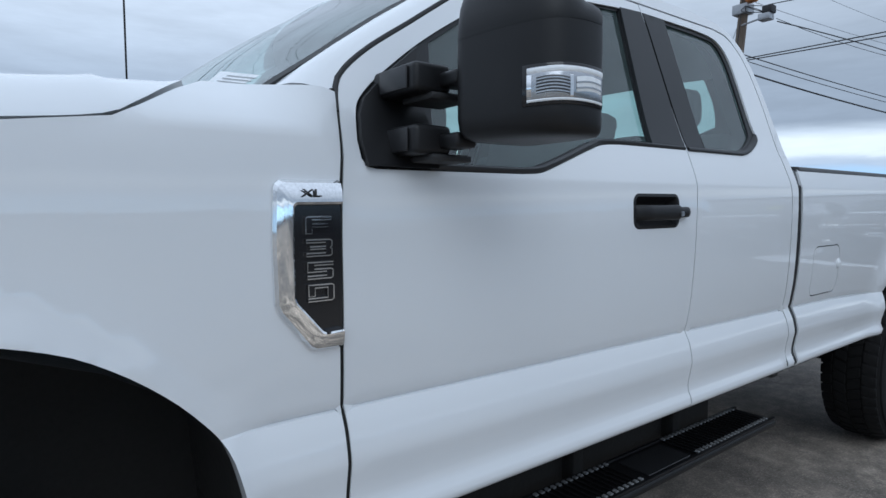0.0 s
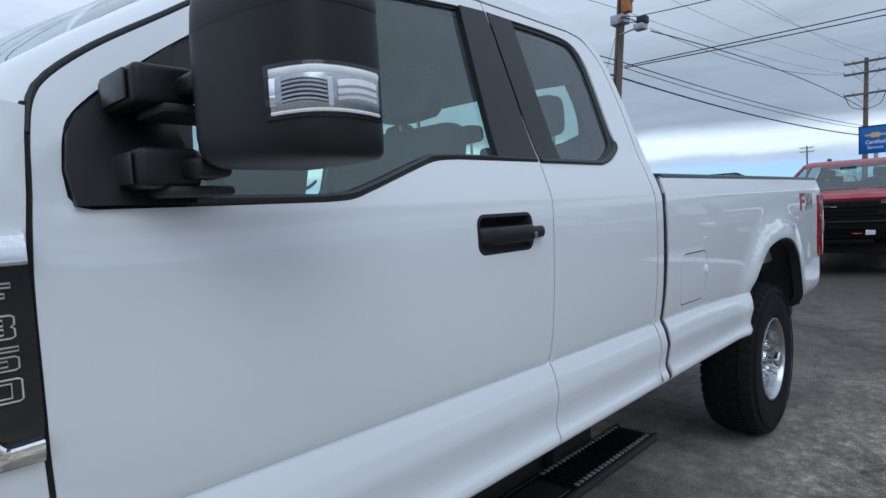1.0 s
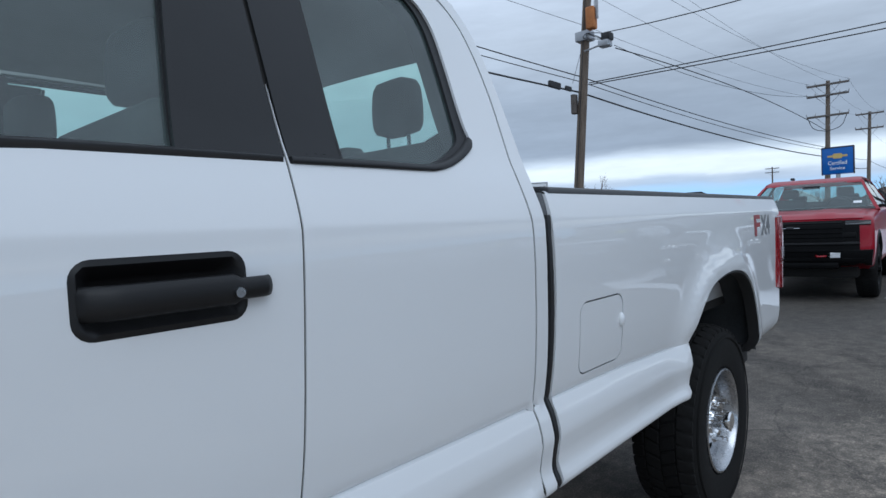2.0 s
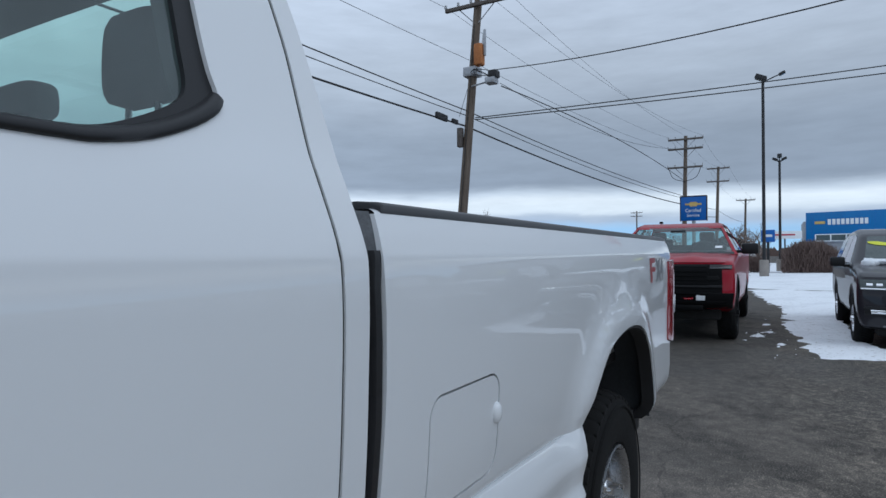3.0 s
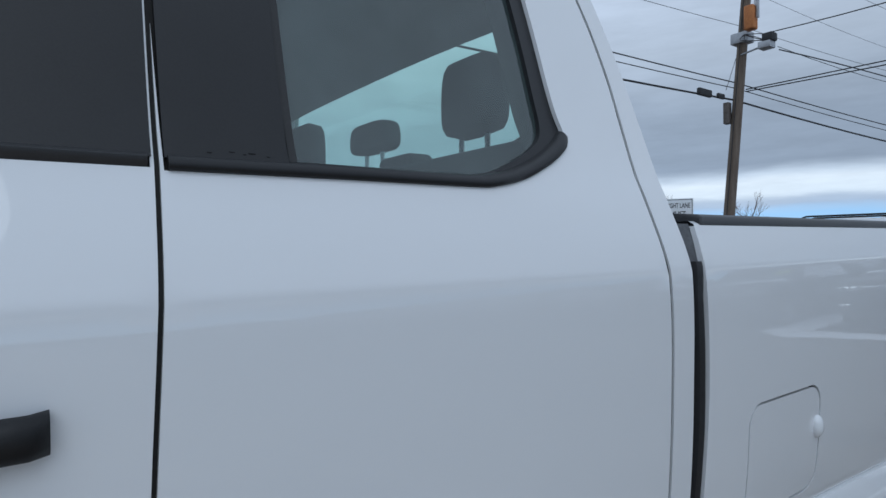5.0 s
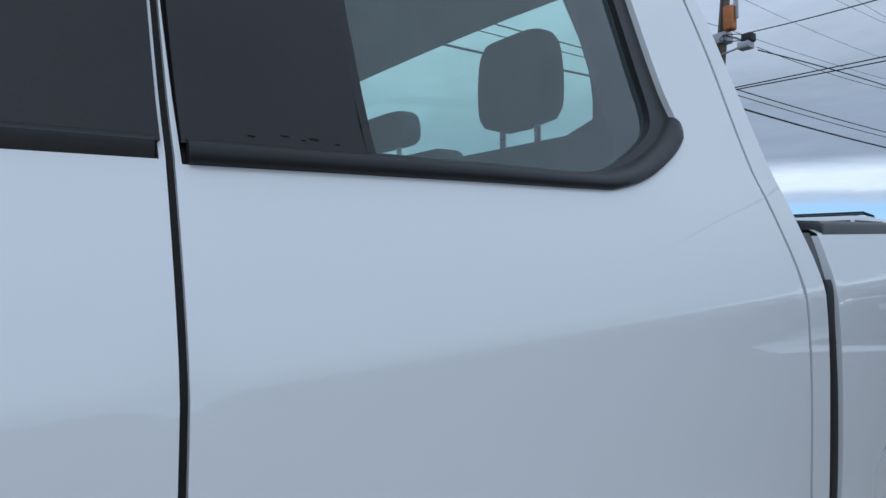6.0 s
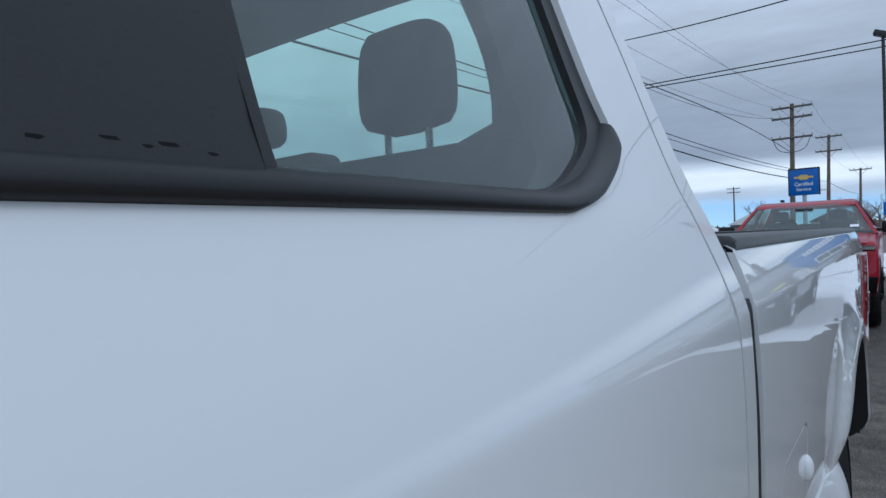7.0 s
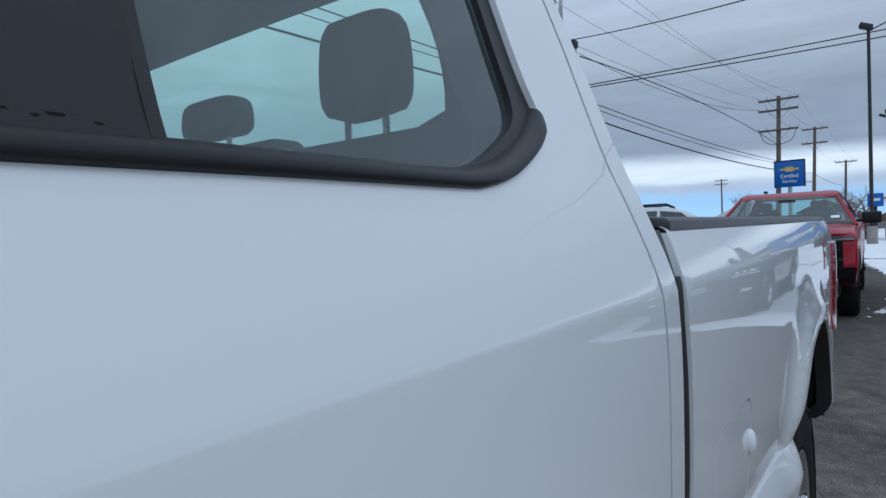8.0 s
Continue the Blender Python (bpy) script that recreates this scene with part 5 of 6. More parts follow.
# ---- running board ----
board = new("running_board")
board.parent = truck
part("board_tray", box(0.95, 0.122, 0.385, 2.785, 0.302, 0.415, 0.012, 3), PLASTIC, board)
for y0 in (0.124, 0.284):
    part("board_edge", box(0.955, y0, 0.4155, 2.778, y0 + 0.014, 0.425, 0.003), PLASTIC, board)
for x0, x1 in ((0.98, 1.45), (1.52, 1.89), (2.20, 2.76)):
    for k in range(int((x1 - x0) / 0.026)):
        x = x0 + 0.026 * k
        part("tread_bar", box(x, 0.140, 0.4155, x + 0.012, 0.282, 0.4225, 0.002, 1), PLASTIC, board, smooth=None)
        for y0 in (0.1355, 0.271):
            part("grip_tooth", box(x, y0, 0.4230, x + 0.013, y0 + 0.016, 0.4285, 0.001, 1), WORN, board, smooth=None)
part("step_plate", box(1.92, 0.148, 0.4155, 2.17, 0.272, 0.4195, 0.002, 1), TRIM, board, "smooth plate between the treads")
for x in (1.15, 1.72, 2.30):
    part("board_bracket", box(x, 0.295, 0.39, x + 0.05, 0.35, 0.66, 0.008), UNDER, board)
part("inner_sill", box(0.62, 0.345, 0.34, 2.66, 0.39, 0.68, 0.01), UNDER, truck)

# ---- cabin ----
part("cabin_floor", box(0.75, 0.16, 0.70, 2.60, 2 * MID - 0.16, 0.80, 0.02), CABIN, truck)
part("dashboard", box(0.66, 0.20, 1.05, 1.05, 2 * MID - 0.20, 1.485, 0.05, 3), CABIN, truck)
steer = weld(lathe([(0.185 + 0.014 * math.cos(a), 0.014 * math.sin(a)) for a in np.linspace(0, 2 * math.pi, 9)], 32))
part("dash_note", box(0.86, 0.42, 1.4865, 0.96, 0.62, 1.4895, 0.001), PALE, truck, "white paper note on the dashboard")
part("steering_wheel", moved(steer, pose(1.20, 0.52, 1.30, 0, 0, 90) @ pose(0, 0, 0, -25, 0, 0)), CABIN, truck)


def cushion(x0, y0, z0, x1, y1, z1, r=0.05, lean=0.0):
    b = box(x0, y0, z0, x1, y1, z1, r, 4)
    for v in b.verts:
        v.co.x += (v.co.z - z0) * lean
    return b


def headrest(parent, x, y, z, w, h, d=0.10):
    """Rounded head restraint on two chrome posts."""
    loops = []
    for k in range(13):
        s = -1 + 2 * k / 12
        ring = []
        for a in np.linspace(0, 2 * math.pi, 24, endpoint=False):
            c, q = math.cos(a), math.sin(a)
            e = 0.55
            px, py = abs(c) ** e * (1 if c > 0 else -1), abs(q) ** e * (1 if q > 0 else -1)
            sc = (1 - abs(s) ** 5) ** 0.33
            narrow = 1 - 0.10 * max(0, s)
            ring.append((x + px * d / 2 * sc, y + py * w / 2 * max(sc, 0.3) * narrow, z + h / 2 + s * h / 2))
        loops.append(ring)
    hr = part("headrest", rings(loops), CLOTH, parent, smooth=70)
    for o in (-0.042, 0.042):
        part("headrest_post", tube([(x, y + o, z - 0.05), (x, y + o, z + 0.02)], 0.006, 8), STEEL, hr)


rear_seat = new("rear_seat")
rear_seat.parent = truck
part("seat_back", cushion(2.46, 0.24, 1.05, 2.56, 2 * MID - 0.24, 1.578, 0.035, 0.12), CLOTH, rear_seat)
part("seat_back_bolster", cushion(2.55, 0.645, 1.50, 2.63, 0.785, 1.606, 0.02), CLOTH, rear_seat)
part("seat_cushion", cushion(2.06, 0.24, 0.98, 2.50, 2 * MID - 0.24, 1.12, 0.05), CLOTH, rear_seat)
headrest(rear_seat, 2.605, 0.477, 1.612, 0.172, 0.172, 0.075)
headrest(rear_seat, 2.625, 0.925, 1.640, 0.205, 0.086, 0.07)
headrest(rear_seat, 2.605, 1.335, 1.612, 0.185, 0.178, 0.08)
for y in (0.56, 1.40):
    s = new("front_seat")
    s.parent = truck
    part("seat_back", cushion(1.70, y - 0.27, 1.00, 1.83, y + 0.27, 1.605, 0.05, 0.20), CLOTH, s)
    part("seat_cushion", cushion(1.20, y - 0.26, 0.98, 1.72, y + 0.26, 1.10, 0.05), CLOTH, s)
    headrest(s, 1.935, y, 1.635, 0.26, 0.17)


# ---- other parked vehicles ----
FARGLASS = surface("shaded_car_glass", (0.050, 0.063, 0.063), (0.085, 0.103, 0.102), rough=0.07, scale=3, fine=30, bump=0.0, vary=0.03)


def arch_line(cx, r, z0, n=11):
    return [(cx + r * math.cos(a), z0 + (r - (z0 - 0.40) * 0.0) * math.sin(a) * 0.98) for a in np.linspace(0, math.pi, n)]


def shell(outline, half, nose, tail, r=0.06, step=0.09):
    """A car body: the side outline swept across its width, rounded in plan at both ends and along the shoulders."""
    out = resample(outline, step)
    n = len(out)
    area = sum(out[i][0] * out[(i + 1) % n][1] - out[(i + 1) % n][0] * out[i][1] for i in range(n))
    s = 1 if area > 0 else -1
    inn = []
    for i in range(n):
        (a, b), (c, d) = out[i - 1], out[(i + 1) % n]
        l = math.hypot(c - a, d - b) or 1
        inn.append((-s * (d - b) / l, s * (c - a) / l))
    xs = [p[0] for p in out]
    x0, x1 = min(xs), max(xs)

    def place(x, z, v):
        w = half(x, z)
        x = x + nose * abs(v) ** 3.5 * max(0, 1 - (x - x0) / 0.9) - tail * abs(v) ** 4 * max(0, 1 - (x1 - x) / 0.6)
        return (x, v * w, z)
    vs = [-1, -0.985, -0.955, -0.91, -0.8, -0.6, -0.3, 0, 0.3, 0.6, 0.8, 0.91, 0.955, 0.985, 1]
    loops = []
    for v in vs:
        k = max(0, (abs(v) - 0.91) / 0.09)
        d = r * (1 - math.sqrt(max(0, 1 - k * k)))
        loops.append([place(x + nx * d, z + nz * d, v) for (x, z), (nx, nz) in zip(out, inn)])
    bm = rings(loops, cap=False)
    flat = [(x + nx * r, z + nz * r) for (x, z), (nx, nz) in zip(out, inn)]
    for v in (-1, 1):
        merge(bm, sheet(flat, [], lambda p, v=v: ([place(x, z, v) for x, z in p], (0, v, 0)), 0, step))
    return weld(bm, 0.004), place


def on_shell(place, corners, v0, v1, out=0.006, n=8):
    """A sheet lying on the front or top of a shell between two lines of (x, z)."""
    (xa, za), (xb, zb) = corners
    l = math.hypot(xb - xa, zb - za)
    nx, nz = -(zb - za) / l * out, (xb - xa) / l * out
    loops = []
    for k in range(6):
        s = k / 5
        x, z = xa + (xb - xa) * s + nx, za + (zb - za) * s + nz
        w = v0 + (v1 - v0) * s
        loops.append([place(x, z, -w + 2 * w * i / n) for i in range(n + 1)])
    return rings(loops, close=False, cap=False)


def nose_band(place, front, z0, z1, v0, v1, out=0.015, deep=0.04, slant=0.0, n=14):
    """A bar that follows the rounded nose of a shell from v0 to v1; slant lifts its outer end."""
    loops = []
    for k in range(n + 1):
        v = v0 + (v1 - v0) * k / n
        up = slant * abs(v)
        row = []
        lip = min(0.01, (z1 - z0) / 3)
        zs = [(z, -out) for z in np.linspace(z0 + lip, z1 - lip, max(2, int((z1 - z0) / 0.04) + 1))]
        for z, o in [(z0, deep), (z0, -out * 0.7)] + zs + [(z1, -out * 0.7), (z1, deep)]:
            x, y, zz = place(float(np.interp(z, *front)), z, v)
            row.append((x + o, y, zz + up))
        loops.append(row)
    return rings(loops)


def side_glass(place, poly, side, out=0.006):
    return sheet(poly, [], lambda p: ([(x, y + side * out, z) for x, y, z in (place(a, b, side) for a, b in p)], (0, side, 0)), 0.003, 0.09)


def simple_wheels(car, xs, half, r):
    k = r / 0.428
    for x in xs:
        for flip in (False, True):
            w = build_wheel(car, (x, -half if not flip else half, r), flip)
            w.scale = (k, k, k)


def red_half(x, z):
    return 1.005 - 0.05 * max(0, (0.75 - z) / 0.4) - 0.55 * max(0, z - 1.32) - 0.02 * max(0, 1.25 - x) * max(0, z - 0.9)


def red_pickup(at, turn):
    car = thing("pickup_truck", at, turn, label="bright red crew-cab pickup with black grille facing the lens", category="pickup truck")
    arch_f, arch_r = arch_line(1.0, 0.52, 0.47), arch_line(4.72, 0.52, 0.47)
    body = [(0.25, 0.52), (0.06, 0.56), (0.03, 0.72), (0.05, 0.95), (0.07, 1.14), (0.13, 1.215), (0.26, 1.250), (0.70, 1.30), (1.28, 1.335), (1.55, 1.355), (2.6, 1.385), (3.6, 1.405), (3.93, 1.43), (5.74, 1.43), (5.80, 1.36), (5.82, 0.8), (5.72, 0.62)] + arch_r + arch_f
    bm, place = shell(body, red_half, 0.16, 0.06)
    RF = ([0.52, 0.56, 0.72, 0.95, 1.14, 1.215, 1.25], [0.25, 0.06, 0.03, 0.05, 0.07, 0.13, 0.26])
    part("body", bm, RED, car, smooth=40)
    roof, _ = shell([(2.03, 1.795), (2.10, 1.838), (2.32, 1.902), (2.9, 1.925), (3.45, 1.905), (3.66, 1.855), (3.72, 1.80), (3.60, 1.83), (2.9, 1.865), (2.3, 1.845)], red_half, -0.05, 0.0, 0.035, 0.06)
    part("roof", roof, RED, car, smooth=40)
    part("windscreen", on_shell(place, ((1.30, 1.345), (2.06, 1.815)), 0.955, 0.955), SCREEN_GLASS, car, "dark raked windscreen")
    part("screen_band", on_shell(place, ((1.29, 1.338), (1.345, 1.372)), 0.955, 0.955, 0.010), GLOSS, car)
    part("rear_window", on_shell(place, ((3.70, 1.815), (3.90, 1.44)), 0.86, 0.86), GLASS, car)

    def post(run, v0, v1, sd, mat, name):
        """A pillar along a run of (x, z), between two shares of the half width."""
        loops = []
        for x, z in run:
            outer, inner = place(x, z, sd * v1), place(x, z, sd * v0)
            loops.append([outer, inner, (inner[0] + 0.05, inner[1], inner[2] - 0.02), (outer[0] + 0.05, outer[1], outer[2] - 0.02)])
        part(name, rings(loops), mat, car, smooth=30)

    crown = []
    for k in range(15):
        x = 0.13 + (1.27 - 0.13) * k / 14
        z = float(np.interp(x, (0.13, 0.26, 0.70, 1.28), (1.215, 1.250, 1.30, 1.335)))
        ends = smooth((x - 0.13) / 0.16) * (1 - 0.6 * smooth((x - 0.8) / 0.45))
        row = []
        for i in range(29):
            v = -0.88 + 1.76 * i / 28
            up = 0.006 + 0.030 * float(ends) * float(smooth((0.86 - abs(v)) / 0.10)) + 0.022 * float(ends) * float(smooth((0.60 - abs(v)) / 0.14)) - 0.014 * float(ends) * float(smooth((0.34 - abs(v)) / 0.10))
            a, b, c = place(x, z, v)
            row.append((a - 0.012 * float(1 - ends), b, c + up))
        crown.append(row)
    part("hood", rings(crown, close=False, cap=False), RED, car, "red hood with raised flanks", smooth=40)
    part("dashboard", box(1.36, -0.82, 1.10, 1.72, 0.82, 1.40, 0.05, 3), CABIN, car)
    part("rear_bench", box(3.25, -0.70, 1.15, 3.45, 0.70, 1.52, 0.06, 3), CLOTH, car)
    for y in (-0.42, 0.42):
        seat = part("front_seat", box(2.45, y - 0.26, 1.05, 2.60, y + 0.26, 1.56, 0.06, 3), CLOTH, car)
        part("headrest", box(2.53, y - 0.13, 1.575, 2.63, y + 0.13, 1.75, 0.045, 3), CLOTH, seat)
        part("rear_headrest", box(3.38, y - 0.13, 1.53, 3.46, y + 0.13, 1.64, 0.04, 3), CLOTH, seat)
    wheel_ring = weld(lathe([(0.18 + 0.014 * math.cos(a), 0.014 * math.sin(a)) for a in np.linspace(0, 2 * math.pi, 9)], 28))
    part("steering_wheel", moved(wheel_ring, pose(1.92, -0.42, 1.40, 0, 0, 90) @ pose(0, 0, 0, -25, 0, 0)), CABIN, car)
    part("inner_mirror", box(1.93, -0.13, 1.715, 1.96, 0.13, 1.775, 0.015), GLOSS, car)
    part("window_sticker", on_shell(place, ((1.44, 1.432), (1.50, 1.470)), 0.06, 0.06, 0.012), PALE, car, "white paper sticker inside the windscreen").location.y = -0.70
    for sd in (-1, 1):
        post([(1.27, 1.335), (1.62, 1.565), (1.92, 1.755), (2.07, 1.84)], 0.945, 1.0, sd, RED, "windscreen_pillar")
        post([(2.62, 1.38), (2.63, 1.60), (2.65, 1.85)], 0.955, 0.995, sd, GLOSS, "door_pillar")
        post([(3.90, 1.42), (3.80, 1.62), (3.66, 1.84)], 0.80, 1.0, sd, RED, "rear_pillar")
        part("side_window", side_glass(place, [(1.50, 1.37), (2.08, 1.79), (2.62, 1.84), (2.60, 1.38)], sd, -0.01), GLASS, car)
        part("side_window", side_glass(place, [(2.68, 1.38), (2.70, 1.84), (3.52, 1.82), (3.78, 1.41)], sd, -0.01), GLASS, car)
        mir = part("door_mirror", box(1.72, sd * 1.03 - 0.0, 1.34, 1.84, sd * 1.28, 1.52, 0.03, 3) if sd > 0 else box(1.72, -1.28, 1.34, 1.84, -1.03, 1.52, 0.03, 3), PLASTIC, car, "large black door mirror")
        part("mirror_arm", box(1.76, min(sd * 0.95, sd * 1.06), 1.36, 1.82, max(sd * 0.95, sd * 1.06), 1.41, 0.01), PLASTIC, mir)
        lamp = part("headlamp", nose_band(place, RF, 1.120, 1.185, sd * 0.68, sd * 0.97, 0.016), GLOSS, car, "narrow smoked headlamp")
        part("lamp_strip", nose_band(place, RF, 1.130, 1.142, sd * 0.68, sd * 0.95, 0.019), GRAPHITE, lamp)
        part("lower_lamp", nose_band(place, RF, 0.945, 1.02, sd * 0.64, sd * 0.80, 0.024), PITCH, car, "smoked lower lamp")
        part("bumper_corner", nose_band(place, RF, 0.535, 0.77, sd * 0.55, sd * 0.99, 0.035), PITCH, car)
        part("fog_lamp", nose_band(place, RF, 0.655, 0.735, sd * 0.50, sd * 0.62, 0.042), PALE, car, "clear fog lamp")
        part("tow_hook", tube([(0.0, sd * 0.33, 0.69), (-0.05, sd * 0.35, 0.685), (-0.05, sd * 0.43, 0.685), (0.0, sd * 0.45, 0.69)], 0.013, 8), REDLENS, car, "red tow hook")
        part("arch_trim", rings([[(x, sd * (red_half(x, z) + 0.012), z), (x, sd * (red_half(x, z) - 0.05), z), (x * 1.0, sd * (red_half(x, z) - 0.05), z + 0.05), (x, sd * (red_half(x, z) + 0.004), z + 0.05)] for x, z in arch_f]), PLASTIC, car)
    part("black_fascia", nose_band(place, RF, 0.56, 1.195, -0.84, 0.84, 0.012, 0.05, 0.0, 24), PITCH, car, "black lower front fascia")
    grille = part("grille", nose_band(place, RF, 0.86, 1.19, -0.66, 0.66, 0.020, 0.05, 0.0, 20), PITCH, car, "black slatted grille")
    for z in (0.885, 0.945, 1.005, 1.075, 1.150):
        part("grille_bar", nose_band(place, RF, z, z + 0.022, -0.64, 0.64, 0.034), PITCH, grille)
    part("emblem", nose_band(place, RF, 1.088, 1.108, -0.13, 0.13, 0.040, 0.0), CHROME, grille)
    part("emblem_bar", nose_band(place, RF, 1.078, 1.118, -0.05, 0.05, 0.043, 0.0), GLOSS, grille)
    part("bumper_band", nose_band(place, RF, 0.845, 0.885, -0.84, 0.84, 0.040), PLASTIC, car, "grey bumper band")
    part("bumper", nose_band(place, RF, 0.60, 0.655, -0.90, 0.90, 0.048), PITCH, car, "black front bumper")
    part("bumper", nose_band(place, RF, 0.745, 0.775, -0.66, 0.66, 0.045), PITCH, car)
    part("skid_plate", box(0.02, -0.60, 0.50, 0.30, 0.60, 0.60, 0.03), PITCH, car)
    part("roof_aerial", box(2.55, 0.36, 1.92, 2.68, 0.42, 1.965, 0.012), GLOSS, car)
    part("underside", box(0.3, -0.8, 0.35, 5.6, 0.8, 0.56, 0.03), UNDER, car)
    simple_wheels(car, (1.0, 4.72), 0.86, 0.425)
    for wheel in [o for o in car.children if o.name.startswith("wheel")]:
        for o in wheel.children:
            if not o.name.startswith("tyre"):
                o.material_slots[0].link = "OBJECT"
                o.material_slots[0].material = PITCH
    return car


def suv_half(x, z):
    return 0.985 - 0.05 * max(0, (0.6 - z) / 0.3) - 0.33 * max(0, z - 1.08)


def suv(at, turn, paint, label, snow=True, rack=False):
    car = thing("suv", at, turn, label=label, category="suv")
    arch_f, arch_r = arch_line(0.96, 0.45, 0.40), arch_line(3.92, 0.45, 0.40)
    body = [(0.22, 0.30), (0.05, 0.34), (0.01, 0.55), (0.03, 0.86), (0.09, 1.02), (0.22, 1.075), (0.7, 1.13), (1.18, 1.17), (1.98, 1.645), (2.30, 1.735), (2.9, 1.765), (3.7, 1.745), (4.45, 1.66), (4.86, 1.16), (4.96, 1.0), (4.99, 0.6), (4.88, 0.34)] + arch_r + arch_f
    bm, place = shell(body, suv_half, 0.20, 0.10, 0.07)
    SF = ([0.30, 0.34, 0.55, 0.86, 1.02, 1.075], [0.22, 0.05, 0.01, 0.03, 0.09, 0.22])
    part("body", bm, paint, car, smooth=40)
    screen = part("windscreen", on_shell(place, ((1.24, 1.205), (1.93, 1.614)), 0.85, 0.86), FARGLASS, car)
    if snow:
        (xa, za), (xb, zb) = (1.22, 1.192), (1.40, 1.305)
        loops = []
        for k in range(25):
            v = -0.86 + 1.72 * k / 24
            h = 0.30 + 0.30 * abs(noise.noise((v * 3, 1.3, 0))) + 0.5 * max(0, abs(v) - 0.6)
            p0, p1 = place(xa - 0.04, za - 0.005, v), place(xa + (xb - xa) * h, za + (zb - za) * h, v)
            loops.append([(p0[0], p0[1], p0[2]), (p0[0] - 0.01, p0[1], p0[2] + 0.04), (p1[0] - 0.05, p1[1], p1[2] + 0.03), (p1[0], p1[1], p1[2]), (p1[0] + 0.04, p1[1], p1[2] - 0.05), (p0[0] + 0.05, p0[1], p0[2] - 0.03)])
        part("snow_patch", rings(loops), SNOW, car, "old snow along the foot of the windscreen", smooth=60)
        mound = bmesh.new()
        bmesh.ops.create_icosphere(mound, subdivisions=3, radius=1)
        for v in mound.verts:
            v.co *= 1 + 0.25 * noise.noise(v.co * 2)
        part("snow_patch", moved(mound, Matrix.Translation((1.20, 0.74, 1.19)) @ Matrix.Diagonal((0.12, 0.11, 0.08, 1))), SNOW, car, smooth=80)
        ring = [(0.15 * math.cos(a), 0.055 * math.sin(a)) for a in np.linspace(0, 2 * math.pi, 24, endpoint=False)]
        def sticker(p):
            pts = []
            for u, w in p:
                s = 0.70 + (w + u * 0.25) / 0.8
                x, z = 1.24 + 0.69 * s, 1.205 + 0.409 * s
                q = place(x - 0.008, z + 0.012, 0.62)
                pts.append((q[0], 0.56 + u, q[2]))
            return pts, (-0.5, 0, 0.85)
        part("price_sticker", sheet(ring, [], sticker, 0, 0.05), STICKER, car, "yellow oval windscreen sticker")
    for sd in (-1, 1):
        wins = ([(1.58, 1.20), (2.06, 1.60), (2.55, 1.66), (2.58, 1.20)], [(2.66, 1.20), (2.63, 1.665), (3.45, 1.65), (3.52, 1.22)], [(3.60, 1.22), (3.53, 1.645), (4.15, 1.60), (4.45, 1.28)])
        for w in wins:
            part("side_window", side_glass(place, w, sd), SNOW if snow and sd > 0 and w is not wins[2] else FARGLASS, car, "side window with a whitish face" if snow and sd > 0 else "")
        mir = part("door_mirror", box(1.50, min(sd * 1.02, sd * 1.22), 1.14, 1.62, max(sd * 1.02, sd * 1.22), 1.29, 0.03, 3), PLASTIC, car)
        part("mirror_arm", box(1.54, min(sd * 0.92, sd * 1.05), 1.13, 1.62, max(sd * 0.92, sd * 1.05), 1.17, 0.01), PLASTIC, mir)
        lamp = part("headlamp", nose_band(place, SF, 0.845, 0.985, sd * 0.56, sd * 0.97, 0.012), FARGLASS, car, "clear headlamp")
        for a, b in ((0.61, 0.68), (0.72, 0.79), (0.83, 0.90)):
            part("lamp_reflector", nose_band(place, SF, 0.895, 0.935, sd * a, sd * b, 0.017), CHROME, lamp)
        part("lamp_strip", nose_band(place, SF, 0.853, 0.870, sd * 0.56, sd * 0.96, 0.018), CHROME, lamp)
        part("fog_lamp", nose_band(place, SF, 0.525, 0.575, sd * 0.70, sd * 0.86, 0.02), CHROME, car)
        part("fog_bezel", nose_band(place, SF, 0.50, 0.62, sd * 0.62, sd * 0.93, 0.012), PLASTIC, car)
    grille = part("grille", nose_band(place, SF, 0.82, 0.985, -0.555, 0.555, 0.012), GLOSS, car, "black grille with chrome bars")
    for z in (0.845, 0.915):
        part("grille_bar", nose_band(place, SF, z, z + 0.024, -0.553, 0.553, 0.03), CHROME, grille)
    emblem = weld(lathe([(0.055, -0.012), (0.07, -0.012), (0.07, 0.01), (0.055, 0.01), (0.055, -0.012)], 24))
    part("emblem", moved(emblem, pose(-0.006, 0, 0.90, 0, 0, -90)), CHROME, grille)
    part("lower_grille", nose_band(place, SF, 0.40, 0.66, -0.60, 0.60, 0.012), PLASTIC, car)
    part("plate_holder", box(-0.02, -0.16, 0.66, 0.02, 0.16, 0.76, 0.01), PALE, car, "white dealer plate")
    part("plate_bar", box(-0.024, -0.12, 0.70, -0.018, 0.12, 0.725), INK, car, smooth=None)
    part("chin", nose_band(place, SF, 0.335, 0.365, -0.75, 0.75, 0.02), GRAPHITE, car, "grey chin trim")
    part("underside", box(0.3, -0.75, 0.20, 4.8, 0.75, 0.40, 0.03), UNDER, car)
    if rack:
        for sd in (-1, 1):
            part("roof_rail", tube([(2.2, sd * 0.70, 1.73), (2.4, sd * 0.70, 1.83), (3.9, sd * 0.70, 1.82), (4.2, sd * 0.69, 1.70)], 0.022, 8), PLASTIC, car)
    simple_wheels(car, (0.96, 3.92), 0.86, 0.375)
    return car


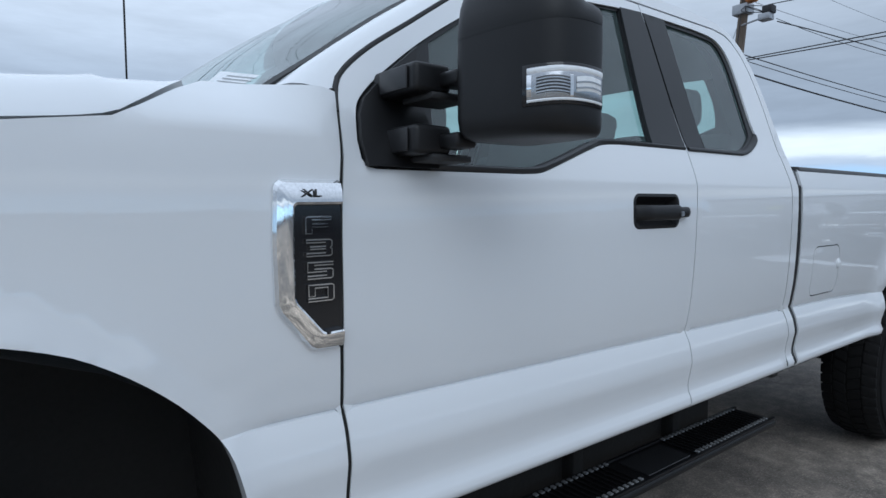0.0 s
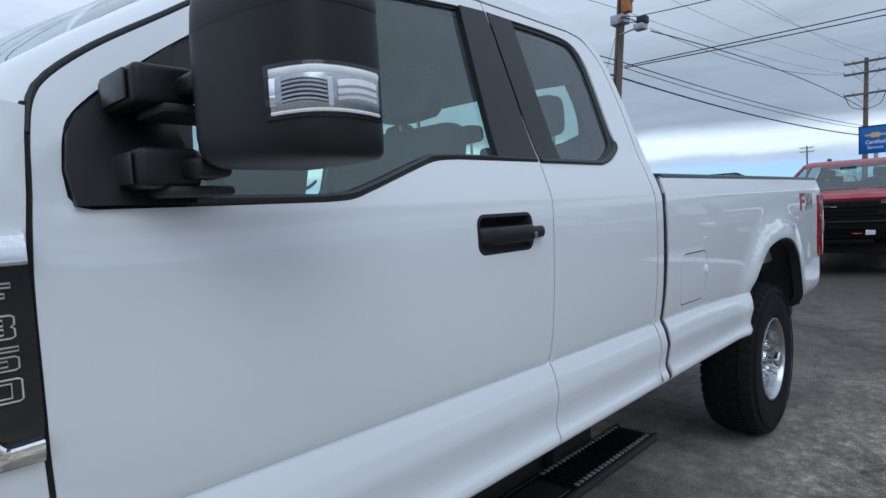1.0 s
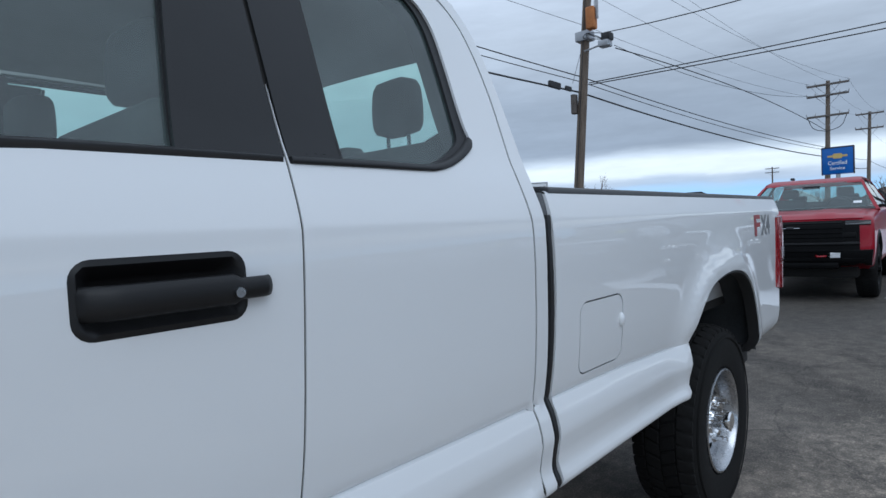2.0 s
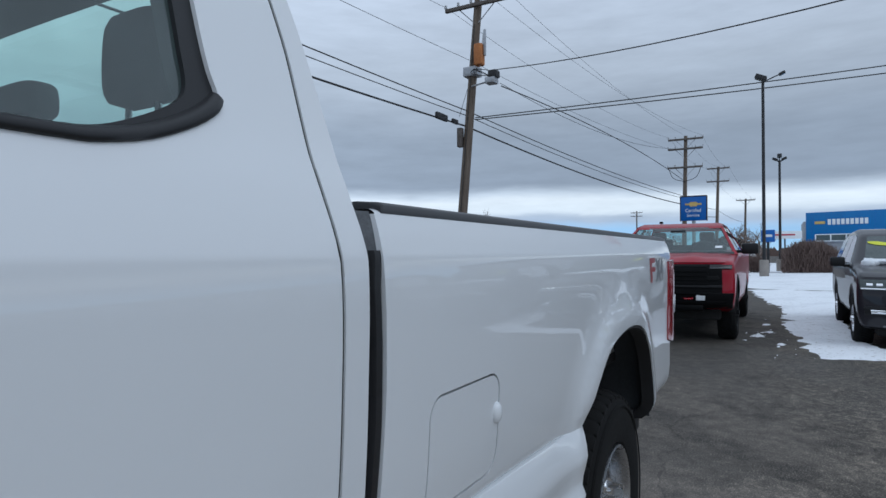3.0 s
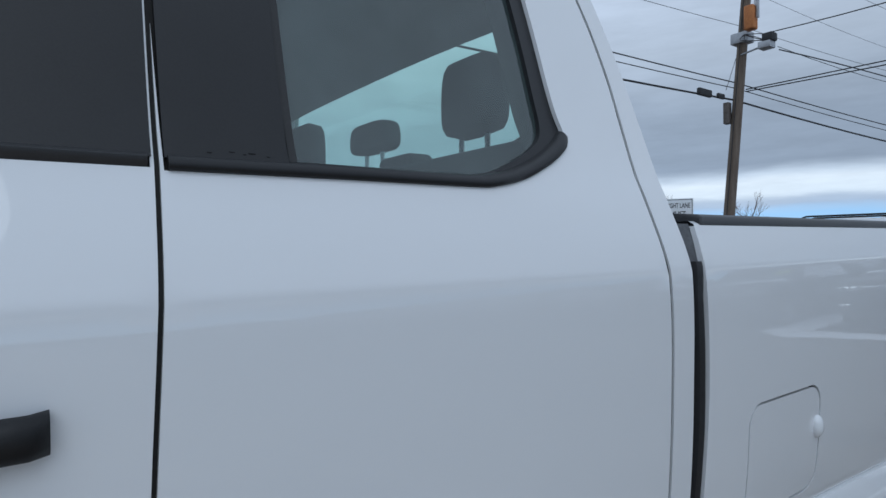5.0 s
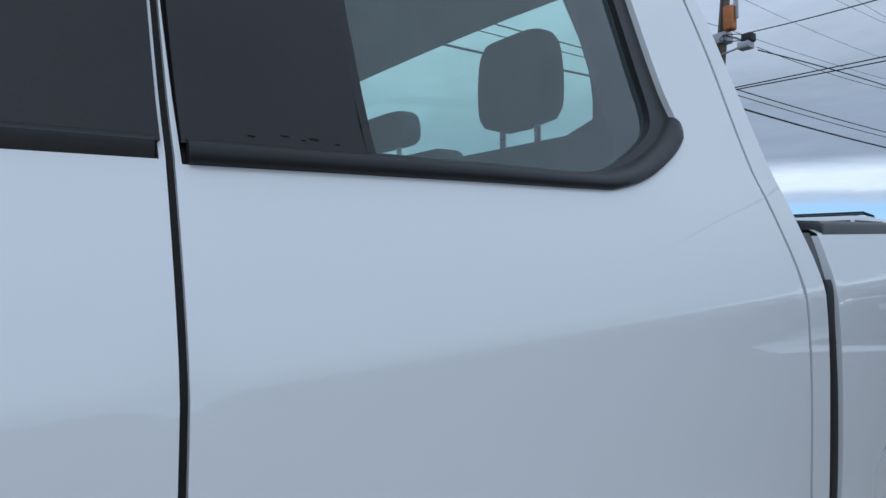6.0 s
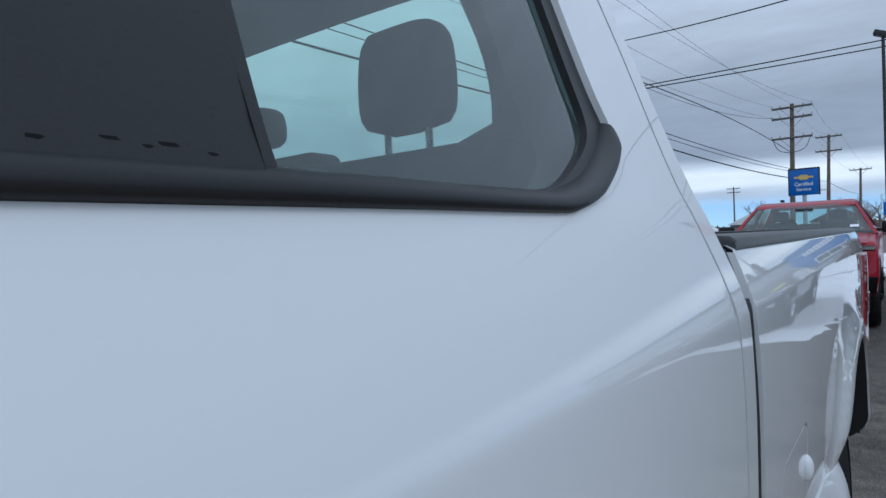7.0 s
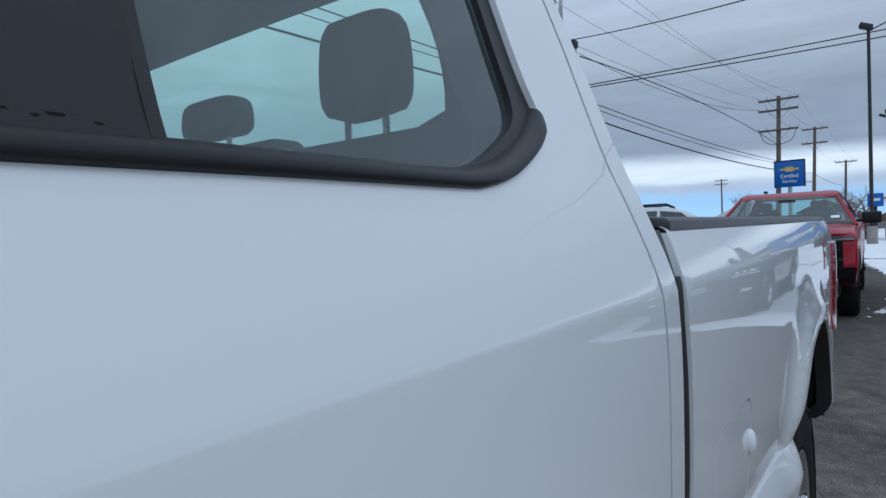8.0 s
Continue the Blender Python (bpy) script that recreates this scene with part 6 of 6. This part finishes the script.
red_pickup((11.35, 1.13, 0), 0.6)
grey_suv = suv((11.75, -2.36, 0), 0.0, GREY, "dark grey family suv with snow on its windscreen")
for x, y, a in ((11.9, -5.35, 1.5), (11.65, -8.4, -1.0), (11.8, -11.5, 0.5), (11.7, -14.5, -0.8), (11.95, -17.6, 1.0), (11.75, -20.7, 0.0), (11.6, -23.7, -1.2), (11.85, -26.8, 0.6)):
    tagged(copy_thing(grey_suv, pose(x, y, 0, 0, 0, a)), label="dark grey suv parked beside its twin, snow on the windscreen", group="parked grey suvs")
tagged(grey_suv, group="parked grey suvs")
estate = suv((20.4, 2.4, 0), 105.0, SILVER, "white estate suv with black roof rails, parked further off", snow=False, rack=True)
estate.matrix_world = pose(20.4, 2.4, 0, 0, 0, 105.0) @ Matrix.Scale(1.1, 4)


# ---- poles, wires, signs ----
def wire(points, r=0.012, sag=0.0):
    pts = [Vector(p) for p in points]
    made = []
    for a, b in zip(pts, pts[1:]):
        n = 16
        for k in range(n):
            s = k / n
            p = a.lerp(b, s)
            p.z -= sag * 4 * s * (1 - s)
            made.append(p)
    return tube(made + [pts[-1]], r, 6)


def crossarm(pole, x, y, z, half, pins=3):
    arm = part("crossarm", box(x - 0.06, y - half, z - 0.06, x + 0.06, y + half, z + 0.06, 0.01), ARMWOOD, pole)
    for k in range(pins):
        for sd in (-1, 1):
            yy = y + sd * half * (1 - 0.42 * k)
            ins = moved(weld(lathe([(0.0, 0.16), (0.03, 0.16), (0.05, 0.12), (0.035, 0.09), (0.055, 0.06), (0.035, 0.03), (0.03, 0.0)], 12, "z")), Matrix.Translation((x, yy, z + 0.06)))
            part("insulator", ins, PORCELAIN, arm)
    for sd in (-1, 1):
        part("brace", tube([(x + 0.07, y + sd * half * 0.55, z - 0.05), (x + 0.07, y + sd * 0.06, z - 0.6)], 0.018, 6), ZINC, arm)
    return arm


main_pole = thing("utility_pole", label="leaning weathered wooden utility pole carrying transformers and cables", category="utility pole")
PX = 19.6
lean = lambda z: 9.15 - 0.088 * z
part("pole", tube([(PX, lean(z), z) for z in np.linspace(-0.3, 10.9, 12)], 0.175, 14, 0.125), WOOD, main_pole)
crossarm(main_pole, PX - 0.16, lean(9.65), 9.65, 1.15)
tr = part("transformer", box(PX - 0.42, 7.98, 7.55, PX - 0.12, 8.27, 8.26, 0.05, 3), RUST, main_pole, "rust-orange transformer box")
part("bushing", tube([(PX - 0.27, 8.0, 8.22), (PX - 0.27, 7.93, 8.70)], 0.04, 10), PORCELAIN, tr)
part("arrester", box(PX - 0.30, 7.89, 7.85, PX - 0.22, 7.965, 8.72, 0.015), ZINC, tr)
part("bracket", box(PX - 0.20, 8.25, 7.30, PX + 0.20, 8.78, 7.62, 0.03), ZINC, main_pole, "pale metal equipment bracket")
sw = part("switch_box", box(PX - 0.45, 7.50, 6.88, PX - 0.1, 7.86, 7.10, 0.04, 2), ZINC, main_pole, "grey line switch")
part("switch_arm", tube([(PX - 0.2, 7.9, 7.0), (PX - 0.1, 8.55, 6.95)], 0.03, 8), ZINC, sw)
part("switch_lid", box(PX - 0.46, 7.44, 7.06, PX - 0.12, 7.74, 7.30, 0.04), CABLE, sw)
for k in range(5):
    y0 = 8.4 - 0.16 * k
    part("jumper", tube(curve([(PX - 0.2, 8.35, 7.5), (PX - 0.32, y0, 7.32 - 0.05 * (k % 2)), (PX - 0.25, 7.75, 7.15)], 0.1), 0.012, 5), CABLE, main_pole)
part("riser_box", box(PX - 0.25, lean(5.2) + 0.13, 4.95, PX - 0.05, lean(5.2) + 0.30, 5.6, 0.02), ARMWOOD, main_pole)
part("ground_wire", tube([(PX - 0.18, lean(z) - 0.02, z) for z in np.linspace(0.0, 9.0, 8)], 0.012, 5), CABLE, main_pole)
part("guy_strand", tube([(PX - 0.1, lean(6.8) + 0.1, 6.9), (PX - 0.1, lean(6.0) + 0.35, 6.0)], 0.012, 5), ZINC, main_pole)


def far_pole(x, y0, y1, top, arms, half):
    p = thing("utility_pole", label="distant wooden utility pole with crossarms", category="utility pole", group="distant utility poles")
    part("pole", tube([(x, y0, -0.2), (x, y1, top)], 0.17, 10, 0.11), WOOD, p)
    for z in arms:
        crossarm(p, x - 0.15, y1 + (y0 - y1) * (1 - z / top), z, half, 2)
    return p


second = far_pole(44.0, 5.22, 5.04, 9.15, (8.92, 8.28, 7.05), 1.08)
for sd in (-1, 1):
    part("jumper_loop", tube(curve([(43.8, 5.1 + sd * 1.0, 7.0), (43.8, 5.1 + sd * 0.7, 6.35), (43.8, 5.12, 6.1)], 0.2), 0.02, 5), CABLE, second)
far_pole(62.0, 4.86, 4.60, 9.35, (9.18, 7.97), 0.95)
far_pole(85.0, 3.62, 3.45, 8.15, (7.95,), 1.05)
far_pole(120.0, 24.0, 24.0, 9.5, (9.2, 8.5), 1.1)

LEFT = (-8.0, 12.2)
for name, pts, r, sag in (
        ("power_line", [(*LEFT, 10.6), (PX, 9.45, 9.8), (44, 6.05, 9.1), (62, 5.5, 9.3), (85, 4.4, 8.1)], 0.007, 0.55),
        ("power_line", [(*LEFT, 10.3), (PX, 7.72, 9.75), (44, 4.02, 9.1), (62, 3.7, 9.3), (85, 2.5, 8.1)], 0.007, 0.55),
        ("power_line", [(*LEFT, 11.3), (PX, lean(10.8), 11.0), (44, 5.1, 9.2), (62, 4.6, 9.4)], 0.007, 0.5),
        ("power_line", [(*LEFT, 9.0), (PX, 8.55, 7.85), (44, 6.1, 8.4)], 0.008, 0.3),
        ("power_line", [(PX, 7.5, 6.95), (44, 4.1, 8.4)], 0.009, 0.9),
        ("power_line", [(PX, 7.46, 6.85), (43.9, 5.2, 6.2)], 0.018, -0.35),
        ("phone_cable", [(*LEFT, 7.9), (PX, 8.70, 6.18), (44, 5.3, 5.2), (62, 4.8, 5.4), (85, 3.6, 5.2)], 0.017, 0.22),
        ("phone_cable", [(*LEFT, 7.55), (PX, 8.72, 6.02), (44, 5.35, 5.05)], 0.013, 0.25),
        ("phone_cable", [(*LEFT, 6.85), (PX, 8.78, 5.68), (44, 5.30, 4.62), (62, 4.85, 4.7)], 0.028, 0.28),
        ("service_cable", [(PX, 7.68, 7.42), (11.0, -9.5, 5.7)], 0.015, 0.50),
        ("service_cable", [(PX, 8.42, 5.92), (26.5, -10.0, 7.75)], 0.018, 0.10),
        ("service_cable", [(PX, 8.42, 5.86), (26.5, -10.0, 7.45)], 0.018, 0.12)):
    solo(name, wire(pts, r, sag), LINE if r < 0.0085 else CABLE, 40, label="thin black overhead cable strung between wooden poles", category="overhead cable", group="overhead cables")
splice = tagged(new("cable_splice_box", to_mesh("cable_splice_box", box(17.92, 8.89, 5.64, 18.60, 9.01, 5.86, 0.04, 2), CABLE, 35)), label="black splice box hung on a phone cable", category="splice box")
tagged(new("cable_splice_box", to_mesh("cable_splice_box", box(18.78, 8.80, 5.64, 19.14, 8.89, 5.80, 0.03, 2), CABLE, 35)), label="small black splice box hung on a phone cable", category="splice box")


def blue_sign():
    s = thing("pole_sign", label="square blue dealership sign with a gold plate on a post", category="sign")
    part("post", tube([(38.2, 3.88, -0.1), (38.2, 3.88, 3.3)], 0.10, 12), ZINC, s)
    cab = part("cabinet", box(38.05, 3.20, 3.20, 38.35, 4.57, 4.58, 0.04, 2), SIGNBLUE, s)
    part("frame", box(38.03, 3.17, 4.55, 38.37, 4.60, 4.62, 0.02), CABLE, cab)
    part("gold_plate", sheet([(3.45, 4.18), (3.66, 4.18), (3.72, 4.26), (4.05, 4.26), (4.10, 4.18), (4.32, 4.18), (4.32, 4.08), (4.10, 4.08), (4.05, 4.0), (3.72, 4.0), (3.66, 4.08), (3.45, 4.08)], [], lambda p: ([(38.035, y, z) for y, z in p], (-1, 0, 0)), 0.012, 0.3), GOLD, cab)
    face = lambda y0, z0: (lambda u, w, d: (38.040, y0 - u, z0 + w))
    part("sign_text", lettering("Certified", face(4.30, 3.68), 0.82, 0.20, bold=0.01), PALE, cab, smooth=None)
    part("sign_text", lettering("Service", face(4.22, 3.42), 0.66, 0.17, bold=0.01), PALE, cab, smooth=None)
    for a in np.linspace(0, 1, 2):
        part("side_trim", box(38.04, 3.17 + 1.39 * a, 3.18, 38.36, 3.21 + 1.39 * a, 4.6, 0.01), CABLE, cab)


blue_sign()


def lamp_post(x, y, h, heads, base_z, label):
    s = thing("lamp_post", label=label, category="lamp post", group="car park lamps")
    foot_ = weld(lathe([(0.0, 0.75), (0.21, 0.75), (0.24, 0.71), (0.25, -0.2)], 24, "z"))
    part("plinth", moved(foot_, Matrix.Translation((x, y, base_z))), CONCRETE, s, "brown concrete plinth")
    part("pole", tube([(x, y, base_z + 0.6), (x, y, h)], 0.095, 12, 0.075), CABLE, s)
    for a, rise, reach, size in heads:
        dx, dy = reach * math.cos(a), reach * math.sin(a)
        arm = part("bracket", tube([(x, y, h - 0.15), (x + dx * 0.6, y + dy * 0.6, h - 0.05 + rise * 0.6), (x + dx, y + dy, h + rise)], 0.035, 8), CABLE, s)
        head = box(-0.30 * size, -0.24 * size, -0.13 * size, 0.30 * size, 0.24 * size, 0.13 * size, 0.04 * size, 2)
        tilt_ = Matrix.Translation((x + dx, y + dy, h + rise)) @ Matrix.Rotation(a, 4, "Z") @ Matrix.Rotation(radians(-25), 4, "Y")
        lamp_ = part("lamp_head", moved(head, tilt_), CABLE, arm)
        part("lamp_face", moved(box(-0.22 * size, -0.18 * size, -0.145 * size, 0.22 * size, 0.18 * size, -0.131 * size), tilt_), FARGLASS, arm, "dim lamp glass", smooth=None)
    return s


lamp_post(40.0, 0.41, 11.2, ((math.pi / 2, 0.12, 0.10, 1.0), (-math.pi / 2, 0.22, 0.95, 0.55)), 0.2, "tall black twin-headed car park lamp post on a concrete plinth")
lamp_post(50.0, -0.36, 7.9, ((math.pi / 2, 0.1, 0.28, 0.6), (-math.pi / 2, 0.1, 0.28, 0.6), (math.pi, 0.3, 0.2, 0.6)), 0.15, "black car park lamp post with clustered heads")

lane = thing("road_sign", (22.2, 12.3, 0), 30.0, label="white rectangular lane sign with black lettering on a post", category="road sign")
part("post", box(0.01, -0.04, 0, 0.07, 0.04, 3.0, 0.01), ZINC, lane)
part("plate", box(-0.02, -0.53, 1.62, 0.0, 0.53, 3.02, 0.006), PALE, lane)
for y0, z0, y1, z1 in ((-0.50, 2.965, 0.50, 2.985), (-0.50, 1.65, 0.50, 1.67), (-0.50, 1.672, -0.48, 2.963), (0.48, 1.672, 0.50, 2.963)):
    part("border", box(-0.026, y0, z0, -0.021, y1, z1), INK, lane, smooth=None)
part("sign_text", lettering("RIGHT LANE", lambda u, w, d: (-0.025, 0.42 - u, 2.66 + w), 0.84, 0.19, bold=0.015), INK, lane, smooth=None)
part("sign_text", lettering("MUST", lambda u, w, d: (-0.025, 0.27 - u, 2.34 + w), 0.54, 0.20, bold=0.015), INK, lane, smooth=None)

# ---- dealership and distance ----
shop = thing("dealership_building", (75.0, 0, 0), label="blue-fronted dealership building with grey wings and white lettering", category="building")
FR = Matrix.Translation((4, -2.9, 0)) @ Matrix.Rotation(radians(-110), 4, "Z")
front = part("blue_front", moved(box(0, -0.4, 2.6, 7.4, 0.8, 5.75, 0.03), FR @ Matrix.Rotation(0, 4, "Z")), BLUE, shop)
for k in range(5):
    part("panel_joint", moved(box(0.6 + 1.45 * k, -0.412, 2.62, 0.62 + 1.45 * k, -0.401, 5.73), FR), SIGNBLUE, front, smooth=None)
part("wall", moved(box(0, 0, 0, 7.4, 0.8, 2.6, 0.02), FR), STUCCO, shop)
frame_ = part("window_band", moved(box(0.9, -0.44, 2.55, 5.4, -0.38, 3.35, 0.02), FR), PALE, shop)
for k in range(3):
    part("pane", moved(box(1.05 + 1.45 * k, -0.47, 2.65, 2.35 + 1.45 * k, -0.445, 3.25), FR), FARGLASS, frame_, smooth=None)
part("emblem", moved(box(0.9, -0.46, 4.45, 1.9, -0.405, 4.75, 0.05), FR), GOLD, front, "gold emblem plate")
for k in range(9):
    part("letter_bar", moved(box(2.15 + 0.42 * k, -0.46, 4.35, 2.45 + 0.42 * k, -0.405, 4.95, 0.01), FR), PALE, front, "white raised sign bar")
part("grey_wing", box(1.8, -40, 0, 14, -9.9, 5.0, 0.05), STUCCO, shop)
part("parapet", box(1.6, -40.2, 5.0, 14.2, -9.7, 5.45, 0.05), CABLE, shop)
part("side_wing", box(6, -9.7, 0, 14, -2.6, 4.9, 0.05), STUCCO, shop)


def shop_sign(name, x, y, z0, z1, w, mat, label, bar=None):
    s = thing(name, label=label, category="sign")
    part("post", box(x + 0.1, y - 0.08, 0, x + 0.25, y + 0.08, z0 + 0.1, 0.02), CABLE, s)
    part("board", box(x - 0.08, y - w / 2, z0, x + 0.08, y + w / 2, z1, 0.02), mat, s)
    if bar:
        part("sign_bar", box(x - 0.095, y - w * 0.3, z0 + (z1 - z0) * 0.42, x - 0.083, y + w * 0.3, z0 + (z1 - z0) * 0.62), bar, s, smooth=None)


shop_sign("roadside_sign", 46.0, 0.32, 2.05, 2.85, 0.80, SIGNBLUE, "small blue directional sign on a dark post", PALE)
shop_sign("roadside_sign", 78.0, -0.75, 2.9, 3.75, 3.3, PALE, "long white roadside sign with a red word bar", FLAGRED)


def bare_tree(x, y, h, seed, spread=1.0, z0=0.0, stout=1.0, mat=TWIG):
    rnd = random.Random(seed)
    t = thing("tree", (x, y, z0), label="leafless winter tree with fine bare twigs", category="tree", group="bare trees")
    trunk = tube([(0, 0, -0.2), (0.03 * h * rnd.uniform(-1, 1), 0.03 * h * rnd.uniform(-1, 1), h * 0.35), (0.05 * h * rnd.uniform(-1, 1), 0.05 * h * rnd.uniform(-1, 1), h * 0.6)], h * 0.022, 8, h * 0.012)
    part("trunk", trunk, BARK, t)
    crown = bmesh.new()

    def grow(p, d, l, r, n):
        q = p + d * l
        verts = []
        side = d.cross(Vector((0.3, 0.5, 0.8))).normalized() * r
        up = d.cross(side).normalized() * r
        ring0, ring1 = [], []
        for k in range(3):
            a = 2 * math.pi * k / 3
            o = side * math.cos(a) + up * math.sin(a)
            ring0.append(crown.verts.new(p + o))
            ring1.append(crown.verts.new(q + o * 0.55))
        for k in range(3):
            crown.faces.new((ring0[k], ring0[(k + 1) % 3], ring1[(k + 1) % 3], ring1[k]))
        if n:
            for _ in range(rnd.choice((2, 3, 3))):
                e = (d + Vector((rnd.uniform(-1, 1) * spread, rnd.uniform(-1, 1) * spread, rnd.uniform(-0.2, 0.7))) * 0.75).normalized()
                grow(p.lerp(q, rnd.uniform(0.6, 1.0)), e, l * rnd.uniform(0.6, 0.85), r * 0.58, n - 1)
    for k in range(6):
        a = 2 * math.pi * k / 6 + rnd.uniform(-0.4, 0.4)
        d = Vector((math.cos(a) * 0.6 * spread, math.sin(a) * 0.6 * spread, rnd.uniform(0.5, 1.0))).normalized()
        grow(Vector((0, 0, h * rnd.uniform(0.28, 0.58))), d, h * 0.20, h * 0.009 * stout, 4)
    part("crown", crown, mat, t, smooth=None)


for i, (x, y, h, sp) in enumerate(((60.0, 28.2, 6.2, 1.0), (62.0, 31.6, 4.6, 1.2), (64.0, 30.2, 4.2, 1.2), (58.0, 36.5, 6.5, 1.0), (60.0, 2.3, 4.4, 1.3), (58.0, 1.2, 3.8, 1.3), (63.0, 3.4, 4.0, 1.2), (95.0, 16.0, 6.0, 1.1), (90.0, 12.0, 5.0, 1.2))):
    bare_tree(x, y, h, 40 + i, sp, 0.0, 1.9 if y < 4 else 1.0, BRANCH if y < 4 else TWIG)


def hedge(x0, y0, x1, y1, h, seed, count):
    """A leafless brown hedge: thousands of fine stems over a low woody core."""
    rnd = random.Random(seed)
    pts, faces = [], []
    for _ in range(count):
        x, y = rnd.uniform(x0, x1), rnd.uniform(y0, y1)
        u = (y - y0) / (y1 - y0)
        top = h * (0.62 + 0.38 * math.sin(math.pi * u) + 0.10 * noise.noise((x, y * 1.3, seed)))
        z = rnd.uniform(0, top * 0.85)
        d = Vector((rnd.uniform(-0.5, 0.5), rnd.uniform(-0.5, 0.5), 1)).normalized() * rnd.uniform(0.25, 0.6)
        w = Vector((rnd.uniform(-1, 1), rnd.uniform(-1, 1), 0)).normalized() * 0.022
        i = len(pts)
        p = Vector((x, y, z))
        pts += [p - w, p + w, p + d + w * 0.3, p + d - w * 0.3]
        faces.append((i, i + 1, i + 2, i + 3))
    me = bpy.data.meshes.new("hedge")
    me.from_pydata(pts, [], faces)
    me.materials.append(TWIG)
    return tagged(new("hedge", me), label="brown leafless hedge before the dealership", category="hedge", kind="stuff")


hedge(45.5, -3.6, 48.0, -0.5, 2.1, 5, 9000)
hedge(47.0, 0.4, 49.0, 2.6, 1.0, 6, 2500)

flag = thing("flagpole", (70.0, -11.7, 0), label="tall pale flagpole with a striped flag hanging in folds", category="flagpole")
part("pole", tube([(0, 0, 0), (0, 0, 17.8)], 0.09, 10, 0.05), ZINC, flag)


def flag_band(v0, v1, u0, u1):
    loops = []
    for i in range(25):
        u = u0 + (u1 - u0) * i / 24
        row = []
        for j in range(3):
            v = v0 + (v1 - v0) * j / 2
            fold = 0.34 * math.sin(7 * u + 2.2 * v)
            row.append((fold, 0.1 + 2.4 * u * (1 - 0.35 * u) * (0.75 + 0.25 * math.cos(9 * u)) - 0.8 * v * u, 16.9 - 3.3 * v * (1 - 0.25 * u) - 2.9 * u ** 1.3))
        loops.append(row)
    return rings(loops, close=False, cap=False)


cloth = part("flag_cloth", flag_band(0, 0.54, 0.0, 0.40), FLAGBLUE, flag, "navy flag canton")
for k in range(13):
    part("stripe", flag_band(k / 13, (k + 1) / 13, 0.40 if k < 7 else 0.0, 1.0), FLAGRED if k % 2 == 0 else FLAGWHITE, cloth)


def house(x, y, turn, w, d, h, wall_mat, roof_mat):
    s = thing("house", (x, y, 0), turn, label="low distant building with a pale roof", category="house", group="distant buildings")
    part("wall", box(-w / 2, -d / 2, 0, w / 2, d / 2, h, 0.02), wall_mat, s)
    loops = [[(-w / 2 - 0.4, -d / 2 - 0.4, h), (-w / 2 - 0.4, 0, h + d * 0.28), (-w / 2 - 0.4, d / 2 + 0.4, h)], [(w / 2 + 0.4, -d / 2 - 0.4, h), (w / 2 + 0.4, 0, h + d * 0.28), (w / 2 + 0.4, d / 2 + 0.4, h)]]
    part("roof", rings(loops), roof_mat, s)
    for k in range(3):
        part("window", box(-w / 2 - 0.03, -d / 2 + d * (0.2 + 0.25 * k), h * 0.35, -w / 2 + 0.02, -d / 2 + d * (0.32 + 0.25 * k), h * 0.75), FARGLASS, s, smooth=None)


for x, y, tn, w, d, h, wm, rm in ((120, 36, 20, 12, 9, 2.6, PALE, SNOW), (135, 62, -10, 16, 10, 3.0, STUCCO, SNOW), (110, 18, 5, 10, 8, 2.4, CONCRETE, SNOW), (140, 9, 0, 14, 9, 2.6, PALE, CABLE), (150, 90, 15, 20, 10, 3.0, CONCRETE, SNOW)):
    house(x, y, tn, w, d, h, wm, rm)


def tree_line():
    rnd = random.Random(8)
    pts, faces = [], []
    for _ in range(5200):
        a = rnd.uniform(-3.14, 3.14)
        r = rnd.uniform(230, 300)
        x, y = r * math.cos(a), r * math.sin(a)
        h = 2.2 + 2.2 * max(0, noise.noise((a * 9, 0.3, 0))) + rnd.uniform(0, 1.3)
        w = rnd.uniform(0.8, 2.2)
        t = Vector((-math.sin(a), math.cos(a), 0)) * w
        i = len(pts)
        c = Vector((x, y, 0))
        pts += [c - t, c + t, c + t * 0.7 + Vector((0, 0, h * 0.7)), c + t * rnd.uniform(-0.3, 0.3) + Vector((0, 0, h)), c - t * 0.7 + Vector((0, 0, h * 0.6))]
        faces.append((i, i + 1, i + 2, i + 3, i + 4))
    me = bpy.data.meshes.new("far_woods")
    me.from_pydata(pts, [], faces)
    me.materials.append(TWIG)
    return tagged(new("far_woods", me), label="low line of bare woods along the horizon", category="woods", kind="stuff")


tree_line()
for x, y, h in ((82, -13.5, 8.0), (84, -15.5, 7.2)):
    t = thing("conifer", (x, y, 0), label="dark evergreen tree behind the dealership roof", category="tree", group="conifers")
    part("trunk", tube([(0, 0, 0), (0, 0, h * 0.9)], 0.16, 8, 0.04), BARK, t)
    rnd = random.Random(int(x))
    pts, faces = [], []
    for _ in range(1800):
        s = rnd.random() ** 0.7
        z = h * (0.15 + 0.85 * s)
        r = (1 - s) * h * 0.26 * rnd.uniform(0.2, 1) + 0.1
        a = rnd.uniform(0, 6.3)
        c = Vector((r * math.cos(a), r * math.sin(a), z))
        d = Vector((math.cos(a), math.sin(a), -0.4)) * 0.35
        w = Vector((-math.sin(a), math.cos(a), 0.1)) * 0.12
        i = len(pts)
        pts += [c - w, c + w, c + d]
        faces.append((i, i + 1, i + 2))
    me = bpy.data.meshes.new("crown")
    me.from_pydata(pts, [], faces)
    me.materials.append(EVERGREEN)
    o = new("crown", me)
    o.parent = t
